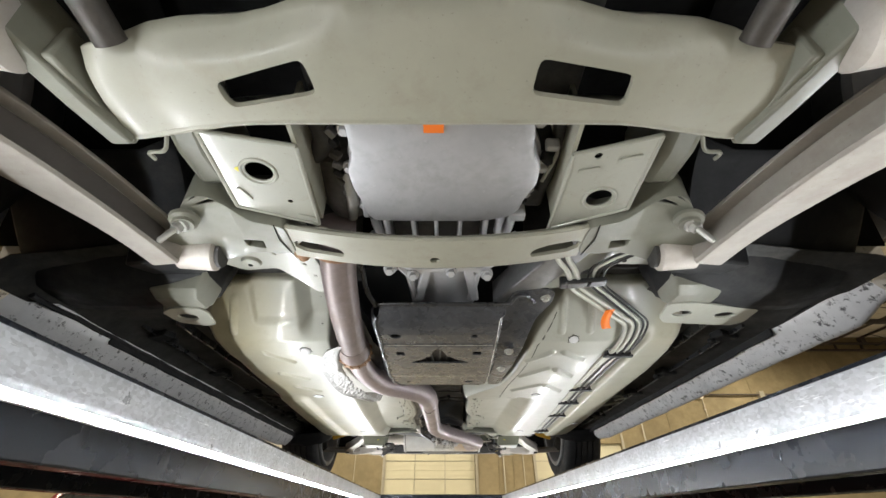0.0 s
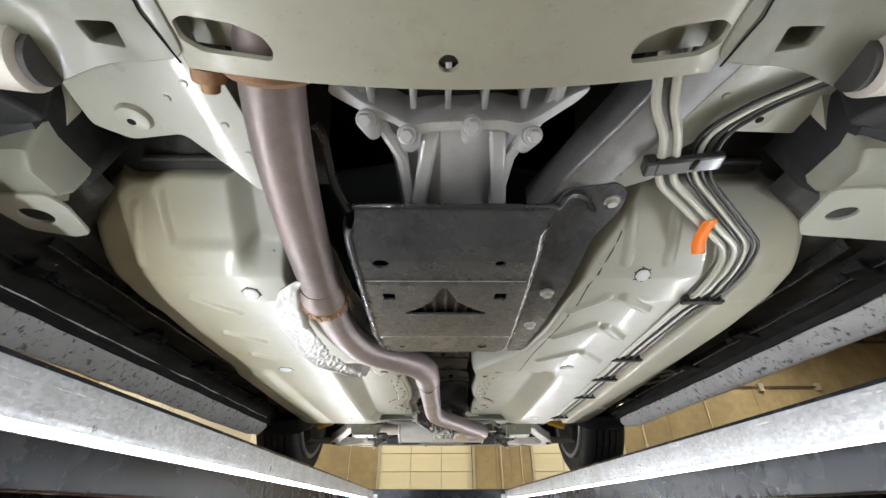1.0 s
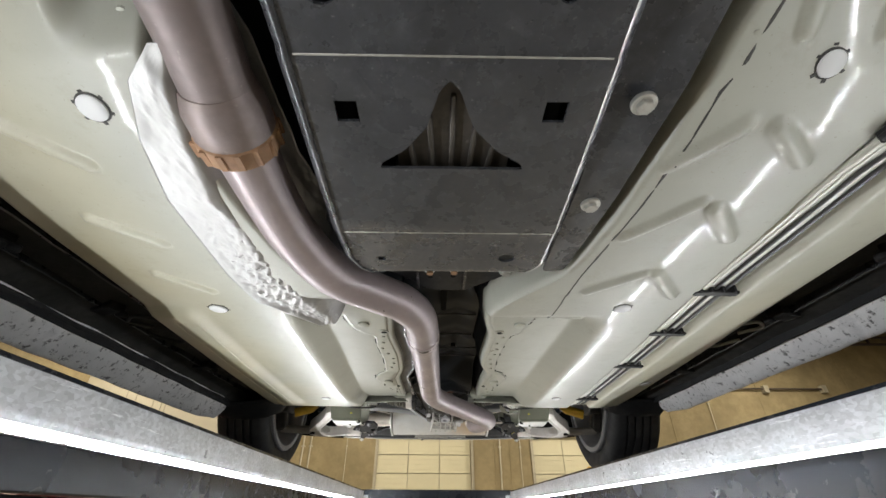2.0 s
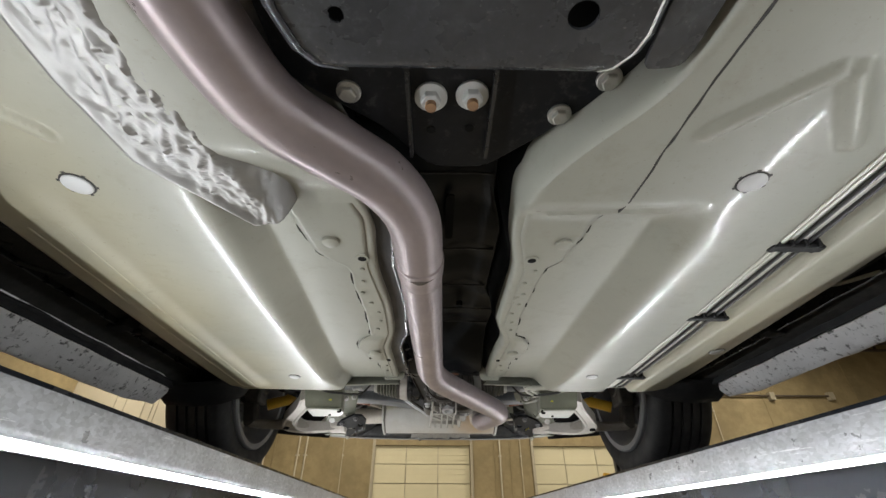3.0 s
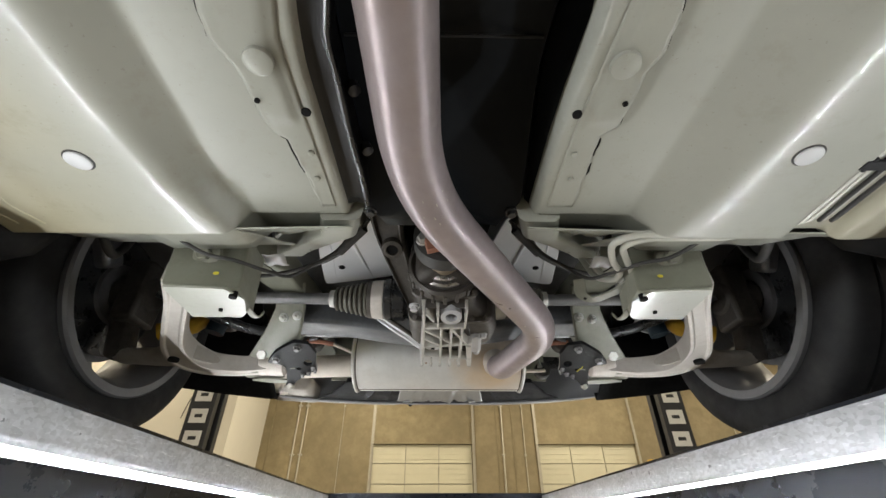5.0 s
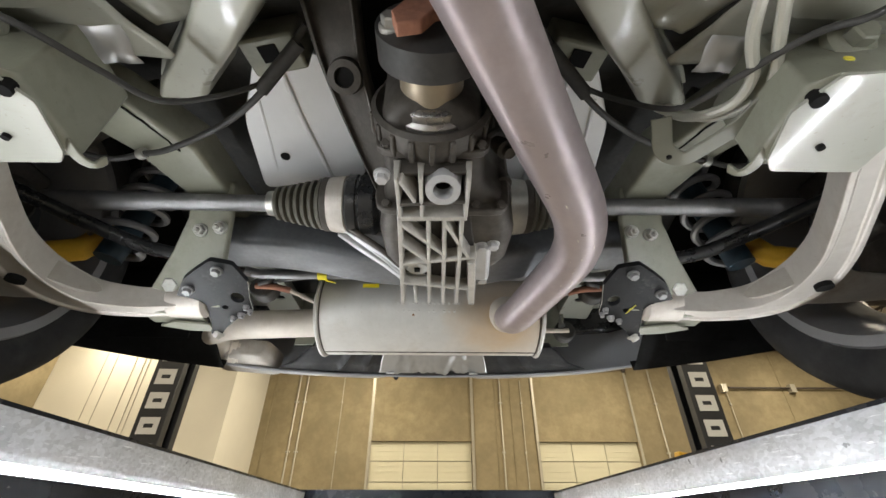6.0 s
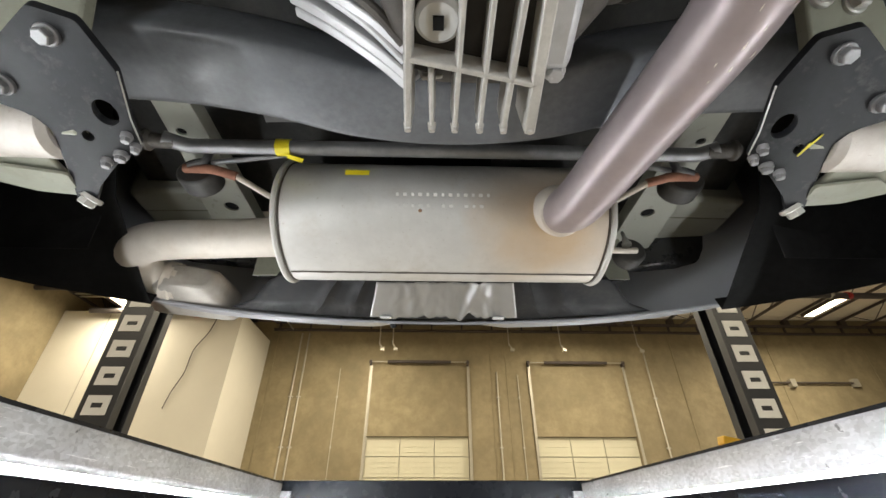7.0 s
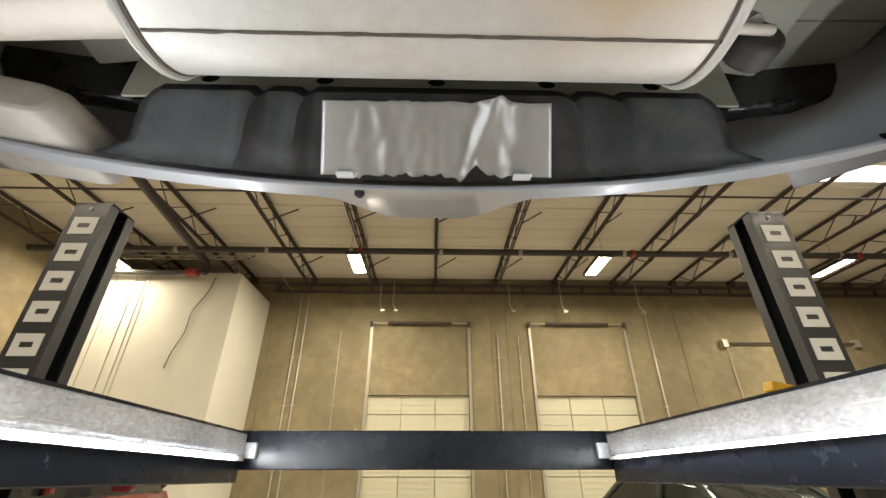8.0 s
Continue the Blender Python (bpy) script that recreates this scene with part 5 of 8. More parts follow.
    def drum(ang, k=1.0):
        c, s_ = math.cos(ang), math.sin(ang)
        e = 2 / 2.3
        yy, zz = math.copysign(abs(c) ** e, c) * 0.104 * k, math.copysign(abs(s_) ** e, s_) * 0.097 * k
        return cy + yy * math.cos(lean) - zz * math.sin(lean), cz + yy * math.sin(lean) + zz * math.cos(lean)
    rings = [[V((x, *drum(math.tau * q / n, k))) for q in range(n)] for x, k in ((-0.289, 0.93), (-0.284, 0.985), (-0.272, 1.0), (-0.15, 1.0), (0.0, 1.0), (0.13, 1.0), (0.256, 1.0), (0.268, 0.985), (0.273, 0.93))]
    mu = part("silencer", loft(BM(), rings), "muffler", car, "pale steel silencer with rust stain at the inlet", smooth=50)
    for x in (-0.281, 0.265):
        ring = [V((x, *drum(math.tau * q / n, 1.012))) for q in range(n)]
        part("end_rim", tube(BM(), ring + ring[:1], 0.0050, 8, False), "muffler", mu, "folded rim")
        gap = [V((x - math.copysign(0.0075, x), *drum(math.tau * q / n, 1.002))) for q in range(n)]
        part("rim_gap", tube(BM(), gap + gap[:1], 0.0016, 6, False), "grime", mu, "dark gap beside the rim")
    y, z = drum(radians(288), 1.0)
    part("seam_groove", tube(BM(), [(-0.27 + 0.53 * k / 40, y + 0.0008 * noise.noise(V((k * 0.7, 0, 0))), z) for k in range(41)], [0.0019 + 0.0012 * noise.noise(V((k * 0.9, 3, 0))) for k in range(41)], 6), "grime", mu, "dark stained seam")
    # stamped marks too worn to read
    for row, (ang, n_, x0) in enumerate(((208, 13, -0.085), (220, 12, -0.084))):
        y, z = drum(radians(ang))
        for k in range(n_):
            if row and k in (5, 8):
                continue
            part("stamped_mark", box(BM(), (x0 + 0.0122 * k, y, z), (0.004 + 0.002 * (k % 2), 0.0060, 0.0016), (-45 if row else -55, 0, 0)), "muffler", mu, smooth=0)
    y, z = drum(radians(181))
    part("tag", box(BM(), (-0.155, y, z), (0.040, 0.003, 0.011), (5, 0, 0)), "yellow", mu, "yellow paper tag", smooth=0)
    y, z = drum(radians(225))
    part("speck", lathe(BM(), (-0.048, y, z), (0, -0.8, -0.6), [(0, 0.003), (0.0015, 0.002)], 10), "rust", mu)
    # tail pipe and tip
    tp = part("tail_pipe", tube(BM(), spline([(-0.272, 3.398, 1.962), (-0.42, 3.402, 1.958), (-0.540, 3.406, 1.953), (-0.598, 3.430, 1.947), (-0.614, 3.474, 1.939), (-0.592, 3.510, 1.933), (-0.550, 3.522, 1.929)], 8), 0.037, 24), "tailpipe", car, "pale heat-stained tail pipe")
    part("clamp", lathe(BM(), (-0.578, 3.515, 1.931), (0.9, 0.30, -0.08), [(0, 0.036), (0.003, 0.0405), (0.010, 0.0395), (0.018, 0.0405), (0.022, 0.036)], 20), "tailpipe", tp)
    secs = []
    for y, w, h, x, z in ((3.494, 0.040, 0.022, -0.518, 1.928), (3.506, 0.062, 0.029, -0.527, 1.926), (3.560, 0.080, 0.033, -0.540, 1.923), (3.610, 0.086, 0.033, -0.547, 1.921)):
        secs.append([V((x + a, y + 0.30 * a, z + b)) for a, b in rounded([(-w, -h), (w, -h), (w, h), (-w, h)], 0.024)])
    # duller metal than the pipe, standing in for shade on the tip
    part("tail_tip", loft(BM(), secs), "armalu", tp, "pale steel tail pipe tip", bevel=0.004)
    # hangers
    for s in (-1, 1):
        x = s * 0.408 + CX
        h = part("rubber_hanger", sweep(BM(), [(x, 3.262, 1.998), (x, 3.300, 1.998)], circle(0, 0.001, 0.033, 22, 0.029)), "rubber", car, "black rubber exhaust hanger", smooth=50, bevel=0.004)
        part("hanger_rod", tube(BM(), bent([(x + s * 0.012, 3.254, 1.994), (x - s * 0.035, 3.250, 1.990), (x - s * 0.070, 3.262, 1.986)], 0.01), 0.0075, 12), "redrust", h, "rust-red hanger rod")
        part("rod_arm", tube(BM(), [(x - s * 0.066, 3.260, 1.987), (x - s * 0.135, 3.330, 1.978)], 0.0050, 10), "tailpipe", h)
        part("upper_rod", tube(BM(), [(x - s * 0.03, 3.250, 2.004), (x - s * 0.15, 3.245, 2.02)], 0.0045, 10), "drive", h)
        part("hook", tube(BM(), bent([(x - s * 0.02, 3.25, 2.03), (x - s * 0.022, 3.245, 2.0), (x + s * 0.004, 3.25, 1.995)], 0.008), 0.006, 10), "drive", h)
    h = part("rubber_hanger", sweep(BM(), [(0.360, 3.418, 1.955), (0.360, 3.452, 1.955)], circle(0, 0, 0.028, 20)), "rubber", car, "round black rubber exhaust hanger", smooth=50, bevel=0.005)
    part("hanger_rod", tube(BM(), [(0.365, 3.412, 1.950), (0.345, 3.410, 1.948), (0.268, 3.404, 1.945)], 0.006, 12), "tailpipe", h, "pale hanger rod")
    part("rod_nut", hexbolt(BM(), (0.348, 3.410, 1.962), (0, 0.1, 1), 0.007, 0.010, 1.3, 0.02), "bolt", h)


exhaust()


def heat_shield():
    """Crumpled foil beside the exhaust bend."""
    rows = []
    ny, nx = 210, 60
    for k in range(ny + 1):
        y = 0.995 + 0.62 * k / ny
        xo = table([(0.995, -0.262), (1.03, -0.300), (1.10, -0.332), (1.2, -0.358), (1.4, -0.368), (1.5, -0.358), (1.615, -0.268)], y)
        xi = table([(0.995, -0.225), (1.03, -0.215), (1.2, -0.212), (1.4, -0.172), (1.52, -0.140), (1.615, -0.195)], y)
        row = []
        for j in range(nx + 1):
            u = j / nx
            x = xo + (xi - xo) * u
            up = 0.085 * smoothstep(0.35, 0.85, u)
            fine = smoothstep(1.14, 1.42, y)
            cr = ((0.0018 + 0.0006 * fine) * noise.fractal(V((x * 24, y * 14, 1.0)), 0.9, 2.0, 3) + (0.0003 + 0.0034 * fine) * (1 - abs(noise.noise(V((x * 95 + y * 34, y * 20 - x * 16, 4.0)))) * 2) + (0.0007 + 0.0020 * fine) * (1 - abs(noise.noise(V((x * 190 - y * 40, y * 45 + x * 60, 9.0)))) * 2)) * smoothstep(0, 0.12, u)
            row.append(V((x + cr * 0.4, y, 1.846 + up + cr)))
        rows.append(row)
    part("heat_shield", sheet(BM(), rows), "foil", car, "crumpled silver foil heat shield", smooth=70, solid=0.0015)


heat_shield()


# ---- front end of the car ----
def mirrored(s, pts):
    return [(CX + s * p[0], *p[1:]) for p in pts]


def front():
    # big front crossmember: bottom face with two cut-outs, rolled edges
    def zb(x, y):
        a = abs(x - CX)
        return 1.888 + 0.012 * smoothstep(0.30, 0.24, y) - 0.006 * smoothstep(0.30, 0.37, a) + 0.045 * smoothstep(0.262 + 0.012 * smoothstep(0.1, 0.22, a), 0.205 + 0.02 * smoothstep(0.1, 0.22, a), y) ** 1.5 * (1 - 0.5 * smoothstep(0.24, 0.36, a))
    n = 24
    rear, fr = [], []
    for k in range(n + 1):
        x = -0.372 + 0.735 * k / n
        a = abs(x - CX)
        fr.append((x, 0.212 + 0.022 * smoothstep(0.10, 0.22, a) + 0.012 * smoothstep(0.28, 0.37, a)))
        rear.append((x, 0.325 + 0.018 * smoothstep(0.2, 0.36, a)))
    hl = rounded([(-0.250, 0.276), (-0.146, 0.252), (-0.136, 0.290), (-0.240, 0.309)], 0.012)
    hr = rounded([(0.100, 0.251), (0.208, 0.268), (0.206, 0.307), (0.095, 0.291)], 0.012)
    bm = bent_plate(fr + rear[::-1], zb, 0.004, [hl, hr])
    # rear and front walls
    for edge, lean in ((rear, 0.006), (fr, 0.025)):
        sheet(bm, [[V((x, y, zb(x, y))), V((x, y + lean * 0.3, zb(x, y) + 0.012)), V((x, y + lean, zb(x, y) + 0.055))] for x, y in edge])
    cm = part("front_crossmember", bm, "steel", car, "grey-green front crossmember with two oblong cut-outs", smooth=45, solid=0.003)
    part("lip", tube(BM(), [V((x, y + 0.001, zb(x, y) + 0.001)) for x, y in rear], 0.005, 8), "steel", cm)
    for s in (-1, 1):
        bm = BM()
        x0 = CX + s * 0.362
        sec = [(0, 0), (0.012, 0.0), (0.022, 0.05), (0.0, 0.05)]
        loft(bm, [[V((x0 + s * (a + d), y, 1.876 + b)) for a, b in sec] for y, d in ((0.235, 0.012), (0.30, 0.008), (0.352, 0.0))])
        part("end_cap", bm, "bracketpaint", cm, bevel=0.003)
        for x0, y0, x1, y1 in ((0.352, 0.252, 0.358, 0.318), (0.308, 0.250, 0.312, 0.332)):
            pts = [(CX + s * (x0 + (x1 - x0) * k / 8), y0 + (y1 - y0) * k / 8) for k in range(9)]
            part("crease", tube(BM(), [V((x, y, zb(x, y) + 0.0006)) for x, y in pts], 0.0018, 8), "steel", cm)
        # arm bracket beside the crossmember
        bm = loft(BM(), [[V((CX + s * (x + a), y, z + b)) for a, b in ((-0.012, 0), (0.012, 0), (0.016, 0.07), (-0.016, 0.07))] for x, y, z in ((0.405, 0.20, 1.872), (0.385, 0.29, 1.868), (0.372, 0.345, 1.868))])
        part("arm_bracket", bm, "bracketpaint", cm, bevel=0.003)
        part("hook", tube(BM(), bent([(CX + s * 0.325, 0.345, 1.885), (CX + s * 0.335, 0.365, 1.877), (CX + s * 0.355, 0.362, 1.874), (CX + s * 0.358, 0.38, 1.88)], 0.008), 0.0026, 8), "bracketpaint", cm)
        part("paint_mark", plate(BM(), circle(CX + s * 0.41, 0.22, 0.012, 12), 1.868, 0.002), "yellowpaint", cm, "yellow chalk mark")
    part("orange_tape", box(BM(), (-0.012, 0.3335, 1.897), (0.024, 0.004, 0.014)), "orange", cm, "orange tape tab", smooth=0)
    part("paint_ring", tube(BM(), [(-0.018 + 0.010 * math.cos(a), 0.226 + 0.006 * math.sin(a), zb(-0.018 + 0.010 * math.cos(a), 0.226 + 0.006 * math.sin(a)) - 0.0003) for a in [math.tau * k / 12 for k in range(13)]], 0.0012, 6, False), "yellowpaint", cm, "yellow chalk ring")

    # second, slender crossmember
    c = []
    for k in range(33):
        x = -0.262 + 0.502 * k / 32
        u = (x - CX) / 0.25
        c.append((x, 0.545 + 0.004 * (1 - u * u), 0.628 + 0.004 * (1 - u * u)))
    outl = [(x, y) for x, y, w in c] + [(x, w) for x, y, w in reversed(c)]
    slot = ((-0.256, 0.582), (-0.242, 0.575), (-0.198, 0.578), (-0.174, 0.588), (-0.168, 0.602), (-0.173, 0.614), (-0.240, 0.611), (-0.257, 0.600))
    slotl = rounded(slot, 0.006)
    slotr = rounded([(2 * CX - x, y) for x, y in slot][::-1], 0.006)
    bow = lambda x, y: 1.866 + 0.024 * ((x - CX) / 0.25) ** 2
    bm = plate(BM(), outl, bow, 0.004, [slotl, slotr, circle(-0.014, 0.607, 0.0105, 16)])
    sheet(bm, [[V((x, y, bow(x, y))), V((x, y + 0.001, bow(x, y) + 0.005)), V((x, y + 0.004, bow(x, y) + 0.010))] for x, y, w in c])
    sheet(bm, [[V((x, w, bow(x, w))), V((x, w + 0.003, bow(x, w) + 0.006)), V((x, w + 0.004, bow(x, w) + 0.034))] for x, y, w in c])
    sub = part("rear_crossmember", bm, "steel", car, "grey-green curved crossmember with slots", smooth=45, solid=0.002)
    part("upper_plate", plate(BM(), [(x, y + 0.034) for x, y, w in c] + [(x, w - 0.006) for x, y, w in reversed(c)], lambda x, y: bow(x, y) + 0.030, 0.004, [circle(CX + q * 0.200, 0.588, 0.014, 12) for q in (-1, 1)]), "steel", sub)
    for s in (-1, 1):
        poly = rounded([(CX + s * x, y) for x, y in ((0.248, 0.538), (0.305, 0.528), (0.335, 0.500), (0.358, 0.484), (0.384, 0.484), (0.402, 0.506), (0.42, 0.535), (0.452, 0.565), (0.446, 0.60), (0.395, 0.648), (0.345, 0.632), (0.300, 0.624), (0.248, 0.616))], 0.014)
        def bz(x, y):
            a = abs(x - CX)
            return 1.886 + 0.022 * smoothstep(0.54, 0.45, y) + 0.008 * math.sin(a * 24) * smoothstep(0.26, 0.32, a)
        bm = plate(BM(), poly, bz, 0.055, [rounded([(CX + s * x, y) for x, y in ((0.298, 0.586), (0.334, 0.587), (0.332, 0.607), (0.302, 0.611))][::s], 0.004)])
        br = part("corner_bracket", bm, "bracketpaint", sub, "pressed grey-green corner bracket", smooth=40, bevel=0.008)
        part("sleeve", lathe(BM(), (CX + s * 0.392, 0.512, 1.884), (s * -0.2, -0.1, -1), [(0, 0.022), (0.006, 0.021), (0.010, 0.016), (0.016, 0.0155)], 24), "bracketpaint", br)
        part("link_bolt", hexbolt(BM(), (CX + s * 0.392, 0.510, 1.871), (s * 0.35, -0.3, -1), 0.0095, 0.010, 1.35, 0.03), "bolt", br, "zinc bolt with long stud")
        part("joint_line", tube(BM(), [(CX + s * 0.262, 0.534, 1.886), (CX + s * 0.266, 0.575, 1.886), (CX + s * 0.256, 0.622, 1.886)], 0.001, 6), "void", br, "dark joint line")
        # frame rails behind and ahead of the bracket
        rail = rounded([(-0.27, 0.63), (-0.255, 0.78), (-0.262, 0.865), (-0.293, 0.868), (-0.310, 0.83), (-0.350, 0.755), (-0.42, 0.765), (-0.455, 0.74), (-0.44, 0.63)] if s < 0 else [(0.25, 0.65), (0.46, 0.65), (0.447, 0.758), (0.338, 0.754), (0.306, 0.79), (0.303, 0.845), (0.262, 0.868), (0.205, 0.868), (0.238, 0.73)], 0.010)
        r = part("frame_rail", plate(BM(), rail, 1.935 if s < 0 else 1.945, 0.04), "floorpan", car, "pale frame rail with rivets", bevel=0.002)
        bz0 = 1.935 if s < 0 else 1.945
        part("boss", lathe(BM(), (CX + s * 0.385, 0.728, bz0), (0, 0, -1), [(0, 0.021), (0.006, 0.018), (0.009, 0.008)], 20), "floorpan", r)
        part("boss_hole", cyl(BM(), (CX + s * 0.385, 0.728, bz0 - 0.0095), (CX + s * 0.385, 0.728, bz0), 0.005, n=12), "void", r)
        for x, y in ((0.33, 0.70), (0.28, 0.74), (0.27, 0.79), (0.255, 0.84), (0.30, 0.68)):
            part("rivet", lathe(BM(), (CX + s * x, y, bz0), (0, 0, -1), [(0, 0.005), (0.002, 0.0035)], 12), "floorpan", r)
        bm = loft(BM(), [[V((CX + s * (x + a), y, z + b)) for a, b in ((-0.024, 0.006), (0.024, 0.006), (0.03, 0.03), (0.03, 0.12), (-0.03, 0.12), (-0.03, 0.03))] for x, y, z in ((0.342, 0.335, 1.935), (0.348, 0.42, 1.925), (0.345, 0.49, 1.925))])
        part("rail_stub", bm, "bracketpaint", car, "grey-green frame rail", smooth=40, bevel=0.012)
        # pressed plate with a round hole
        q = [(-0.315, 0.358), (-0.196, 0.385), (-0.207, 0.556), (-0.324, 0.508)] if s < 0 else [(0.178, 0.400), (0.284, 0.366), (0.293, 0.515), (0.179, 0.568)]
        hc, hr_ = ((-0.262, 0.432), 0.0195) if s < 0 else ((0.240, 0.490), 0.0195)
        holes = [circle(*hc, hr_, 24, hr_ * 0.98), circle(-0.237, 0.497, 0.004, 10) if s < 0 else circle(0.212, 0.402, 0.006, 12)]
        if s < 0:
            q = q[::-1]
        pz = lambda x, y: 1.905 + 0.03 * (0.55 - y) * 0.4
        pl = part("mount_plate", plate(BM(), rounded(q, 0.006), pz, 0.003, holes), "floorpan", car, "pale pressed plate with a round hole", smooth=25)
        part("hole_rim", tube(BM(), [V((hc[0] + (hr_ + 0.005) * math.cos(a), hc[1] + (hr_ + 0.005) * math.sin(a), pz(*hc) + 0.0005)) for a in [math.tau * k / 28 for k in range(29)]], 0.0028, 8, False), "floorpan", pl)
        for a, b in zip(q, q[1:] + q[:1]):
            pts = [V((*a, pz(*a) + 0.001)), V((*b, pz(*b) + 0.001))]
            part("folded_edge", tube(BM(), pts, 0.0035, 8), "floorpan", pl)
        for bx, by, turn in (((0.206, 0.428, -16), (0.258, 0.405, -16)) if s > 0 else ((-0.222, 0.535, 20), (-0.300, 0.478, 70))):
            bead_ = rounded([(bx + u * math.cos(radians(turn)) - v * math.sin(radians(turn)), by + u * math.sin(radians(turn)) + v * math.cos(radians(turn))) for u, v in ((-0.015, -0.0045), (0.015, -0.0045), (0.015, 0.0045), (-0.015, 0.0045))], 0.004)
            part("bead", plate(BM(), bead_, lambda x, y: pz(x, y) - 0.003, 0.003), "floorpan", pl, bevel=0.0015)
        if s < 0:
            part("chalk_dab", plate(BM(), rounded([(-0.294, 0.424), (-0.286, 0.421), (-0.283, 0.428), (-0.290, 0.431)], 0.002), lambda x, y: pz(x, y) - 0.0008, 0.0008), "yellowpaint", pl, "yellow chalk dab")
        part("side_web", box(BM(), (CX + s * 0.19, 0.45, 1.955), (0.006, 0.20, 0.085), (0, 0, -2 * s)), "steel", pl, smooth=0)

    # control arms: pale alloy, channel section
    for s in (-1, 1):
        path = spline(mirrored(s, [(0.452, 0.590, 1.876), (0.462, 0.52, 1.877), (0.478, 0.44, 1.876), (0.505, 0.34, 1.873), (0.545, 0.25, 1.869), (0.60, 0.19, 1.866), (0.68, 0.16, 1.866)]), 6)

        def half(t):
            return 0.022 + 0.022 * smoothstep(0.15, 0.8, t), 0.030 - 0.008 * smoothstep(0.7, 1.0, t), 0.020 * smoothstep(0.0, 0.08, t) * (1 - smoothstep(0.62, 0.78, t))

        def sec(t, s=s):
            w, h, deep = half(t)
            return [(s * a, b) for a, b in ((-w, -h), (w, -h), (w + 0.002, -h + 0.007), (w - deep, -h + 0.010), (w - deep, h - 0.008), (w, h - 0.006), (w, h), (-w, h))]
        arm = part("control_arm", sweep(BM(), path, sec), "armalu", car, "dull cast alloy front control arm", smooth=40, bevel=0.003)

        def web_of(t, s=s):
            w, h, deep = half(0.05 + 0.62 * t)
            return [(s * a, b) for a, b in ((w - deep + 0.0012, -h + 0.012), (w - deep + 0.0012, h - 0.010), (w - deep - 0.004, h - 0.010), (w - deep - 0.004, -h + 0.012))]
        n_ = len(path)
        # left web takes a darker colour: shade painted in, same alloy as the right
        part("channel", sweep(BM(), path[int(n_ * 0.05):int(n_ * 0.67)], web_of), "channel" if s < 0 else "armalu", arm, "recessed web painted dark brown for shade" if s < 0 else "pale recessed web")
        part("arm_slot", lathe(BM(), (CX + s * 0.575, 0.285, 1.846), (0, 0, -1), [(0, 0.014), (0.002, 0.014)], 16), "void", arm)
        part("front_leg", sweep(BM(), spline(mirrored(s, [(0.56, 0.23, 1.865), (0.50, 0.205, 1.87), (0.43, 0.20, 1.875)]), 6), [(-0.03, -0.016), (0.03, -0.016), (0.03, 0.016), (-0.03, 0.016)]), "whitealu", arm, bevel=0.008)
        part("front_bush", lathe(BM(), (CX + s * 0.46, 0.205, 1.885), (-s, 0.25, 0), [(0, 0.028), (0.005, 0.036), (0.062, 0.036), (0.067, 0.028)], 24), "whitealu", arm)
        part("rear_bush", lathe(BM(), (CX + s * 0.452, 0.610, 1.885), (-s, 0.12, 0), [(0, 0.022), (0.004, 0.030), (0.062, 0.031), (0.066, 0.024)], 24), "whitealu", arm, "pale bush sleeve")
        part("bush_rubber", lathe(BM(), (CX + s * 0.392, 0.618, 1.885), (-s, 0.12, 0), [(0, 0.024), (0.012, 0.024)], 20), "rubber", arm)
        # bracket plates on the body
        if s > 0:
            poly, holes, hz = [(0.462, 0.770), (0.474, 0.84), (0.496, 0.868), (0.655, 0.885), (0.674, 0.865), (0.668, 0.800), (0.60, 0.785), (0.52, 0.765)], [circle(0.514, 0.818, 0.020, 18, 0.015), circle(0.609, 0.826, 0.021, 18, 0.015)], 1.858
        else:
            poly, holes, hz = [(-0.588, 0.795), (-0.580, 0.848), (-0.53, 0.868), (-0.505, 0.860), (-0.492, 0.80), (-0.50, 0.775), (-0.56, 0.775)], [circle(-0.545, 0.818, 0.021, 18, 0.016)], 1.85
        b = part("body_bracket", plate(BM(), rounded(poly, 0.008), hz, 0.005, holes), "floorpan", car, "pale body bracket with oval hole", bevel=0.0015)
        part("gusset", loft(BM(), [[V((CX + s * (x + a), y, z)) for a in (-w, w)] + [V((CX + s * (x + a), y + 0.012, z + 0.012)) for a in (w, -w)] for x, y, z, w in ((0.532, 0.792, hz + 0.003, 0.042), (0.525, 0.765, 1.885, 0.046), (0.50, 0.71, 1.935, 0.05), (0.47, 0.66, 1.975, 0.05))]), "steel", b)
        part("bracket_box", loft(BM(), [[V((CX + s * x, y, z)) for x, y in rounded([(x0, y0), (x1, y0), (x1, y1), (x0, y1)], 0.008)] for x0, x1, y0, y1, z in ((0.478, 0.560, 0.735, 0.782, hz + 0.004), (0.470, 0.565, 0.715, 0.790, hz + 0.016), (0.455, 0.565, 0.690, 0.800, 1.96))]), "bracketpaint", b, smooth=40)
        # black wheel-arch liners
        rows = []
        for k in range(14):
            u = k / 13
            y = 0.50 + 0.30 * u
            z = 1.862 + 0.16 * (1 - smoothstep(0.0, 0.75, u))
            rows.append([V((CX + s * x, y + dy, z + dz)) for x, dy, dz in ((0.45, 0.0, 0.10), (0.47, 0.0, 0.03), (0.52, 0.01, 0.012), (0.62, 0.0, 0.0), (0.72, 0.0, 0.0), (0.775, 0.0, 0.006), (0.80, 0.005, 0.03), (0.82, 0.0, 0.12))])
        ln = part("wheel_arch_liner", sheet(BM(), rows), "blackplastic", car, "black plastic front wheel arch liner", smooth=40, solid=0.003)
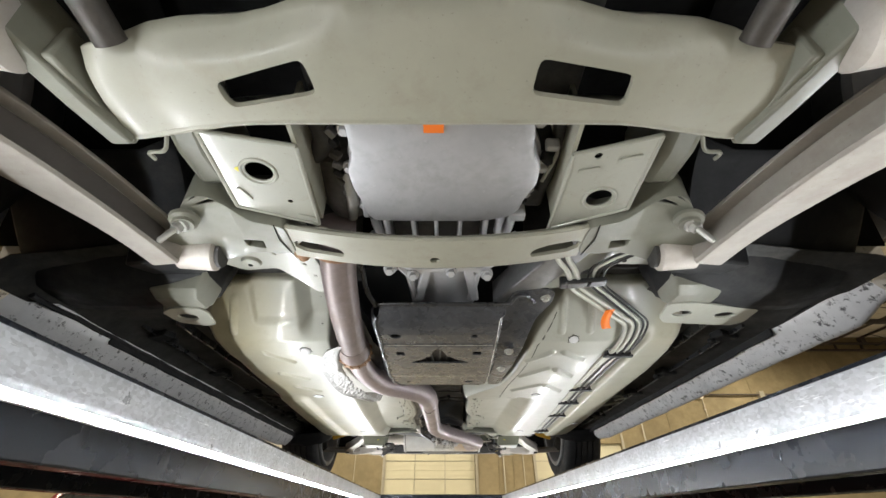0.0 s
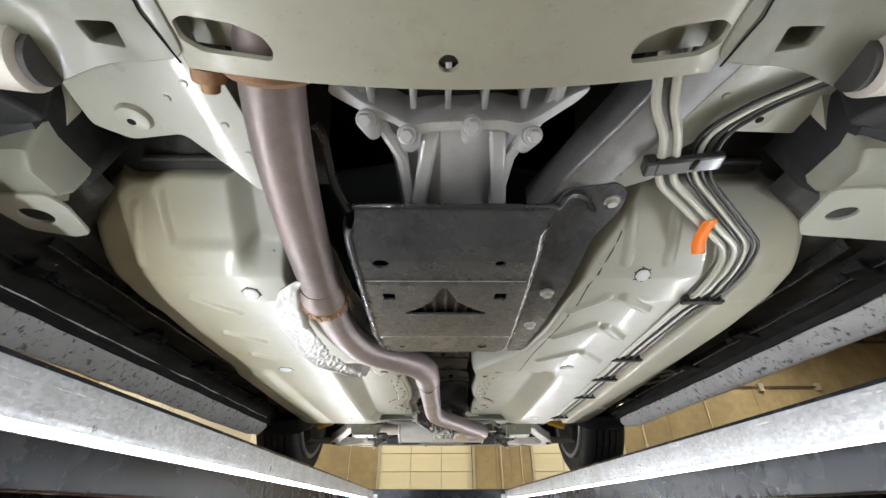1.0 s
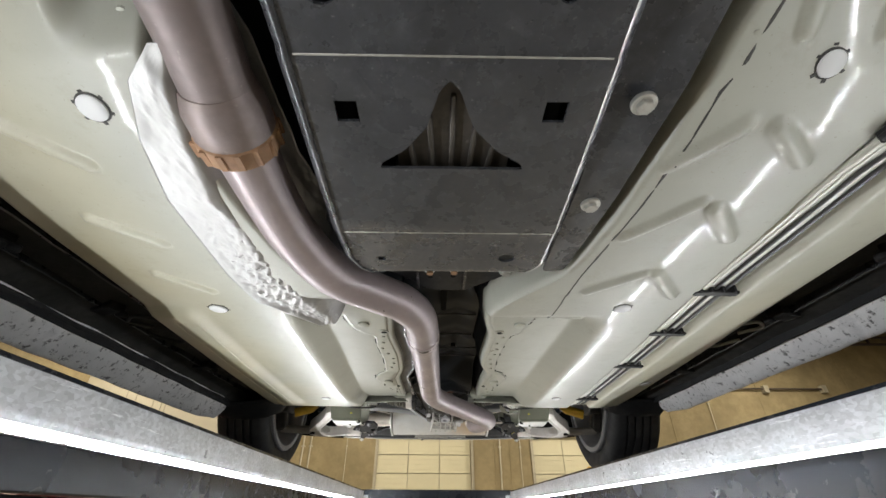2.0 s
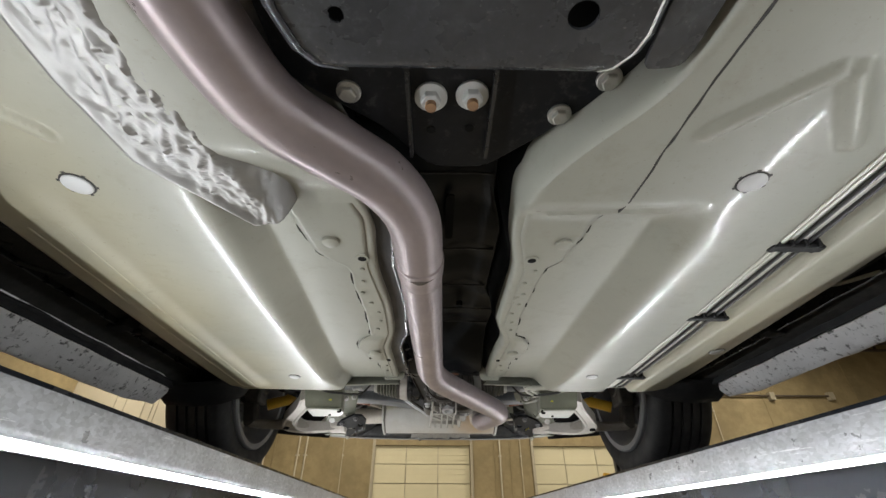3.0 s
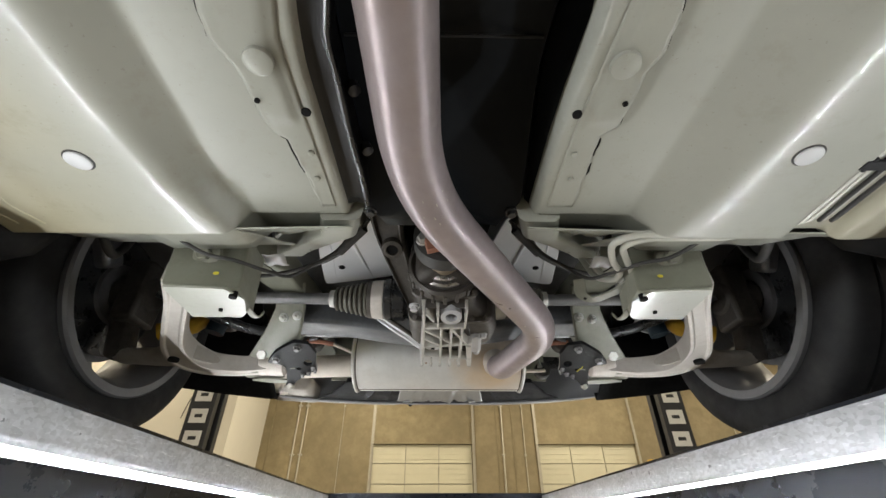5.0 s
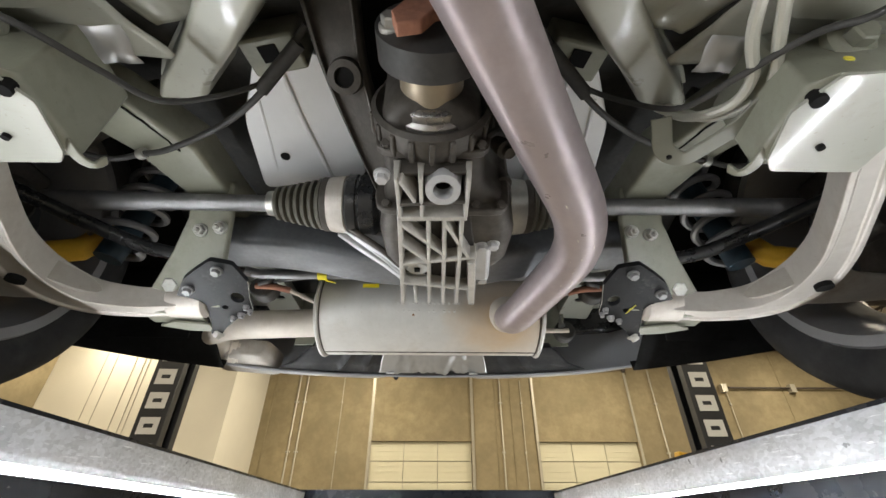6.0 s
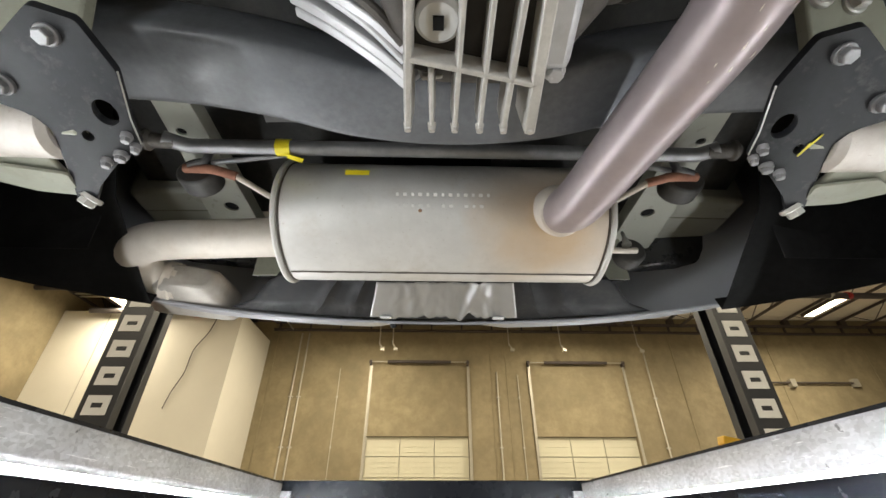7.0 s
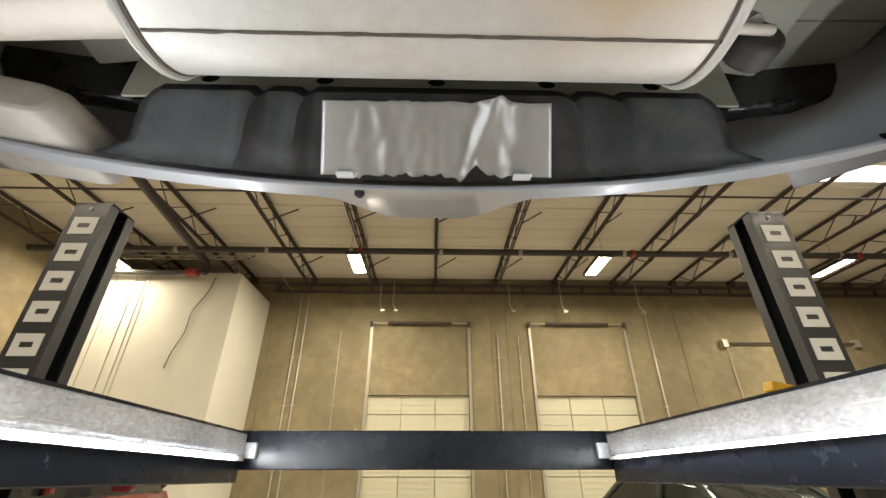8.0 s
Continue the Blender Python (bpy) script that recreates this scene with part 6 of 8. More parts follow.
        for x, y in ((0.70, 0.66), (0.60, 0.77)):
            part("clip", lathe(BM(), (CX + s * x, y, 1.872 if y > 0.7 else 1.90), (0, 0, -1), [(-0.02, 0.012), (0.004, 0.012), (0.007, 0.006)], 14), "blackplastic", ln)
        box_ = BM()
        box(box_, (CX + s * 0.505, 0.66, 1.905), (0.10, 0.09, 0.05), (14, 0, s * 12))
        part("air_guide", box_, "blackplastic", car, "black plastic air guide", bevel=0.006)
        arch = []
        for k in range(15):
            a = math.pi * k / 14
            arch.append([V((CX + s * x, 0.26 - 0.40 * math.cos(a), 1.93 + 0.36 * math.sin(a))) for x in (0.50, 0.64, 0.80, 0.86)])
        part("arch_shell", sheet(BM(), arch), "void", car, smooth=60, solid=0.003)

    # engine: oil pan, bell housing, gearbox
    out = [(-0.128, 0.330), (0.108, 0.330), (0.122, 0.36), (0.124, 0.40), (0.142, 0.432), (0.143, 0.47), (0.130, 0.50), (0.124, 0.535), (0.108, 0.553), (0.06, 0.562), (-0.05, 0.562), (-0.116, 0.560), (-0.126, 0.545), (-0.130, 0.51), (-0.138, 0.48), (-0.140, 0.44), (-0.128, 0.41)]
    bm = loft(BM(), [[V((x * k, 0.46 + (y - 0.46) * k, z)) for x, y in rounded(out, 0.012)] for k, z in ((0.94, 1.912), (0.985, 1.915), (1.0, 1.924), (1.0, 1.955), (1.035, 1.957), (1.035, 1.972))])
    pan = part("oil_pan", bm, "oilpan", car, "grey cast aluminium oil pan", smooth=40)
    for x, y in ((-0.140, 0.395), (-0.146, 0.47), (-0.138, 0.56), (0.134, 0.38), (0.150, 0.45), (0.138, 0.53), (0.124, 0.560), (-0.06, 0.573), (0.05, 0.572)):
        part("pan_bolt", hexbolt(BM(), (x, y, 1.955), (0, 0, -1), 0.008, 0.008, 1.3), "castalu", pan)
    part("tape", box(BM(), (-0.012, 0.350, 1.9105), (0.026, 0.028, 0.002)), "orange", pan, "orange tape patch", smooth=0)
    part("side_rib", box(BM(), (-0.126, 0.515, 1.94), (0.012, 0.09, 0.04), (0, 0, 4)), "castalu", pan, bevel=0.004)
    bm = BM()
    box(bm, (0.125, 0.560, 1.935), (0.03, 0.018, 0.03))
    cyl(bm, (0.10, 0.555, 1.93), (0.10, 0.62, 1.935), 0.008, n=12)
    part("lug", bm, "castalu", pan, bevel=0.003)
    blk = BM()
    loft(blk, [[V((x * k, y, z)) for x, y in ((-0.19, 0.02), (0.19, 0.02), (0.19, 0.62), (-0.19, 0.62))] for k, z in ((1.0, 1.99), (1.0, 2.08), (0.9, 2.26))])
    # the block's shade is put into its dark colour
    part("engine_block", blk, "darkpan", car, "engine block painted dark for shade", smooth=30, bevel=0.01)
    # bell housing with ribs
    rows = [[V((0.0 + r * 1.0 * math.cos(a), y, 2.04 - r * k * math.sin(a))) for a in [math.pi * (0.02 + 0.96 * j / 20) for j in range(21)]] for y, r, k in ((0.715, 0.142, 0.78), (0.75, 0.125, 0.86), (0.80, 0.11, 0.9), (0.90, 0.10, 0.85), (1.2, 0.09, 0.8), (1.4, 0.06, 0.7))]
    # dark sheet paints in the shade between the bell housing ribs
    part("bell_cavity", sheet(BM(), [[V((0.155 * math.cos(a), y, 2.04 - 0.085 * math.sin(a))) for a in [math.pi * (0.02 + 0.96 * j / 16) for j in range(17)]] for y in (0.55, 0.63, 0.72)]), "darkpan", car, "bell housing recess painted dark for shade", smooth=50, solid=0.003)
    gb = part("gearbox", sheet(BM(), rows), "castalu", car, "grey ribbed cast aluminium gearbox", smooth=40, solid=0.004)
    for x in (-0.10, -0.052, -0.012, 0.030, 0.075, 0.115):
        bm = BM()
        sheet(bm, [[V((x + dx, y, z)) for dx, z in ((-0.003, 1.935 + 0.35 * (x * x) + 0.03), (-0.0025, 1.918 + 0.35 * (x * x)), (0.0025, 1.918 + 0.35 * (x * x)), (0.003, 1.935 + 0.35 * (x * x) + 0.03))] for y in (0.563, 0.70)])
        part("rib", bm, "castalu", gb, smooth=30, solid=0.001)
    fl = [(-0.150, 0.685), (-0.11, 0.705), (-0.075, 0.715), (-0.055, 0.735), (-0.03, 0.722), (0.05, 0.72), (0.075, 0.735), (0.10, 0.718), (0.14, 0.69), (0.15, 0.675), (0.13, 0.680), (0.098, 0.703), (0.075, 0.715), (0.05, 0.706), (-0.03, 0.708), (-0.055, 0.716), (-0.08, 0.702), (-0.11, 0.690), (-0.14, 0.668)]
    part("bell_flange", plate(BM(), rounded(fl, 0.008), lambda x, y: 1.905 + 1.0 * x * x, 0.05), "castalu", gb, smooth=35, bevel=0.004)
    for x, y in ((-0.060, 0.722), (0.088, 0.722), (0.016, 0.708), (-0.105, 0.70)):
        part("housing_bolt", hexbolt(BM(), (x, y, 1.900), (0, -0.55, -0.8), 0.0082, 0.011, 1.35), "castalu", gb, "zinc flange bolt")
        part("boss", cyl(BM(), (x, y + 0.004, 1.905), (x, y + 0.045, 1.93), 0.013, 0.010, 16), "castalu", gb)
    for s in (-1, 1):
        part("strut_rib", tube(BM(), [(s * 0.13, 0.62, 1.97), (s * 0.11, 0.70, 1.935), (s * 0.075, 0.80, 1.945), (s * 0.07, 0.95, 1.96)], 0.009, 8), "castalu", gb)
        part("long_rib", box(BM(), (s * 0.055 + 0.01, 0.84, 1.948), (0.022, 0.20, 0.02), (4, 0, -8 * s)), "castalu", gb, bevel=0.005)
    # dark subframe tube on the right, going back to the guard
    part("cross_tube", sweep(BM(), [(0.295, 0.60, 1.945), (0.245, 0.72, 1.938), (0.185, 0.87, 1.942), (0.16, 0.94, 1.945)], rounded([(-0.038, -0.012), (0.030, -0.012), (0.030, 0.05), (-0.038, 0.05)], 0.006)), "drive", car, "dark grey diagonal rail", smooth=40)
    # hoses and dark plumbing seen beside the engine
    for pts, r, m in (([(-0.19, 0.36, 1.98), (-0.175, 0.42, 1.965), (-0.20, 0.46, 1.97)], 0.016, "rubber"), ([(-0.16, 0.44, 1.965), (-0.19, 0.445, 1.97), (-0.22, 0.43, 2.0)], 0.012, "dirtyalu"), ([(0.165, 0.36, 1.97), (0.175, 0.46, 1.965), (0.168, 0.54, 1.975)], 0.012, "rubber"), ([(0.16, 0.50, 1.95), (0.172, 0.44, 1.955), (0.158, 0.40, 1.97)], 0.003, "line"), ([(-0.165, 0.60, 1.955), (-0.155, 0.55, 1.95), (-0.16, 0.50, 1.97)], 0.010, "bolt"), ([(-0.36, 0.12, 1.96), (-0.25, 0.14, 1.94), (-0.14, 0.13, 1.98)], 0.025, "rubber"), ([(0.12, 0.14, 1.97), (0.22, 0.15, 1.93), (0.33, 0.17, 1.92)], 0.028, "dirtyalu")):
        part("hose", tube(BM(), spline(pts, 8), r, 12), m, car)
    random.seed(9)
    for k in range(16):
        x = -0.40 + 0.052 * k + 0.015 * random.random()
        y, z = 0.10 + 0.06 * random.random(), 1.965 + 0.03 * random.random()
        w = 0.012 + 0.012 * random.random()
        if k % 3 == 0:
            part("engine_boss", lathe(BM(), (x, y, z), (0.2 * random.random(), 0.3, -1), [(-0.03, w * 1.4), (0.004, w * 1.3), (0.007, w), (0.015, w * 0.8)], 16), "dirtyalu", car)
        elif k % 3 == 1:
            part("engine_clip", box(BM(), (x, y, z), (w * 2.4, 0.02, 0.025), (20 * random.random(), 10, 40 * random.random())), "blackplastic" if k % 2 else "castalu", car, bevel=0.003)
        else:
            part("wiring", tube(BM(), spline([(x - 0.05, y - 0.03, z + 0.02), (x, y + 0.02, z - 0.01), (x + 0.06, y, z + 0.015)], 6), 0.006, 8), "rubber", car)
    part("catalyst", lathe(BM(), (-0.175, 0.47, 2.02), (0.05, 1, -0.3), [(0, 0.03), (0.02, 0.05), (0.10, 0.05), (0.14, 0.036)], 20), "dirtyalu", car, "dark heat-tinted catalyst")
    for k in range(9):
        y = 0.40 + 0.022 * k
        part("harness_clip", box(BM(), (-0.168 + 0.012 * random.random(), y, 1.952 + 0.012 * random.random()), (0.016, 0.010, 0.014), (0, 30 * random.random(), 60 * random.random())), ("drive", "blackplastic", "dirtyalu")[k % 3], car, bevel=0.002)
    for k in range(7):
        y = 0.42 + 0.025 * k
        part("pan_lug", box(BM(), (0.152 - 0.004 * k + 0.008 * random.random(), y, 1.945 + 0.012 * random.random()), (0.020, 0.012, 0.018), (15, 0, 50 * random.random())), ("castalu", "blackplastic")[k % 2], car, bevel=0.003)
    for s in (-1, 1):
        part("anti_roll_link", tube(BM(), spline([(CX + s * 0.36, 0.14, 1.93), (CX + s * 0.335, 0.19, 1.915), (CX + s * 0.33, 0.24, 1.905)], 6), 0.016, 12), "dirtyalu", car, "dull metal steering tie rod")
        part("rack_boot", lathe(BM(), (CX + s * 0.30, 0.15, 1.94), (s, 0.1, -0.1), [(0.012 * k, 0.030 + 0.008 * (k % 2)) for k in range(9)], 20), "rubber", car, "black rubber bellows")


front()


def lines():
    """Brake and fuel lines on the right of the floor."""
    for k, (dx, r, m) in enumerate(((-0.024, 0.0055, "line"), (-0.010, 0.0055, "line"), (0.002, 0.0028, "blackline"), (0.010, 0.0036, "line"), (0.019, 0.0028, "blackline"), (0.027, 0.0028, "blackline"))):
        run = []
        for y in (1.06, 1.15, 1.4, 1.7, 2.0, 2.3, 2.43):
            g = table(GROOVE, y)
            run.append((g + dx, y, 1.860 + 0.004 * (k % 2)))
        if k < 2:
            q = 0.018 * k
            head = [(0.205 + q * 1.2, 0.585, 1.930), (0.209 + q * 1.2, 0.645, 1.924), (0.228 + q * 1.2, 0.70, 1.921), (0.256 + q, 0.736, 1.920), (0.272 + q, 0.775, 1.922), (0.292 + q, 0.832 - 0.3 * q, 1.924), (0.455 + q, 0.960 - 0.2 * q, 1.892), (0.458 + q * 0.8, 1.0, 1.872)]
            tail = [(0.42, 2.475, 1.862), (0.285 + 0.012 * k, 2.470 + 0.012 * k, 1.865), (0.252 + 0.020 * k, 2.50 + 0.008 * k, 1.868), (0.278 + 0.025 * k, 2.562, 1.871), (0.307 + 0.020 * k, 2.598, 1.873), (0.311 + 0.019 * k, 2.633, 1.877), (0.292 + 0.019 * k, 2.672, 1.902), (0.285 + 0.012 * k, 2.71, 1.98)]
            pts = bent(head + [run[0]], 0.022) + [V(p) for p in run[1:-1]] + bent([run[-1]] + tail, 0.03)
        else:
            q = 0.011 * (k - 2)
            head = [(0.40 + q, 0.665, 1.935), (0.345 + q, 0.70, 1.932), (0.308 + q, 0.745, 1.930), (0.318 + q, 0.80, 1.928), (0.336 + q, 0.83, 1.930), (0.478 + q, 0.952, 1.896), (0.484 + q * 0.8, 1.0, 1.876)]
            pts = bent(head + [run[0]], 0.022) + [V(p) for p in run[1:]]
        part("brake_line" if k > 1 else "fuel_line", tube(BM(), pts, r, 10), m, car, "slim coated line under the floor")
    for y in (1.085, 1.455, 1.66, 1.91, 2.315):
        g = table(GROOVE, y)
        bm = BM()
        box(bm, (g, y, 1.852), (0.078, 0.014, 0.006))
        for j in range(4):
            box(bm, (g - 0.03 + 0.02 * j, y, 1.857), (0.005, 0.022, 0.014))
        part("line_clip", bm, "blackplastic", car, "black plastic line clip", bevel=0.0015)
    ls = part("line_stay", sweep(BM(), bent([(0.332, 2.620, 1.869), (0.322, 2.655, 1.868), (0.292, 2.706, 1.872), (0.268, 2.700, 1.880), (0.258, 2.668, 1.900)], 0.012), [(-0.011, -0.002), (0.011, -0.002), (0.011, 0.002), (-0.011, 0.002)]), "bracketpaint", car, "dark grey-green stay holding the line ends", bevel=0.001)
    part("hole", cyl(BM(), (0.276, 2.703, 1.8735), (0.276, 2.703, 1.880), 0.003, n=12), "void", ls)
    bm = box(BM(), (0.308, 0.784, 1.915), (0.085, 0.026, 0.012), (0, 0, -10))
    box(bm, (0.262, 0.793, 1.920), (0.016, 0.026, 0.02), (0, 0, -10))
    cl = part("line_bracket", bm, "blackpaint", car, "dark grey line bracket", bevel=0.003)
    part("slot", box(BM(), (0.312, 0.779, 1.908), (0.005, 0.016, 0.003)), "void", cl, smooth=0)
    pts = spline([(0.394, 0.890, 1.900), (0.390, 0.908, 1.892), (0.391, 0.930, 1.884), (0.401, 0.953, 1.878)], 5)
    part("orange_tape", sheet(BM(), [[p + V((-0.010, 0.003, 0)), p + V((0.010, -0.003, 0))] for p in pts]), "orange", car, "strip of orange tape", smooth=50, solid=0.001)


lines()


# ---- wheels ----
def wheel(s, y, name):
    r, x0, x1 = 0.335, 0.732, 0.945
    zc = run_z(y) + r + 0.001
    xc = CX + s * (x0 + x1) / 2
    w = (x1 - x0) / 2
    prof = [(-w + 0.012, 0.247), (-w + 0.004, 0.262), (-w, 0.285), (-w + 0.003, 0.308), (-w + 0.014, 0.325), (-w + 0.030, 0.332)]
    for g in (-0.048, -0.016, 0.016, 0.048):
        prof += [(g - 0.005, 0.335), (g - 0.004, 0.327), (g + 0.004, 0.327), (g + 0.005, 0.335)]
    prof += [(w - 0.030, 0.332), (w - 0.014, 0.325), (w - 0.003, 0.308), (w, 0.285), (w - 0.004, 0.262), (w - 0.012, 0.247), (w - 0.012, 0.235), (-w + 0.012, 0.235)]
    bm = BM()
    rows = []
    n = 72
    for k in range(n):
        a = math.tau * k / n
        rows.append([V((xc + d, y + rr * math.cos(a), zc + rr * math.sin(a))) for d, rr in prof])
    loft(bm, rows + rows[:1], True, False)
    bmesh.ops.remove_doubles(bm, verts=bm.verts[:], dist=1e-5)
    wh = thing(name, (xc, y, zc), "", "")
    wh.parent = car
    wh.location = V((xc, y, zc)) - ORG[car.name]
    part("tyre", bm, "tyre", wh, "black tyre with four tread grooves", smooth=35)
    i = -s
    bm = BM()
    prof = [(0.105, 0.247), (0.111, 0.243), (0.109, 0.225), (0.095, 0.218), (0.06, 0.205), (-0.03, 0.200), (-0.07, 0.222), (-0.105, 0.240), (-0.105, 0.246), (0.0, 0.235)]
    rows = [[V((xc + i * d, y + rr * math.cos(a), zc + rr * math.sin(a))) for d, rr in prof] for a in [math.tau * k / 64 for k in range(65)]]
    loft(bm, rows, True, False)
    bmesh.ops.remove_doubles(bm, verts=bm.verts[:], dist=1e-5)
    part("rim", bm, "rimgrey", wh, "grey wheel rim barrel", smooth=40)
    bm = BM()
    for k in range(10):
        a = math.tau * (k + 0.5) / 10
        c = V((xc - i * 0.075, y + 0.13 * math.cos(a), zc + 0.13 * math.sin(a)))
        box(bm, c, (0.03, 0.17, 0.032), (math.degrees(a), 0, 0))
    lathe(bm, (xc - i * 0.09, y, zc), (i, 0, 0), [(0, 0.06), (0.03, 0.065)], 24)
    part("spokes", bm, "rimgrey", wh, bevel=0.004)
    part("brake_disc", lathe(BM(), (xc - i * 0.02, y, zc), (i, 0, 0), [(0, 0.06), (0, 0.165), (0.022, 0.165), (0.022, 0.085), (0.055, 0.075), (0.055, 0.0)], 48), "drive", wh, "dull steel brake disc")
    part("dust_shield", lathe(BM(), (xc + i * 0.015, y, zc), (i, 0, 0), [(0, 0.15), (0.004, 0.152), (0.010, 0.08), (0.02, 0.05), (0.02, 0.0)], 40), "blackpaint", wh)
    bm = BM()
    box(bm, (xc + i * 0.01, y + 0.11 * (-1 if y > 1 else 1), zc + 0.085), (0.085, 0.06, 0.12), (35 if y > 1 else -35, 0, 0))
    part("caliper", bm, "drive", wh, "dark brake caliper", bevel=0.012)
    bm = BM()
    box(bm, (xc + i * 0.085, y, zc), (0.06, 0.09, 0.16))
    cyl(bm, (xc + i * 0.12, y, zc), (xc, y, zc), 0.045)
    box(bm, (xc + i * 0.075, y + 0.01, zc - 0.11), (0.05, 0.05, 0.10), (0, 12 * s, 0))
    part("knuckle", bm, "dirtyalu", wh, "dull cast knuckle", bevel=0.01)


for sd in (-1, 1):
    wheel(sd, 0.25, "front_wheel")
    wheel(sd, 2.93, "rear_wheel")


# ---- rear end of the car ----
def differential():
    d = BM()
    rings = []
    for y, hw, z0, z1, cx in ((2.655, 0.035, 1.905, 2.0, 0.0), (2.67, 0.055, 1.895, 2.01, 0.0), (2.70, 0.062, 1.885, 2.02, 0.002), (2.76, 0.064, 1.878, 2.05, 0.005), (2.80, 0.085, 1.872, 2.07, 0.018), (2.86, 0.10, 1.870, 2.08, 0.022), (2.93, 0.098, 1.872, 2.08, 0.022), (2.99, 0.075, 1.88, 2.07, 0.018), (3.02, 0.05, 1.90, 2.03, 0.012)):
        rings.append([V((cx + x, y, z)) for x, z in rounded([(-hw, z0), (hw, z0), (hw, z1), (-hw, z1)], 0.022)])
    body = part("differential", loft(d, rings), "dirtyalu", car, "weathered cast aluminium rear differential with lattice ribs", smooth=45)

    def rib(name, a, b, w=0.006, h=0.032, z=1.846, m="lattice"):
        a, b = V((*a, 0)), V((*b, 0))
        dv = (b - a)
        sd = V((-dv.y, dv.x, 0)).normalized() * w / 2
        bm = BM()
        top = 0.65
        rings_ = [[p + sd * k + V((0, 0, zz)) for k, zz in ((-top, z), (top, z), (1.3, z + h), (-1.3, z + h))] for p in (a, b)]
        loft(bm, rings_)
        part(name, bm, m, body, bevel=0.0015)
    # long ribs
    for xa, xb, y1, w in ((-0.041, -0.053, 3.038, 0.009), (-0.004, -0.006, 3.034, 0.007), (0.017, 0.019, 3.034, 0.007), (0.040, 0.043, 3.034, 0.008)):
        rib("long_rib", (xa, 2.785), (xb, y1), w)
    for x0 in (-0.030,):
        rib("long_rib", (x0, 2.975), (x0 + 0.001, 3.032), 0.006)
    rib("long_rib", (0.060, 2.90), (0.070, 3.04), 0.016, 0.045)
    # cross ribs
    rib("cross_rib", (-0.044, 2.790), (0.046, 2.788), 0.012)
    rib("cross_rib", (-0.046, 2.905), (0.066, 2.882), 0.009)
    rib("cross_rib", (-0.050, 2.962), (0.066, 2.985), 0.008)
    rib("cross_rib", (-0.040, 2.762), (0.042, 2.755), 0.008, m="dirtyalu")
    rib("cross_rib", (-0.040, 2.722), (0.042, 2.719), 0.008, 0.022, 1.860, m="dirtyalu")
    # dark plate behind the ribs paints in the shade of the deep pockets
    part("casting_pocket", plate(BM(), rounded([(-0.048, 2.792), (0.050, 2.790), (0.064, 2.885), (0.066, 2.985), (-0.050, 2.985)], 0.01), 1.866, 0.012), "pocket", body, "dark plate standing in for shade between the casting ribs", bevel=0.002)
    # diagonals
    rib("diagonal_rib", (-0.042, 2.800), (0.020, 2.880), 0.008)
    rib("diagonal_rib", (-0.045, 2.845), (-0.006, 2.895), 0.008)
    rib("diagonal_rib", (0.018, 2.800), (0.055, 2.885), 0.008)
    rib("diagonal_rib", (-0.036, 2.72), (-0.020, 2.757), 0.007)
    for x in (-0.040, -0.012, 0.044):
        rib("short_rib", (x, 2.715), (x, 2.786), 0.007)
    # tips of the fins
    for x in (-0.053, -0.029, -0.006, 0.019, 0.043, 0.070):
        part("fin_tip", lathe(BM(), (x, 3.034, 1.853), (0, 0.4, -1), [(0, 0.0045), (0.009, 0.0032)], 10), "lattice", body)
    part("boss", lathe(BM(), (0.014, 2.745, 1.885), (0, -0.3, -1), [(0, 0.024), (0.04, 0.021), (0.041, 0.012), (0.020, 0.011)], 24, False), "castalu", body, "open round casting boss")
    pl = part("drain_plug", lathe(BM(), (-0.024, 2.936, 1.868), (0, 0, -1), [(0, 0.020), (0.006, 0.020), (0.010, 0.016)], 24), "plug", body, "bluish zinc drain plug")
    part("plug_socket", box(BM(), (-0.024, 2.936, 1.857), (0.009, 0.011, 0.003)), "void", pl, smooth=0)
    part("side_cover", box(BM(), (0.075, 2.93, 1.89), (0.035, 0.10, 0.06), (0, 0, -4)), "castalu", body, bevel=0.008)
    for x, y in ((0.075, 2.885), (0.092, 2.88), (0.085, 2.985), (-0.06, 2.735)):
        part("cover_bolt", hexbolt(BM(), (x, y, 1.872), (0, 0, -1), 0.008, 0.008, 1.3), "castalu", body)
    part("mount_arm", tube(BM(), spline([(-0.055, 2.97, 1.885), (-0.085, 2.945, 1.90), (-0.13, 2.93, 1.925), (-0.16, 2.935, 1.95)], 6), 0.0055, 10), "dirtyalu", body)
    part("mount_arm", tube(BM(), spline([(-0.055, 2.985, 1.88), (-0.09, 2.962, 1.90), (-0.14, 2.945, 1.93)], 6), 0.004, 10), "castalu", body)
    arm = sweep(BM(), spline([(-0.118, 2.60, 2.02), (-0.108, 2.66, 1.985), (-0.086, 2.73, 1.945), (-0.062, 2.79, 1.905), (-0.052, 2.83, 1.885)], 6), lambda u: [((0.034 - 0.024 * u) * a, b) for a, b in ((-1, -0.004), (-0.8, -0.010), (-0.7, -0.002), (0.7, -0.002), (0.8, -0.010), (1, -0.004), (1, 0.012), (-1, 0.012))])
    for k, (y0, z0, hh) in enumerate(((2.972, 1.885, 0.030), (2.995, 1.880, 0.024), (3.012, 1.888, 0.036))):
        part("mount_web", sweep(BM(), spline([(-0.052, y0 + 0.004, z0), (-0.085, y0 - 0.014, z0 + 0.018), (-0.130, y0 - 0.030, z0 + 0.042), (-0.165, y0 - 0.034, z0 + 0.066)], 5), [(-0.005, -0.006), (0.005, -0.006), (0.006, hh), (-0.006, hh)]), "castalu", body, bevel=0.002)
    na = part("nose_arm", arm, "dirtyalu", body, bevel=0.002)
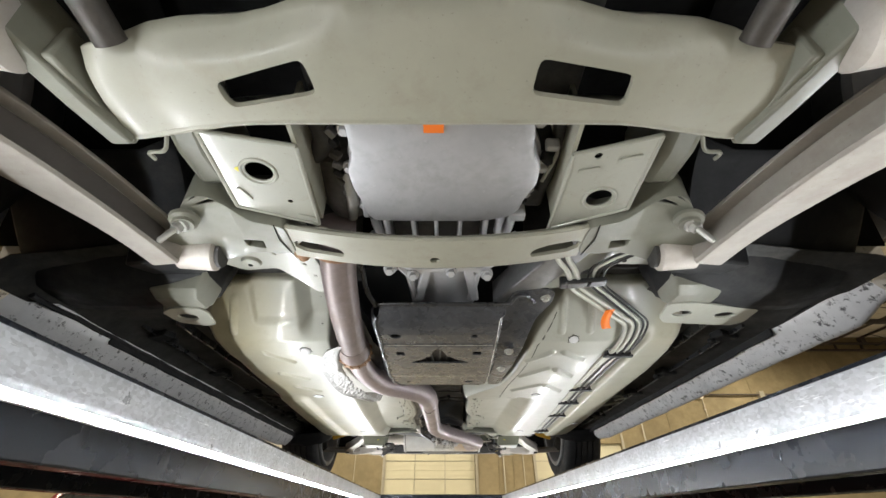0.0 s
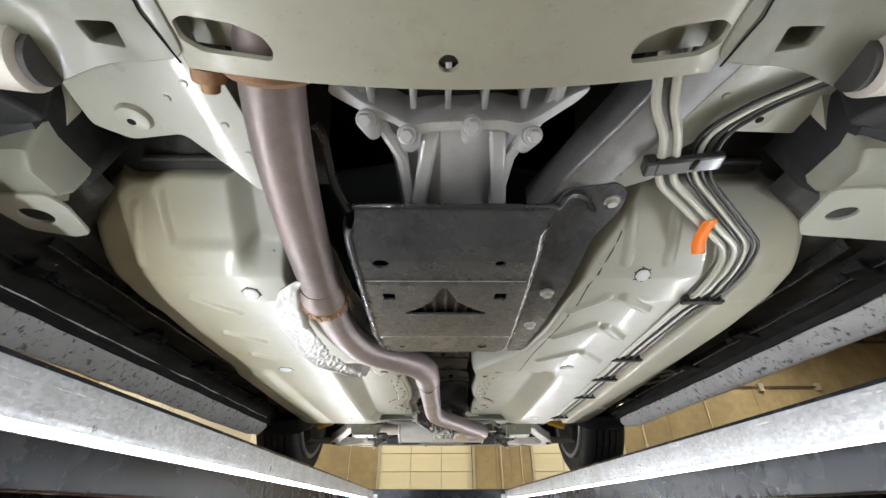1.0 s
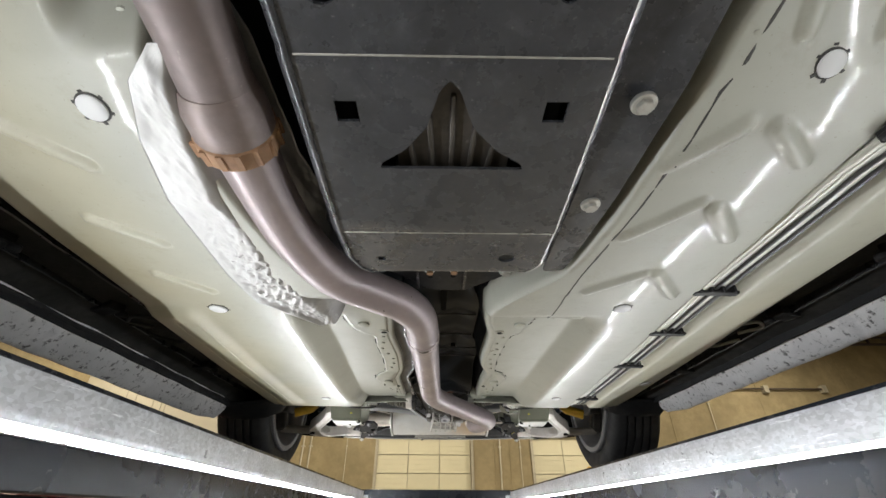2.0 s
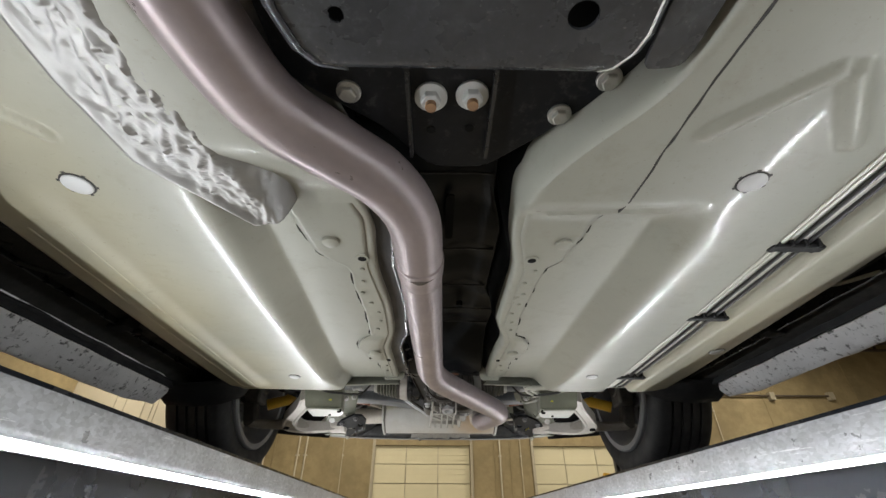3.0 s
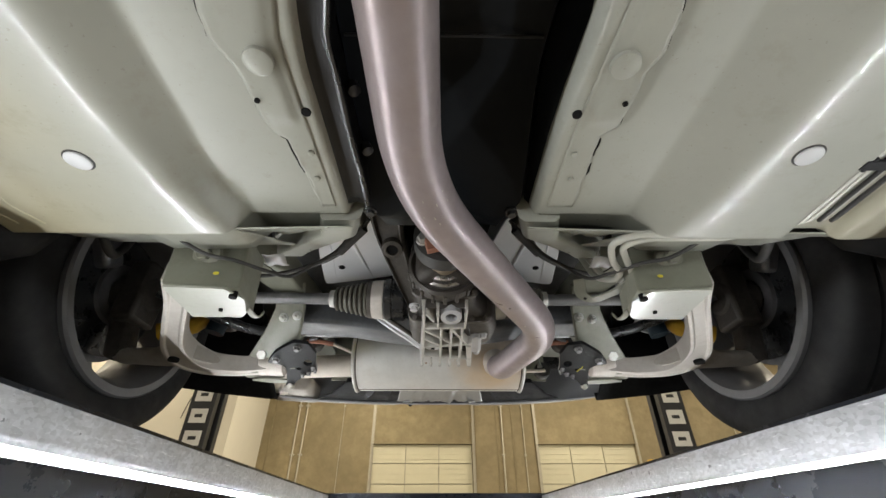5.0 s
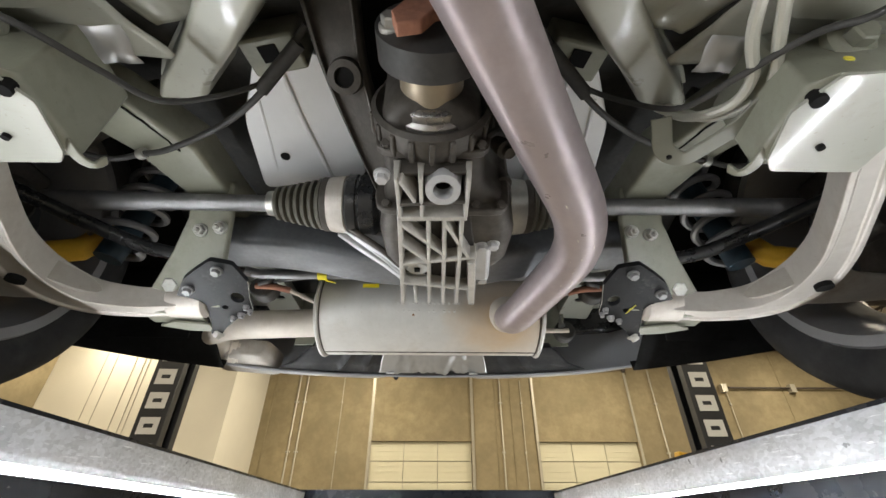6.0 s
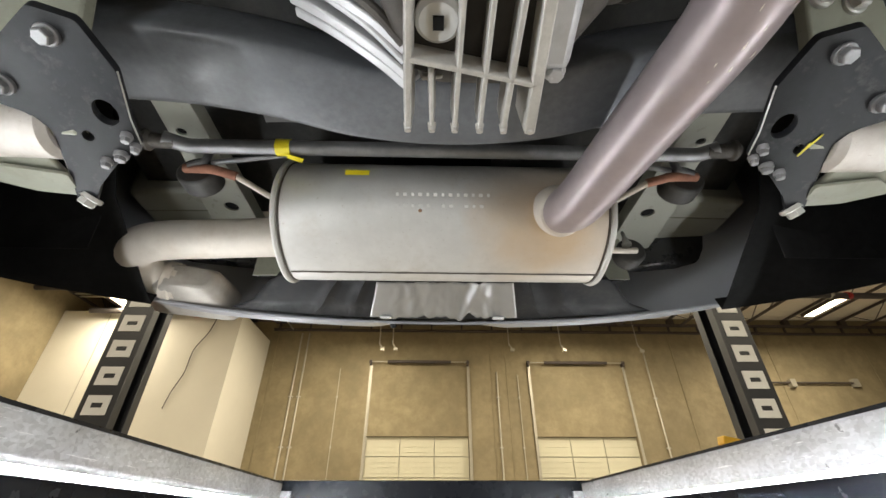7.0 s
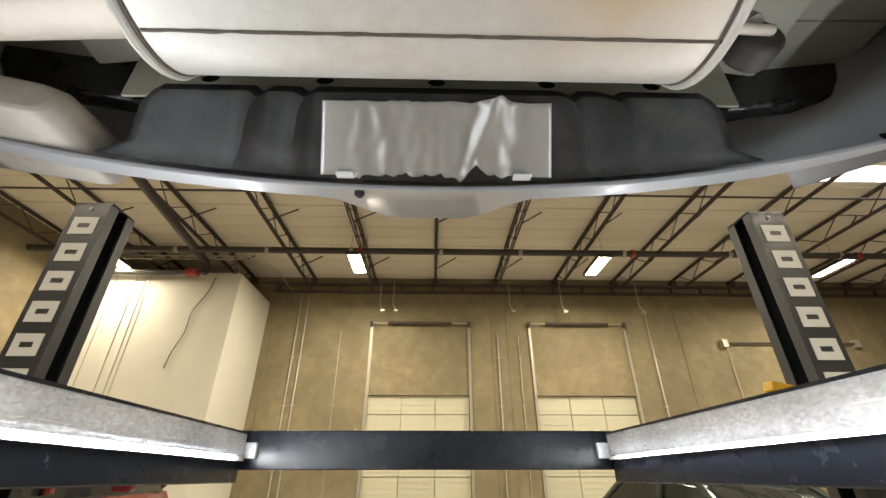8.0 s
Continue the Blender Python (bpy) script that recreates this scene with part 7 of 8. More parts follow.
    part("arm_boss", lathe(BM(), (-0.104, 2.668, 1.968), (0, -0.45, -0.9), [(-0.004, 0.022), (0.010, 0.020), (0.011, 0.012), (0.0, 0.011)], 20), "dirtyalu", na)
    part("boss_hole", lathe(BM(), (-0.104, 2.668, 1.968), (0, -0.45, -0.9), [(0.0, 0.0118), (0.006, 0.0118)], 16), "void", na)
    # joint flange with bolts, side ribs and lumps of the casting
    for y, k in ((2.79, 1.10), (2.70, 1.14)):
        hw, z0, z1, cx = (0.082, 1.866, 2.07, 0.014) if y > 2.75 else (0.060, 1.880, 2.02, 0.002)
        ring = [[V((cx + x, yy, z)) for x, z in rounded([(-hw * k, z0 - 0.004), (hw * k, z0 - 0.004), (hw * k, z1), (-hw * k, z1)], 0.024)] for yy in (y, y + 0.012)]
        part("joint_flange", loft(BM(), ring), "dirtyalu", body, bevel=0.002)
        for q in (-0.9, -0.45, 0.55, 0.95):
            part("flange_bolt", hexbolt(BM(), (cx + hw * q, y + 0.001, z0 + 0.006), (0, -1, -0.4), 0.0058, 0.006, 1.25), "dirtyalu", body)
    random.seed(31)
    for k in range(16):
        sd_ = 1 if k % 3 else -1
        y = 2.81 + 0.013 * k
        x = 0.022 + sd_ * (0.092 - 0.004 * abs(k - 7))
        part("side_rib", box(BM(), (x, y, 1.915 + 0.02 * random.random()), (0.022, 0.006, 0.075), (0, sd_ * 14, 8 * random.random())), "lattice" if k % 2 else "dirtyalu", body, bevel=0.002)
    for k in range(8):
        part("casting_lug", lathe(BM(), (0.055 + 0.05 * random.random(), 2.74 + 0.03 * k, 1.905 + 0.02 * random.random()), (0.3, -0.2, -1), [(-0.02, 0.016), (0.002, 0.014), (0.004, 0.009), (0.012, 0.008)], 14), "dirtyalu", body)
    part("breather", tube(BM(), spline([(0.05, 2.72, 1.90), (0.075, 2.70, 1.91), (0.10, 2.74, 1.95), (0.11, 2.80, 2.02)], 6), 0.005, 8), "rubber", body)
    # nose: seal, flange, flexible coupling
    ax0, ax1 = V((0.0, 2.690, 1.936)), V((0, -1, 0.05))
    part("nose_collar", lathe(BM(), ax0, ax1, [(-0.03, 0.062), (-0.012, 0.071), (0.010, 0.072), (0.014, 0.066), (0.006, 0.060)], 40), "dirtyalu", body, "dark ribbed nose collar")
    for k in range(9):
        a = math.radians(195 + 19 * k)
        part("collar_rib", box(BM(), ax0 + V((0.070 * math.cos(a), 0.004, 0.070 * math.sin(a))), (0.010, 0.030, 0.007), (0, -math.degrees(a), 0)), "dirtyalu", body, bevel=0.002)
    part("oil_seal", lathe(BM(), ax0, ax1, [(0.0, 0.061), (0.004, 0.061), (0.005, 0.053)], 40), "void", body, "black oil seal")
    part("seal_ring", lathe(BM(), ax0, ax1, [(0.002, 0.054), (0.010, 0.053), (0.014, 0.048), (0.022, 0.046), (0.026, 0.040)], 40), "sealsteel", body, "bright flange ring")
    part("pinion_sleeve", lathe(BM(), ax0, ax1, [(0.020, 0.037), (0.060, 0.035), (0.062, 0.030)], 32), "sleeve", body, "bronze-tinted pinion sleeve")
    cp = part("flexible_coupling", lathe(BM(), (0.0, 2.628, 1.945), (0, -1, 0.04), [(0, 0.045), (0.003, 0.058), (0.036, 0.058), (0.040, 0.045)], 32), "rubber", car, "black rubber propeller shaft coupling")
    star = []
    for k in range(18):
        a = math.tau * k / 18 + 0.35
        star.append((0.026 + 0.036 * max(0, math.cos(3 * a)) ** 0.7) * V((math.cos(a), math.sin(a), 0)))
    bm = plate(BM(), [(p.x, p.y) for p in star], 0, 0.014, (), Matrix.Translation((0.0, 2.578, 1.948)) @ Euler((radians(90), 0, 0)).to_matrix().to_4x4())
    part("star_flange", bm, "redrust", cp, "rust-brown star flange", bevel=0.003)
    for k in range(3):
        a = math.tau * k / 3 + 0.35 + math.pi / 3
        part("bolt", hexbolt(BM(), (0.042 * math.cos(a), 2.588, 1.946 + 0.042 * math.sin(a)), (0, -1, 0), 0.010, 0.010, 1.3), "bolt", cp)
    # driveshafts with boots
    for s in (-1, 1):
        c = V((CX, 2.925, 1.978))
        ax = V((s, 0, 0.012))
        sh = part("driveshaft", tube(BM(), [c + ax * 0.26, c + ax * 0.47, c + ax * 0.475, c + ax * 0.66], [0.0145, 0.0145, 0.0165, 0.0165], 20), "drive", car, "dull grey steel driveshaft")
        prof = []
        n = 7
        for k in range(n):
            x = 0.262 - 0.0125 * k
            r = 0.026 + 0.0026 * k
            prof += [(x, r - 0.004), (x - 0.004, r + 0.003), (x - 0.0085, r + 0.003), (x - 0.0115, r - 0.004)]
        part("boot", lathe(BM(), c, ax, prof, 28), "bootrubber", sh, "ribbed grey-brown rubber boot")
        part("small_clamp", lathe(BM(), c, ax, [(0.274, 0.016), (0.274, 0.021), (0.262, 0.0225), (0.262, 0.018)], 20), "bolt", sh)
        part("clamp", lathe(BM(), c, ax, [(0.176, 0.044), (0.176, 0.047), (0.166, 0.047), (0.166, 0.044)], 28), "dirtyalu", sh)
        part("joint_housing", lathe(BM(), c, ax, [(0.168, 0.046), (0.160, 0.048), (0.138, 0.050), (0.134, 0.046)], 32), "whitealu" if s < 0 else "bolt", sh, "pale joint housing")
        part("joint_cup", lathe(BM(), c, ax, [(0.136, 0.049), (0.132, 0.053), (0.118, 0.053), (0.116, 0.050), (0.113, 0.050), (0.111, 0.053), (0.088, 0.052), (0.078, 0.040), (0.07, 0.04)], 32), "blackpaint" if s < 0 else "rubber", sh)
        if s > 0:
            part("rust_band", lathe(BM(), c, ax, [(0.130, 0.0536), (0.120, 0.0540), (0.116, 0.0536)], 32), "redrust", sh, "rust band")


differential()


def rear():
    for s in (-1, 1):
        X = lambda x: CX + s * x
        # mount boxes behind the floor
        bm = BM()
        low = [(0.425, 2.548), (0.331, 2.554), (0.335, 2.652), (0.432, 2.656)]
        mid = [(0.437, 2.553), (0.321, 2.570), (0.332, 2.662), (0.440, 2.664)]
        high = [(0.468, 2.588), (0.338, 2.590), (0.346, 2.680), (0.47, 2.68)]
        loft(bm, [[V((X(x), y, z)) for x, y in ring] for ring, z in ((low, 1.817), (mid, 1.823), (high, 1.94))])
        mb = part("trailing_arm_bracket", bm, "olive", car, "grey-green box bracket with large bolt", smooth=60, bevel=0.012)
        # same paint as the bracket; the paler tone paints in light from below
        part("bottom_plate", plate(BM(), rounded([(X(0.430), 2.549), (X(0.336), 2.556), (X(0.319), 2.592), (X(0.337), 2.648), (X(0.349), 2.662), (X(0.436), 2.662)][::s], 0.004), 1.8135, 0.003), "floorpan", mb, "bottom plate painted paler for the light on it")
        ring = part("washer", lathe(BM(), (X(0.392), 2.573, 1.888), (0, -0.95, -0.31), [(-0.002, 0.024), (0.005, 0.023), (0.008, 0.018)], 24), "olive", mb)
        part("bolt", hexbolt(BM(), (X(0.392), 2.568, 1.8865), (0, -0.95, -0.31), 0.013, 0.012, 1.3), "olive", mb)
        for x, y, r in ((0.331, 2.578, 0.0065), (0.372, 2.628, 0.0035)):
            part("hole", cyl(BM(), (X(x), y, 1.8095), (X(x), y, 1.82), r, n=16), "void", mb)
        part("chalk_mark", plate(BM(), circle(X(0.36), 1.845, 0.005, 8, 0.003), 0, 0.001, (), Matrix.Translation((0, 2.5615, 0)) @ Euler((radians(90), 0, 0)).to_matrix().to_4x4()), "yellowpaint", mb, "yellow chalk dab")
        part("curled_tab", sweep(BM(), spline([(X(0.334), 2.640, 1.822), (X(0.329), 2.656, 1.815), (X(0.324), 2.668, 1.817), (X(0.318), 2.672, 1.828)], 4), [(-0.006, -0.0015), (0.006, -0.0015), (0.006, 0.0015), (-0.006, 0.0015)]), "olive", mb, bevel=0.001)
        # body rail from the floor end up to the rear
        bm = loft(BM(), [[V((X(x + a), y, z + b)) for a, b in rounded([(-0.032, 0.008), (-0.024, 0), (0.024, 0), (0.030, 0.008), (0.036, 0.045), (0.044, 0.047), (0.044, 0.10), (-0.042, 0.10)], 0.004)] for x, y, z in ((0.150, 2.47, 1.885), (0.174, 2.555, 1.912), (0.232, 2.62, 1.940), (0.288, 2.675, 1.958), (0.306, 2.700, 1.966), (0.314, 2.706, 1.995))])
        part("rear_rail", bm, "floorpan", car, "grey-green rear frame rail", smooth=30, bevel=0.002)
        # subframe member from the bracket inwards and back
        bm = loft(BM(), [[V((X(x + a), y, z + b)) for a, b in rounded([(-w, 0.0), (w, 0.0), (w + 0.004, 0.06), (-w - 0.004, 0.06)], 0.008)] for x, y, z, w in ((0.50, 2.63, 1.96, 0.045), (0.455, 2.72, 1.985, 0.05), (0.405, 2.82, 1.998, 0.050), (0.385, 2.93, 2.0, 0.036), (0.382, 3.05, 2.01, 0.04))])
        sm = part("subframe_member", bm, "olive", car, "grey-green subframe member with sealed seams", smooth=40)
        part("seam", tube(BM(), [V((X(0.415 - 0.30 * (y - 2.70) + 0.003 * noise.noise(V((y * 60, s, 0)))), y, 1.9955 - 0.16 * max(0, 2.80 - y))) for y in [2.70 + 0.007 * k for k in range(18)]], 0.0016, 6), "void", sm, "dark cracked seam")
        part("cable_clip", lathe(BM(), (X(0.43), 2.815, 1.985), (s * 0.8, 0.4, 0), [(-0.006, 0.008), (0.006, 0.008)], 14), "bolt", sm)
        part("wheel_cable", tube(BM(), spline([(X(0.14), 2.63, 2.01), (X(0.20), 2.69, 1.973), (X(0.272), 2.744, 1.971), (X(0.376), 2.797, 1.977), (X(0.43), 2.815, 1.985), (X(0.50), 2.83, 1.99), (X(0.58), 2.80, 2.0)], 8), 0.0044, 12), "rubber", car, "grey sheathed cable")
        # wrinkled panels closing the floor end
        for name, A, B, C, D, amp in (("rail_foot", (0.128, 2.466, 1.872), (0.315, 2.466, 1.866), (0.275, 2.60, 1.955), (0.19, 2.585, 1.955), 0.005), ("floor_end", (0.30, 2.466, 1.866), (0.60, 2.466, 1.864), (0.575, 2.60, 1.935), (0.27, 2.64, 1.955), 0.004)):
            A, B, C, D = (V((X(p[0]), p[1], p[2])) for p in (A, B, C, D))
            rows = []
            for i in range(25):
                u = i / 24
                rows.append([A.lerp(B, k / 24).lerp(D.lerp(C, k / 24), u) + V((0, 0, amp * math.sin(min(1, u * 3) * math.pi / 2) * (noise.noise(V((k * 0.23, u * 5, s * 3.0 + len(name)))) + 0.5 * noise.noise(V((k * 0.5, u * 9, s)))))) for k in range(25)])
            part(name, sheet(BM(), rows), "floorpan", car, "creased grey-green panel at the floor end", smooth=60, solid=0.002)
        hb = part("cable_bracket", box(BM(), (X(0.195), 2.676, 2.045), (0.075, 0.05, 0.05), (0, 0, 12 * s)), "olive", car, "small grey-green cable bracket", bevel=0.004)
        part("square_hole", box(BM(), (X(0.198), 2.672, 2.0195), (0.024, 0.022, 0.003), (0, 0, 12 * s)), "void", hb, smooth=0)
        # crumpled metal tag and thin cable
        part("foil_tag", sheet(BM(), [[V((X(0.262 + 0.012 * j + 0.004 * noise.noise(V((j, k, s)))), 2.565 + 0.012 * k, 1.885 + 0.010 * noise.noise(V((j * 2.1, k * 1.7, 3))))) for j in range(4)] for k in range(4)]), "foil", car, "crumpled foil tag", smooth=60, solid=0.001)
        part("handbrake_cable", tube(BM(), spline([(X(0.52), 2.44, 1.915), (X(0.43), 2.50, 1.888), (X(0.374), 2.534, 1.866), (X(0.332), 2.552, 1.864), (X(0.298), 2.60, 1.872), (X(0.275), 2.645, 1.888), (X(0.245), 2.672, 1.93), (X(0.205), 2.685, 1.975), (X(0.19), 2.69, 2.02)], 8), 0.0032, 10), "rubber", car, "dark brake cable")
        part("cable_sleeve", cyl(BM(), (X(0.150), 2.645, 1.998), (X(0.205), 2.692, 1.972), 0.009, n=12), "rubber", car)
        # upper floor behind the seat
        rows = [[V((X(x), y, z)) for x in (0.10, 0.25, 0.40, 0.55, 0.62)] for y, z in ((2.48, 1.94), (2.56, 2.0), (2.66, 2.08), (2.80, 2.16), (3.1, 2.18), (3.5, 2.10))]
        # drawn in the dark material for the shade above the brackets
        part("rear_floor", sheet(BM(), rows), "darkpan", car, "dark rear floor panel", smooth=60, solid=0.003)
        # tank shields
        z0 = lambda x, y: 2.045 + 0.10 * (2.93 - y) - 0.10 * (abs(x) - 0.2)
        sh = part("tank_shield", plate(BM(), rounded([(X(x), y) for x, y in ((0.300, 2.945), (0.288, 2.80), (0.235, 2.69), (0.15, 2.70), (0.125, 2.80), (0.112, 2.93))], 0.02), z0, 0.06, []), "shield", car, "bright aluminium tank shield", smooth=35, bevel=0.004)
        part("slot", cyl(BM(), (X(0.245), 2.875, z0(X(0.245), 2.875) - 0.0015), (X(0.245), 2.875, z0(X(0.245), 2.875) + 0.004), 0.008, n=16), "void", sh)
        part("rib", tube(BM(), bent([(X(0.21), 2.72, 2.063), (X(0.20), 2.80, 2.056), (X(0.175), 2.93, 2.047)], 0.01), 0.004, 8), "shield", sh)
        part("rib", tube(BM(), [(X(0.255), 2.76, 2.056), (X(0.268), 2.93, 2.040)], 0.003, 8), "shield", sh)
        # lower arm: pale curved casting
        path = spline([(X(0.450), 2.60, 1.868), (X(0.480), 2.67, 1.858), (X(0.530), 2.76, 1.848), (X(0.575), 2.85, 1.842), (X(0.590), 2.93, 1.838), (X(0.570), 2.995, 1.838), (X(0.51), 3.03, 1.842), (X(0.46), 3.043, 1.849), (X(0.445), 3.046, 1.852)], 8)

        def sec(t):
            w = 0.020 + 0.010 * math.exp(-((t - 0.55) / 0.16) ** 2) - 0.001 * smoothstep(0.75, 1.0, t)
            h = 0.019 + 0.004 * math.exp(-((t - 0.5) / 0.2) ** 2)
            return [(-w, -h), (-w + 0.007, -h), (-w + 0.010, -h + 0.004), (w - 0.010, -h + 0.004), (w - 0.007, -h), (w, -h), (w, h), (-w, h)]
        arm = part("lower_arm", sweep(BM(), path, sec), "whitealu", car, "pale cast alloy rear lower arm", smooth=50, bevel=0.006)
        part("outer_lug", sweep(BM(), spline([(X(0.560), 2.915, 1.838), (X(0.64), 2.945, 1.836), (X(0.76), 2.955, 1.842)], 6), lambda t: [((0.070 - 0.036 * t) * math.cos(a), 0.016 * math.sin(a)) for a in [math.tau * k / 16 for k in range(16)]]), "armalu", arm, "dusty outer lug", smooth=60)
        part("bush", lathe(BM(), (X(0.465), 3.050, 1.855), (-s, 0.05, 0.02), [(0, 0.024), (0.006, 0.031), (0.064, 0.031), (0.070, 0.024)], 24), "whitealu", arm)
        part("arm_hole", cyl(BM(), (X(0.60), 2.905, 1.813), (X(0.60), 2.905, 1.83), 0.012, n=16), "void", arm)
        # olive subframe side plate
        bm = loft(BM(), [[V((X(x - w), y, z)), V((X(x + w), y, z)), V((X(x + w), y + 0.012, z + 0.012)), V((X(x - w), y + 0.012, z + 0.012))] for x, w, y, z in ((0.378, 0.036, 2.915, 2.02), (0.378, 0.037, 2.94, 1.96), (0.398, 0.046, 2.975, 1.91), (0.424, 0.060, 3.015, 1.865), (0.436, 0.066, 3.045, 1.838))])
        box(bm, (X(0.46), 3.07, 1.833), (0.10, 0.05, 0.006))
        sp = part("subframe_side_plate", bm, "olive", car, "olive subframe side plate with bolts", smooth=35, bevel=0.003)
        for x, y, z in ((0.358, 2.948, 1.945), (0.392, 2.952, 1.942)):
            part("bolt", hexbolt(BM(), (X(x), y, z), (0, -0.85, -0.5), 0.009, 0.010, 1.3, 0.006), "bolt", sp)
        part("large_bolt", hexbolt(BM(), (X(0.452), 3.022, 1.873), (0, -0.8, -0.6), 0.014, 0.010, 1.5), "bolt", sp)
        # black bracket inboard of it
        poly = rounded([(X(x), y) for x, y in ((0.349, 2.936), (0.318, 2.948), (0.306, 2.990), (0.316, 3.035), (0.318, 3.062), (0.350, 3.080), (0.380, 3.105), (0.402, 3.135), (0.412, 3.122), (0.400, 3.080), (0.391, 3.040), (0.404, 3.022), (0.430, 3.008), (0.404, 2.972), (0.380, 2.955))], 0.004)
        bz = lambda x, y: 1.868 - 0.25 * (y - 2.94) + 0.10 * (0.36 - abs(x - CX))
        bb = part("stay_bracket", plate(BM(), poly, bz, 0.008, [circle(X(0.334), 3.026, 0.011, 16, 0.013), circle(X(0.362), 3.048, 0.0055, 12)]), "stay", car, "black stay bracket with bolts and chalk tick", smooth=30, bevel=0.002)
        for x, y in ((0.345, 2.958), (0.405, 2.996)):
            part("bolt", hexbolt(BM(), (X(x), y, bz(X(x), y)), (0, -0.3, -1), 0.0075, 0.007, 1.3), "drive", bb)
        for x, y, r in ((0.358, 3.076, 0.0045), (0.341, 3.070, 0.0055), (0.326, 3.050, 0.0045), (0.323, 3.062, 0.004)):
            part("bolt", hexbolt(BM(), (X(x), y, bz(X(x), y)), (0, 0.2, -1), r, 0.005, 1.25), "drive", bb, "dull zinc bolt")
        for pts in (((0.430, 3.008), (0.404, 3.022), (0.391, 3.040), (0.400, 3.080), (0.411, 3.120)), ((0.306, 2.990), (0.316, 3.035), (0.318, 3.060))):
            # thin bright metal line along the bracket's outline
            part("bare_edge", tube(BM(), [(X(x), y, bz(X(x), y) + 0.0015) for x, y in pts], 0.0011, 6), "bolt", bb)
        part("edge_bolt", hexbolt(BM(), (X(0.400), 3.122, bz(X(0.40), 3.122) + 0.004), (s * 0.5, 0.2, -0.8), 0.009, 0.008, 1.3), "bolt", bb)
        if s > 0:
            part("chalk_tick", tube(BM(), [(X(0.368), 3.04, bz(X(0.368), 3.04) - 0.001), (X(0.364), 3.055, bz(X(0.364), 3.055) - 0.001), (X(0.374), 3.03, bz(X(0.374), 3.03) - 0.001)], 0.0009, 6), "yellowpaint", bb, "yellow chalk tick")
        # lower lip holding the arm bush
        part("bush_cradle", plate(BM(), rounded([(X(x), y) for x, y in ((0.40, 3.085), (0.46, 3.072), (0.495, 3.09), (0.45, 3.112), (0.408, 3.118))], 0.005), 1.822, 0.004), "olive", sp, bevel=0.001)
        part("link_end", lathe(BM(), (X(0.425), 3.205, 2.003), (s, -0.1, 0), [(-0.012, 0.009), (0.0, 0.011), (0.022, 0.012), (0.026, 0.016), (0.031, 0.016), (0.038, 0.009)], 20), "dirtyalu", car, "bright anti-roll bar link end")
        # springs, dampers, links
        n = 150
        pts = [(X(0.600 - 0.05 * k / n) + 0.046 * math.cos(math.tau * 6 * k / n), 3.03 + 0.046 * math.sin(math.tau * 6 * k / n), 1.95 + 0.26 * k / n) for k in range(n + 1)]
        part("coil_spring", tube(BM(), pts, 0.0075, 8), "drive", car, "dark steel coil spring")
        part("damper", cyl(BM(), (X(0.60), 3.03, 1.93), (X(0.55), 3.03, 2.2), 0.024), "bluedamper", car, "dark blue damper")
        ym = part("bump_stop", tube(BM(), [(X(0.605), 3.03, 2.0), (X(0.66), 3.03, 1.95), (X(0.735), 3.01, 1.925)], 0.022, 16), "amber", car, "amber yellow damper body")
        part("label_patch", sheet(BM(), [[V((X(x), y - 0.012, z - 0.020)), V((X(x), y + 0.010, z - 0.021))] for x, y, z in ((0.655, 3.03, 1.954), (0.70, 3.02, 1.938))]), "yellow", ym, "yellow label", smooth=0, solid=0.001)
        part("toe_link", tube(BM(), spline([(X(0.40), 3.0, 1.915), (X(0.50), 2.99, 1.93), (X(0.60), 2.94, 1.955), (X(0.68), 2.88, 1.975)], 6), 0.0125, 14), "blackpaint", car, "black suspension link")
        part("brake_hose", tube(BM(), spline([(X(0.56), 2.46, 1.94), (X(0.575), 2.55, 1.925), (X(0.60), 2.62, 1.92), (X(0.62), 2.66, 1.95), (X(0.625), 2.68, 2.0)], 8), 0.008, 12), "rubber", car, "black brake hose")
        part("upper_arm", sweep(BM(), spline([(X(0.42), 2.80, 2.10), (X(0.55), 2.83, 2.08), (X(0.67), 2.90, 2.10)], 6), [(-0.03, -0.012), (0.03, -0.012), (0.03, 0.012), (-0.03, 0.012)]), "dirtyalu", car, "dull upper suspension arm", bevel=0.004)
        # rear arch and quarter liners
        arch = []
        for k in range(17):
            a = math.pi * k / 16
            arch.append([V((CX + s * x, 2.93 - 0.42 * math.cos(a), 1.90 + 0.38 * math.sin(a))) for x in (0.60, 0.72, 0.88, 0.93)])
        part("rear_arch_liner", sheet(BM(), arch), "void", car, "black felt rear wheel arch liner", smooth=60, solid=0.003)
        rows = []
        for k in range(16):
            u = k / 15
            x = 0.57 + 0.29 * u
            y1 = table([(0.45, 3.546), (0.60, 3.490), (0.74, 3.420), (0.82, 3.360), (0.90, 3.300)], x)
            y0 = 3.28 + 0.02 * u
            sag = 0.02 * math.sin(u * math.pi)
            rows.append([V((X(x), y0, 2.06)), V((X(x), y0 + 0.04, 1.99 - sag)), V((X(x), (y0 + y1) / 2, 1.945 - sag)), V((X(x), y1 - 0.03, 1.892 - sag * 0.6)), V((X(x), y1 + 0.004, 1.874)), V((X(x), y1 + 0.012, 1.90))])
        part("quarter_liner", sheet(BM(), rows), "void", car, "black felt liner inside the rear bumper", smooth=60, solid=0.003)
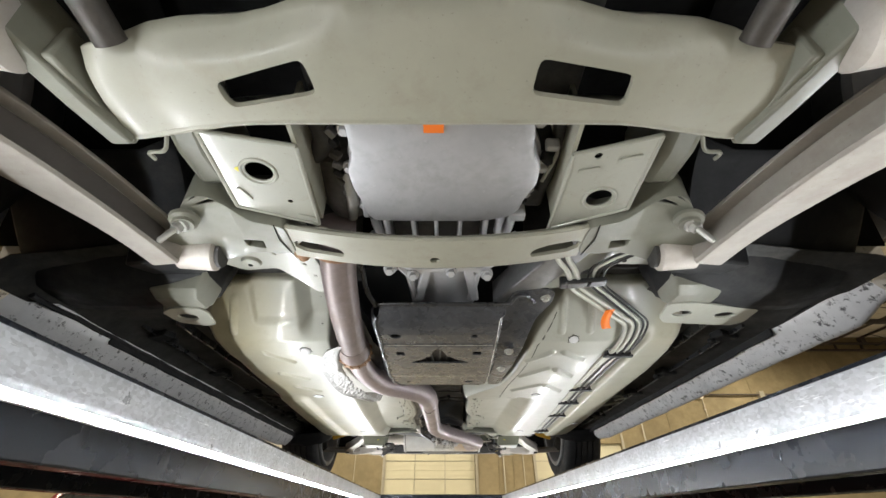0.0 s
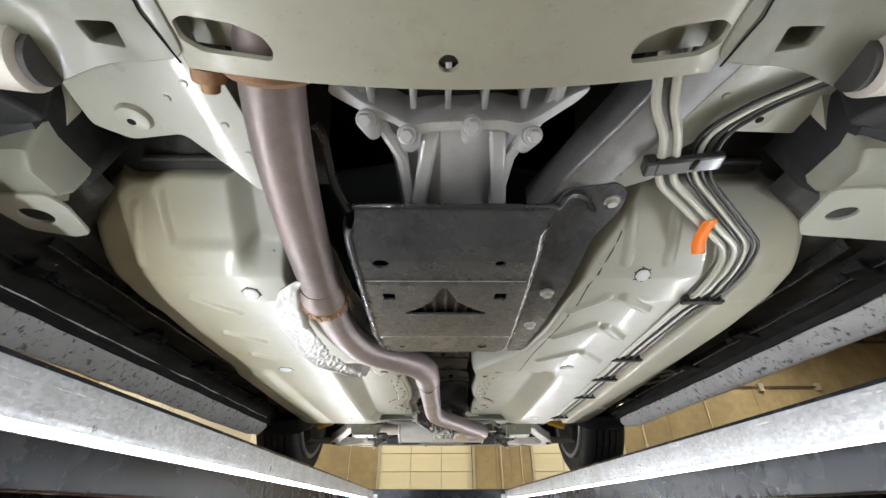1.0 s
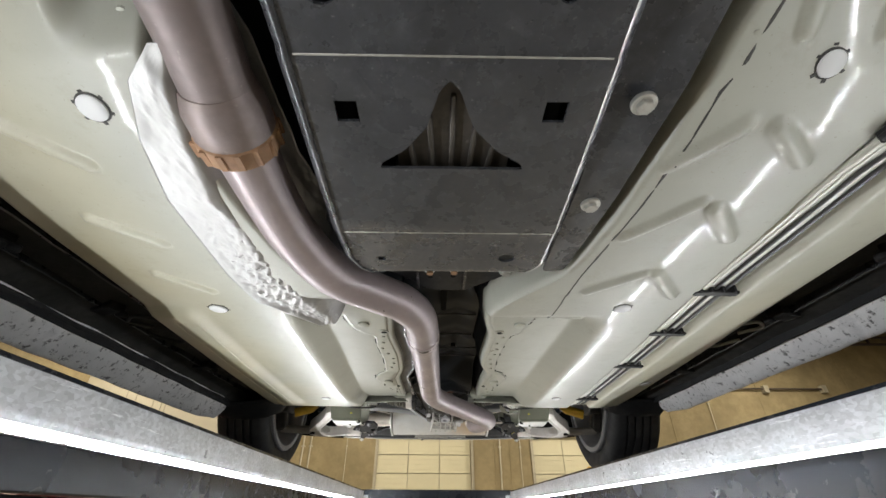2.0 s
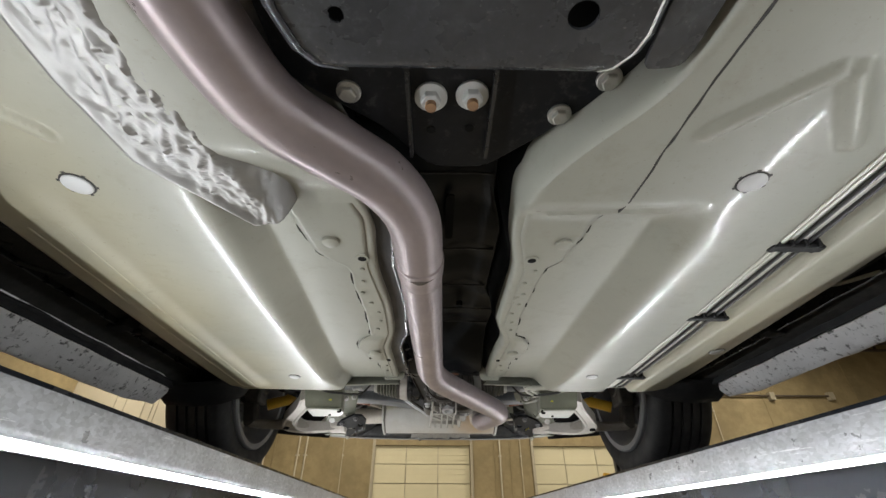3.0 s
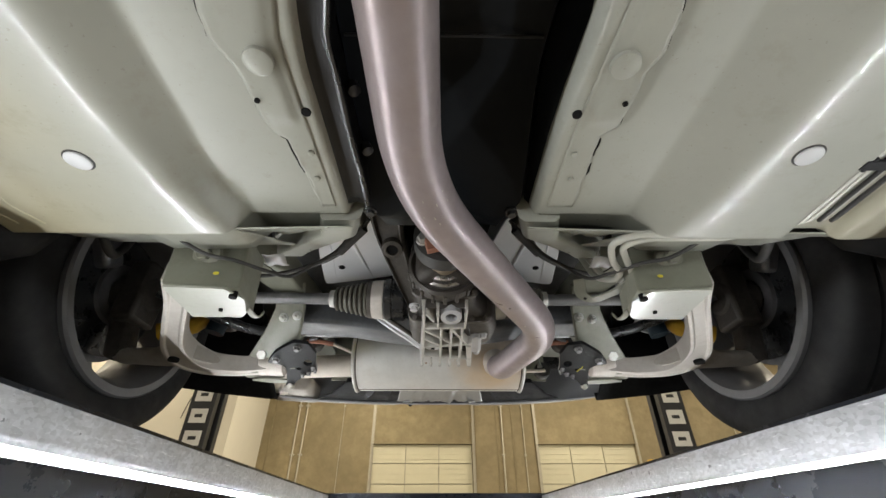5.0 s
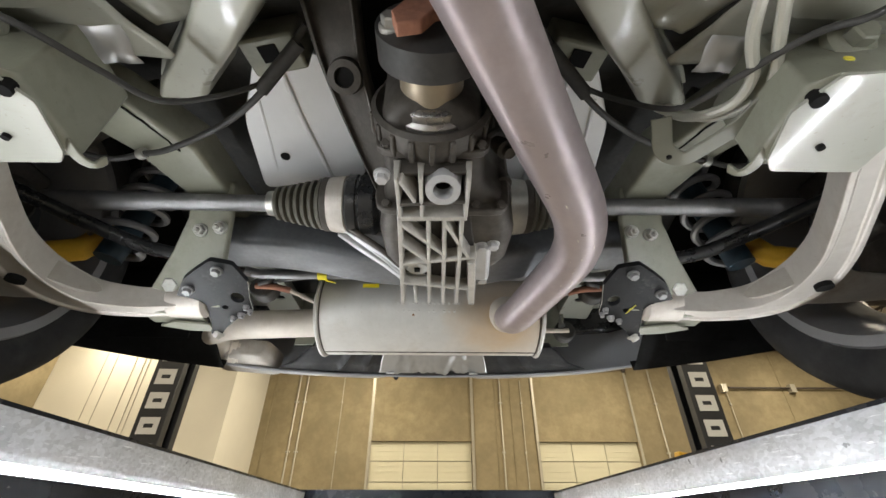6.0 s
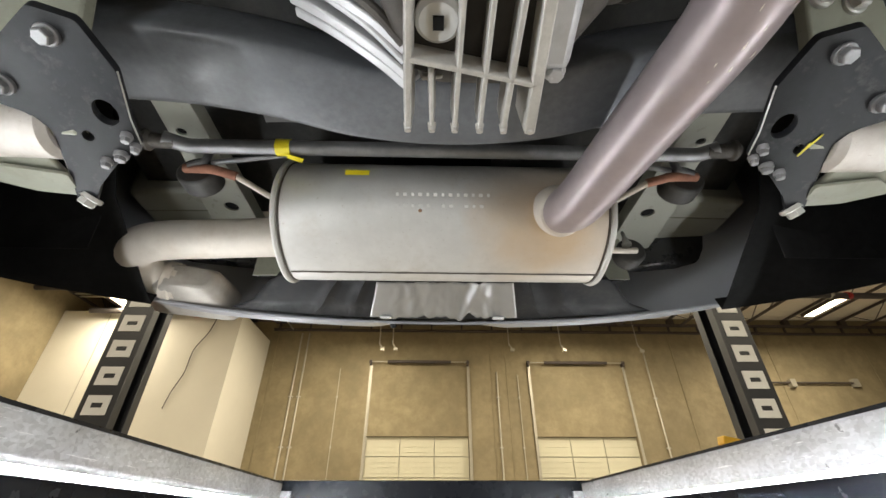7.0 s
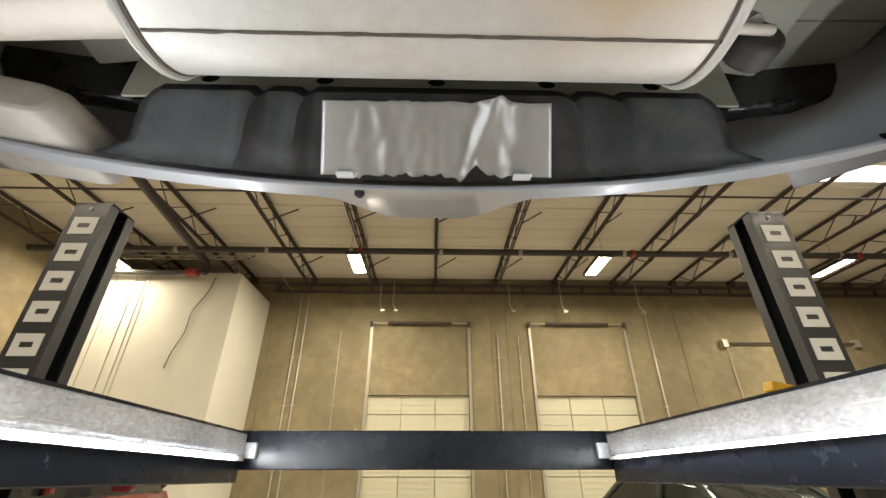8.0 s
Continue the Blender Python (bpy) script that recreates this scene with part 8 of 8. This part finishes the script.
        # exhaust hanger brackets
        hb = plate(BM(), rounded([(X(x), y) for x, y in ((0.385, 3.15), (0.440, 3.15), (0.452, 3.29), (0.474, 3.40), (0.482, 3.545), (0.388, 3.535), (0.385, 3.42))][::s], 0.008), lambda x, y: 2.042, 0.03, [circle(X(0.425), 3.220, 0.008, 14, 0.007), circle(X(0.422), 3.412, 0.0135, 18)])
        hb = part("hanger_bracket", hb, "floorpan", car, "grey-green hanger bracket with two holes", bevel=0.003)
        for x, y, r in ((0.425, 3.220, 0.0085), (0.422, 3.412, 0.0140)):
            # black disc fills each hole where shade would be
            part("hole", cyl(BM(), (X(x), y, 2.046), (X(x), y, 2.060), r, n=18), "void", hb)
        bm = box(BM(), (X(0.575), 3.52, 2.125), (0.16, 0.20, 0.075), (0, 4 * s, 0))
        ib = part("impact_box", bm, "floorpan", car, "grey-green rear crash box", bevel=0.010)
        part("fold", tube(BM(), [(X(0.50), 3.49, 2.093), (X(0.645), 3.48, 2.083)], 0.002, 6), "olive", ib)
        part("bumper_carrier", box(BM(), (X(0.53), 3.585, 2.06), (0.34, 0.03, 0.09), (0, 0, -12 * s)), "blackpaint", car, "black bumper carrier", bevel=0.006)
    # black curved subframe beam
    path = spline([(-0.43, 3.04, 1.985), (-0.32, 3.048, 1.985), (-0.22, 3.062, 1.98), (-0.12, 3.084, 1.972), (-0.01, 3.092, 1.969), (0.10, 3.084, 1.972), (0.20, 3.062, 1.98), (0.30, 3.048, 1.985), (0.41, 3.04, 1.985)], 8)
    part("rear_subframe_beam", sweep(BM(), path, rounded([(-0.052, -0.036), (0.052, -0.036), (0.045, 0.036), (-0.045, 0.036)], 0.014)), "beam", car, "chipped black curved subframe beam", smooth=45)
    sb = part("anti_roll_bar", tube(BM(), bent([(-0.44, 3.20, 2.005), (-0.41, 3.215, 2.005), (0.395, 3.215, 2.005), (0.42, 3.20, 2.005)], 0.01), 0.0115, 14), "drive", car, "dark steel anti-roll bar")
    part("tag", lathe(BM(), (-0.272, 3.215, 2.005), (1, 0, 0), [(0, 0.012), (0, 0.0132), (0.022, 0.0132), (0.022, 0.012)], 16), "yellow", sb, "yellow tape tag")
    part("tag_tail", box(BM(), (-0.244, 3.224, 1.991), (0.024, 0.016, 0.001), (20, 0, 25)), "yellow", sb, smooth=0)
    # aluminium patch between beam and floor
    part("foil_patch", sheet(BM(), [[V((-0.30 + 0.03 * j, 3.13 + 0.02 * k, 2.06 + 0.006 * noise.noise(V((j * 1.3, k * 1.1, 0))))) for j in range(22)] for k in range(5)]), "foil", car, "embossed foil patch above the bar", smooth=60, solid=0.001)
    # tail panel with holes
    bm = plate(BM(), [(-0.40, 1.94), (0.39, 1.94), (0.39, 2.12), (-0.40, 2.12)], 0, 0.004, [circle(x, 1.975, 0.012, 16, 0.009) for x in (-0.149, -0.003, 0.143, -0.297, 0.283)], Matrix.Translation((0, 3.512, 0)) @ Euler((radians(90), 0, 0)).to_matrix().to_4x4())
    # black board added behind the holes in place of shade
    part("tail_cavity", box(BM(), (-0.005, 3.524, 2.03), (0.78, 0.006, 0.17)), "void", car, "black board standing in for shade behind the tail panel", smooth=0)
    part("tail_panel", bm, "olive", car, "grey-green tail panel with round holes", smooth=30, bevel=0.001)
    # bumper: valance, lip, skin, centre notch
    lipline = [(-0.84, 3.40), (-0.76, 3.455), (-0.62, 3.515), (-0.47, 3.562), (-0.30, 3.600), (-0.15, 3.618), (0.0, 3.623), (0.14, 3.616), (0.30, 3.596), (0.45, 3.556), (0.60, 3.50), (0.74, 3.43), (0.82, 3.37)]
    lz = lambda x: 1.884 + 0.03 * smoothstep(0.5, 0.85, abs(x))
    pts = spline([(x, y, lz(x)) for x, y in lipline], 5)
    rows = []
    for p in pts:
        out = V((p.x * 0.25, 1, 0)).normalized()
        d = 0.205 * smoothstep(0.155, 0.066, abs(p.x + 0.012))
        out = out * (1 - 0.85 * smoothstep(0.45, 0.72, abs(p.x)))
        rows.append([p + V((0, -0.002, 0.004)), p.copy(), p + out * (0.024 + d) + V((0, 0, 0.002 + 0.48 * d)), p + out * (0.034 + d) + V((0, 0, 0.018 + 0.48 * d)), p + out * (0.05 + d) + V((0, 0, 0.06 + 0.48 * d)), p + out * (0.15 + 0.5 * d) + V((0, 0, 0.25)), p + out * 0.20 + V((0, 0, 0.45))])
    bp = part("rear_bumper", sheet(BM(), rows), "bodypaint", car, "silver rear bumper with a notched lower edge", smooth=50, solid=0.003)
    rows = []
    for j in range(61):
        x = -0.45 + 0.89 * j / 60
        y1 = 3.612 - 0.28 * (x + 0.01) ** 2
        rb = -0.011 * max(0, math.cos((abs(x) - 0.215) * 88)) ** 3 * (1 if 0.17 < abs(x) < 0.34 else 0)
        rows.append([V((x * 0.75, 3.494, 1.945 + rb)), V((x * 0.76, 3.488, 1.928 + rb)), V((x * 0.80, 3.497, 1.918 + rb)), V((x * 0.90, 3.55, 1.904 + rb)), V((x, y1, 1.890))])
    part("valance", sheet(BM(), rows), "blackplastic", car, "black ribbed plastic bumper valance", smooth=45, solid=0.003)
    rows = []
    for j in range(61):
        u = j / 60
        x = -0.163 + 0.323 * u
        fl = smoothstep(0.10, 0.16, u) * (1 - smoothstep(0.86, 0.90, u))
        peak = 0.030 * math.exp(-((u - 0.755) / 0.045) ** 2) + 0.004 * math.sin(u * 17)
        row = []
        for k in range(15):
            v = k / 14
            y = 3.490 + 0.104 * v + v ** 6 * (0.010 * noise.noise(V((u * 34, 3.0, 1))) - 0.020 * math.exp(-((u - 0.655) / 0.05) ** 2)) * fl - (0.020 * math.exp(-((u - 0.755) / 0.05) ** 2)) * (1 - v) + 0.008 * noise.noise(V((u * 9, 0, 1))) * v * fl
            fold = fl * (0.008 * noise.noise(V((u * 10, v * 2.2, 7))) + 0.004 * noise.noise(V((u * 26, v * 5, 2))) + 0.012 * math.exp(-((u - 0.62 - 0.12 * (1 - v)) / 0.03) ** 2))
            row.append(V((x * (0.86 + 0.14 * v), y, 1.9165 - 0.030 * v - fold * 0.8 - peak * (1 - v) * 0.2)))
        rows.append(row)
    part("foil_mat", sheet(BM(), rows), "foil", car, "creased silver foil mat on the valance", smooth=70, solid=0.0012)
    for x in (-0.128, 0.118):
        part("foil_fixing", box(BM(), (x, 3.592, 1.885), (0.025, 0.014, 0.004), (10, 0, 0)), "plug", car, "pale foil fixing", bevel=0.001)
    part("notch_screw", hexbolt(BM(), (-0.115, 3.634, 1.884), (0, 0, -1), 0.005, 0.003), "blackplastic", bp)


rear()


# ---- things standing round the lift ----
def parked_car(name, x, y, turn, paint, label, h, length=4.5, width=1.8):
    e = thing(name, (x, y, 0), label, "car", "parked cars")
    m = Matrix.Translation((x, y, 0)) @ Euler((0, 0, radians(turn))).to_matrix().to_4x4()

    def put(bm):
        bmesh.ops.transform(bm, matrix=m, verts=bm.verts[:])
        return bm
    L, W = length / 2, width / 2
    hood, belt = h * 0.62, h * 0.64
    prof = [(-L, 0.35, 0.55, 0.80), (-L + 0.12, 0.28, hood - 0.10, 0.93), (-L + 0.9, 0.25, hood, 1.0), (0, 0.25, belt, 1.0), (L - 0.6, 0.25, belt, 1.0), (L - 0.1, 0.3, belt - 0.05, 0.93), (L, 0.4, belt - 0.25, 0.82)]
    bm = loft(BM(), [[V((W * k * a, yy, z0 + (z1 - z0) * b)) for a, b in ((-0.94, 0), (-1, 0.35), (-0.98, 0.8), (-0.86, 1), (0.86, 1), (0.98, 0.8), (1, 0.35), (0.94, 0))] for yy, z0, z1, k in prof])
    part("body", put(bm), paint, e, bevel=0.02)
    cab = [(-L + 1.05, belt - 0.02, 0.90), (-L + 1.75, h - 0.06, 0.74), (-L + 2.4, h, 0.74), (L - 1.2, h - 0.02, 0.74), (L - 0.35, belt - 0.02, 0.86)]
    bm = loft(BM(), [[V((-W * k, yy, z)), V((-W * k * 0.8, yy, z + 0.03)), V((W * k * 0.8, yy, z + 0.03)), V((W * k, yy, z)), V((W * 0.90, yy, belt - 0.06)), V((-W * 0.90, yy, belt - 0.06))] for yy, z, k in cab])
    part("cabin", put(bm), "glass", e, "dark window glass", bevel=0.02)
    bm = loft(BM(), [[V((-W * k * 1.01, yy, z + 0.008)), V((-W * k * 0.8, yy, z + 0.05)), V((W * k * 0.8, yy, z + 0.05)), V((W * k * 1.01, yy, z + 0.008))] for yy, z, k in cab[1:4]])
    part("roof", put(bm), paint, e, bevel=0.015)
    for s in (-1, 1):
        for a, b in (((-L + 1.05, belt, 0.91), (-L + 1.75, h - 0.05, 0.75)), ((L - 1.2, h - 0.02, 0.75), (L - 0.35, belt, 0.87)), ((0.15, belt, 0.93), (0.15, h - 0.01, 0.76))):
            part("pillar", put(tube(BM(), [(s * W * a[2], a[0], a[1]), (s * W * b[2], b[0], b[1])], 0.035, 8)), paint, e)
        for yy in (-L + 0.85, L - 0.85):
            part("wheel", put(lathe(BM(), (s * (W - 0.2), yy, 0.32), (s, 0, 0), [(0, 0.2), (0, 0.30), (0.03, 0.32), (0.17, 0.32), (0.2, 0.30), (0.2, 0.2), (0.17, 0.19)], 32)), "tyre", e, "black tyre")
        part("tail_lamp", put(box(BM(), (s * W * 0.72, -L + 0.06, hood * 0.78), (0.30, 0.10, 0.14))), "red", e, "red tail lamp", bevel=0.02)
        part("mirror", put(box(BM(), (s * (W + 0.08), L - 1.5, belt + 0.05), (0.18, 0.1, 0.13))), paint, e, bevel=0.03)
    part("bumper", put(box(BM(), (0, -L + 0.02, 0.45), (width * 0.86, 0.16, 0.18))), paint, e, bevel=0.03)


parked_car("parked_car", 3.5, 8.8, 8, "carpaint", "dark green parked saloon with dark windows on the workshop floor", 1.42)
parked_car("parked_car", -3.75, 6.6, 4, "darkred", "tall dark red parked van with dark windows beyond the lift", 2.12, 4.7, 1.85)
parked_car("parked_car", -2.9, 1.2, 0, "darkred", "glossy dark red parked saloon beside the lift", 1.30, 4.4)
parked_car("parked_car", 3.3, 2.2, 2, "carpaint", "dark green parked saloon with dark windows beside the lift", 1.36, 4.6)


def tool_cabinet(x, y):
    e = thing("tool_cabinet", (x, y, 0), "red enamel tool cabinet with a row of drawers", "tool cabinet")
    part("carcass", box(BM(), (x, y, 0.68), (0.95, 0.46, 1.16)), "red", e, bevel=0.01)
    for k in range(6):
        z = 0.25 + 0.18 * k
        d = part("drawer", box(BM(), (x, y - 0.235, z), (0.86, 0.02, 0.16)), "red", e, bevel=0.006)
        part("handle", box(BM(), (x, y - 0.252, z + 0.06), (0.84, 0.016, 0.018)), "chrome", d, "bright drawer pull", bevel=0.004)
    for dx in (-0.4, 0.4):
        for dy in (-0.17, 0.17):
            part("castor", cyl(BM(), (x + dx - 0.02, y + dy, 0.06), (x + dx + 0.02, y + dy, 0.06), 0.06), "rubber", e)
    part("frame_bar", box(BM(), (x + 0.50, y - 0.2, 0.70), (0.04, 0.05, 1.2)), "blackpaint", e, smooth=0)


tool_cabinet(-1.75, 6.6)
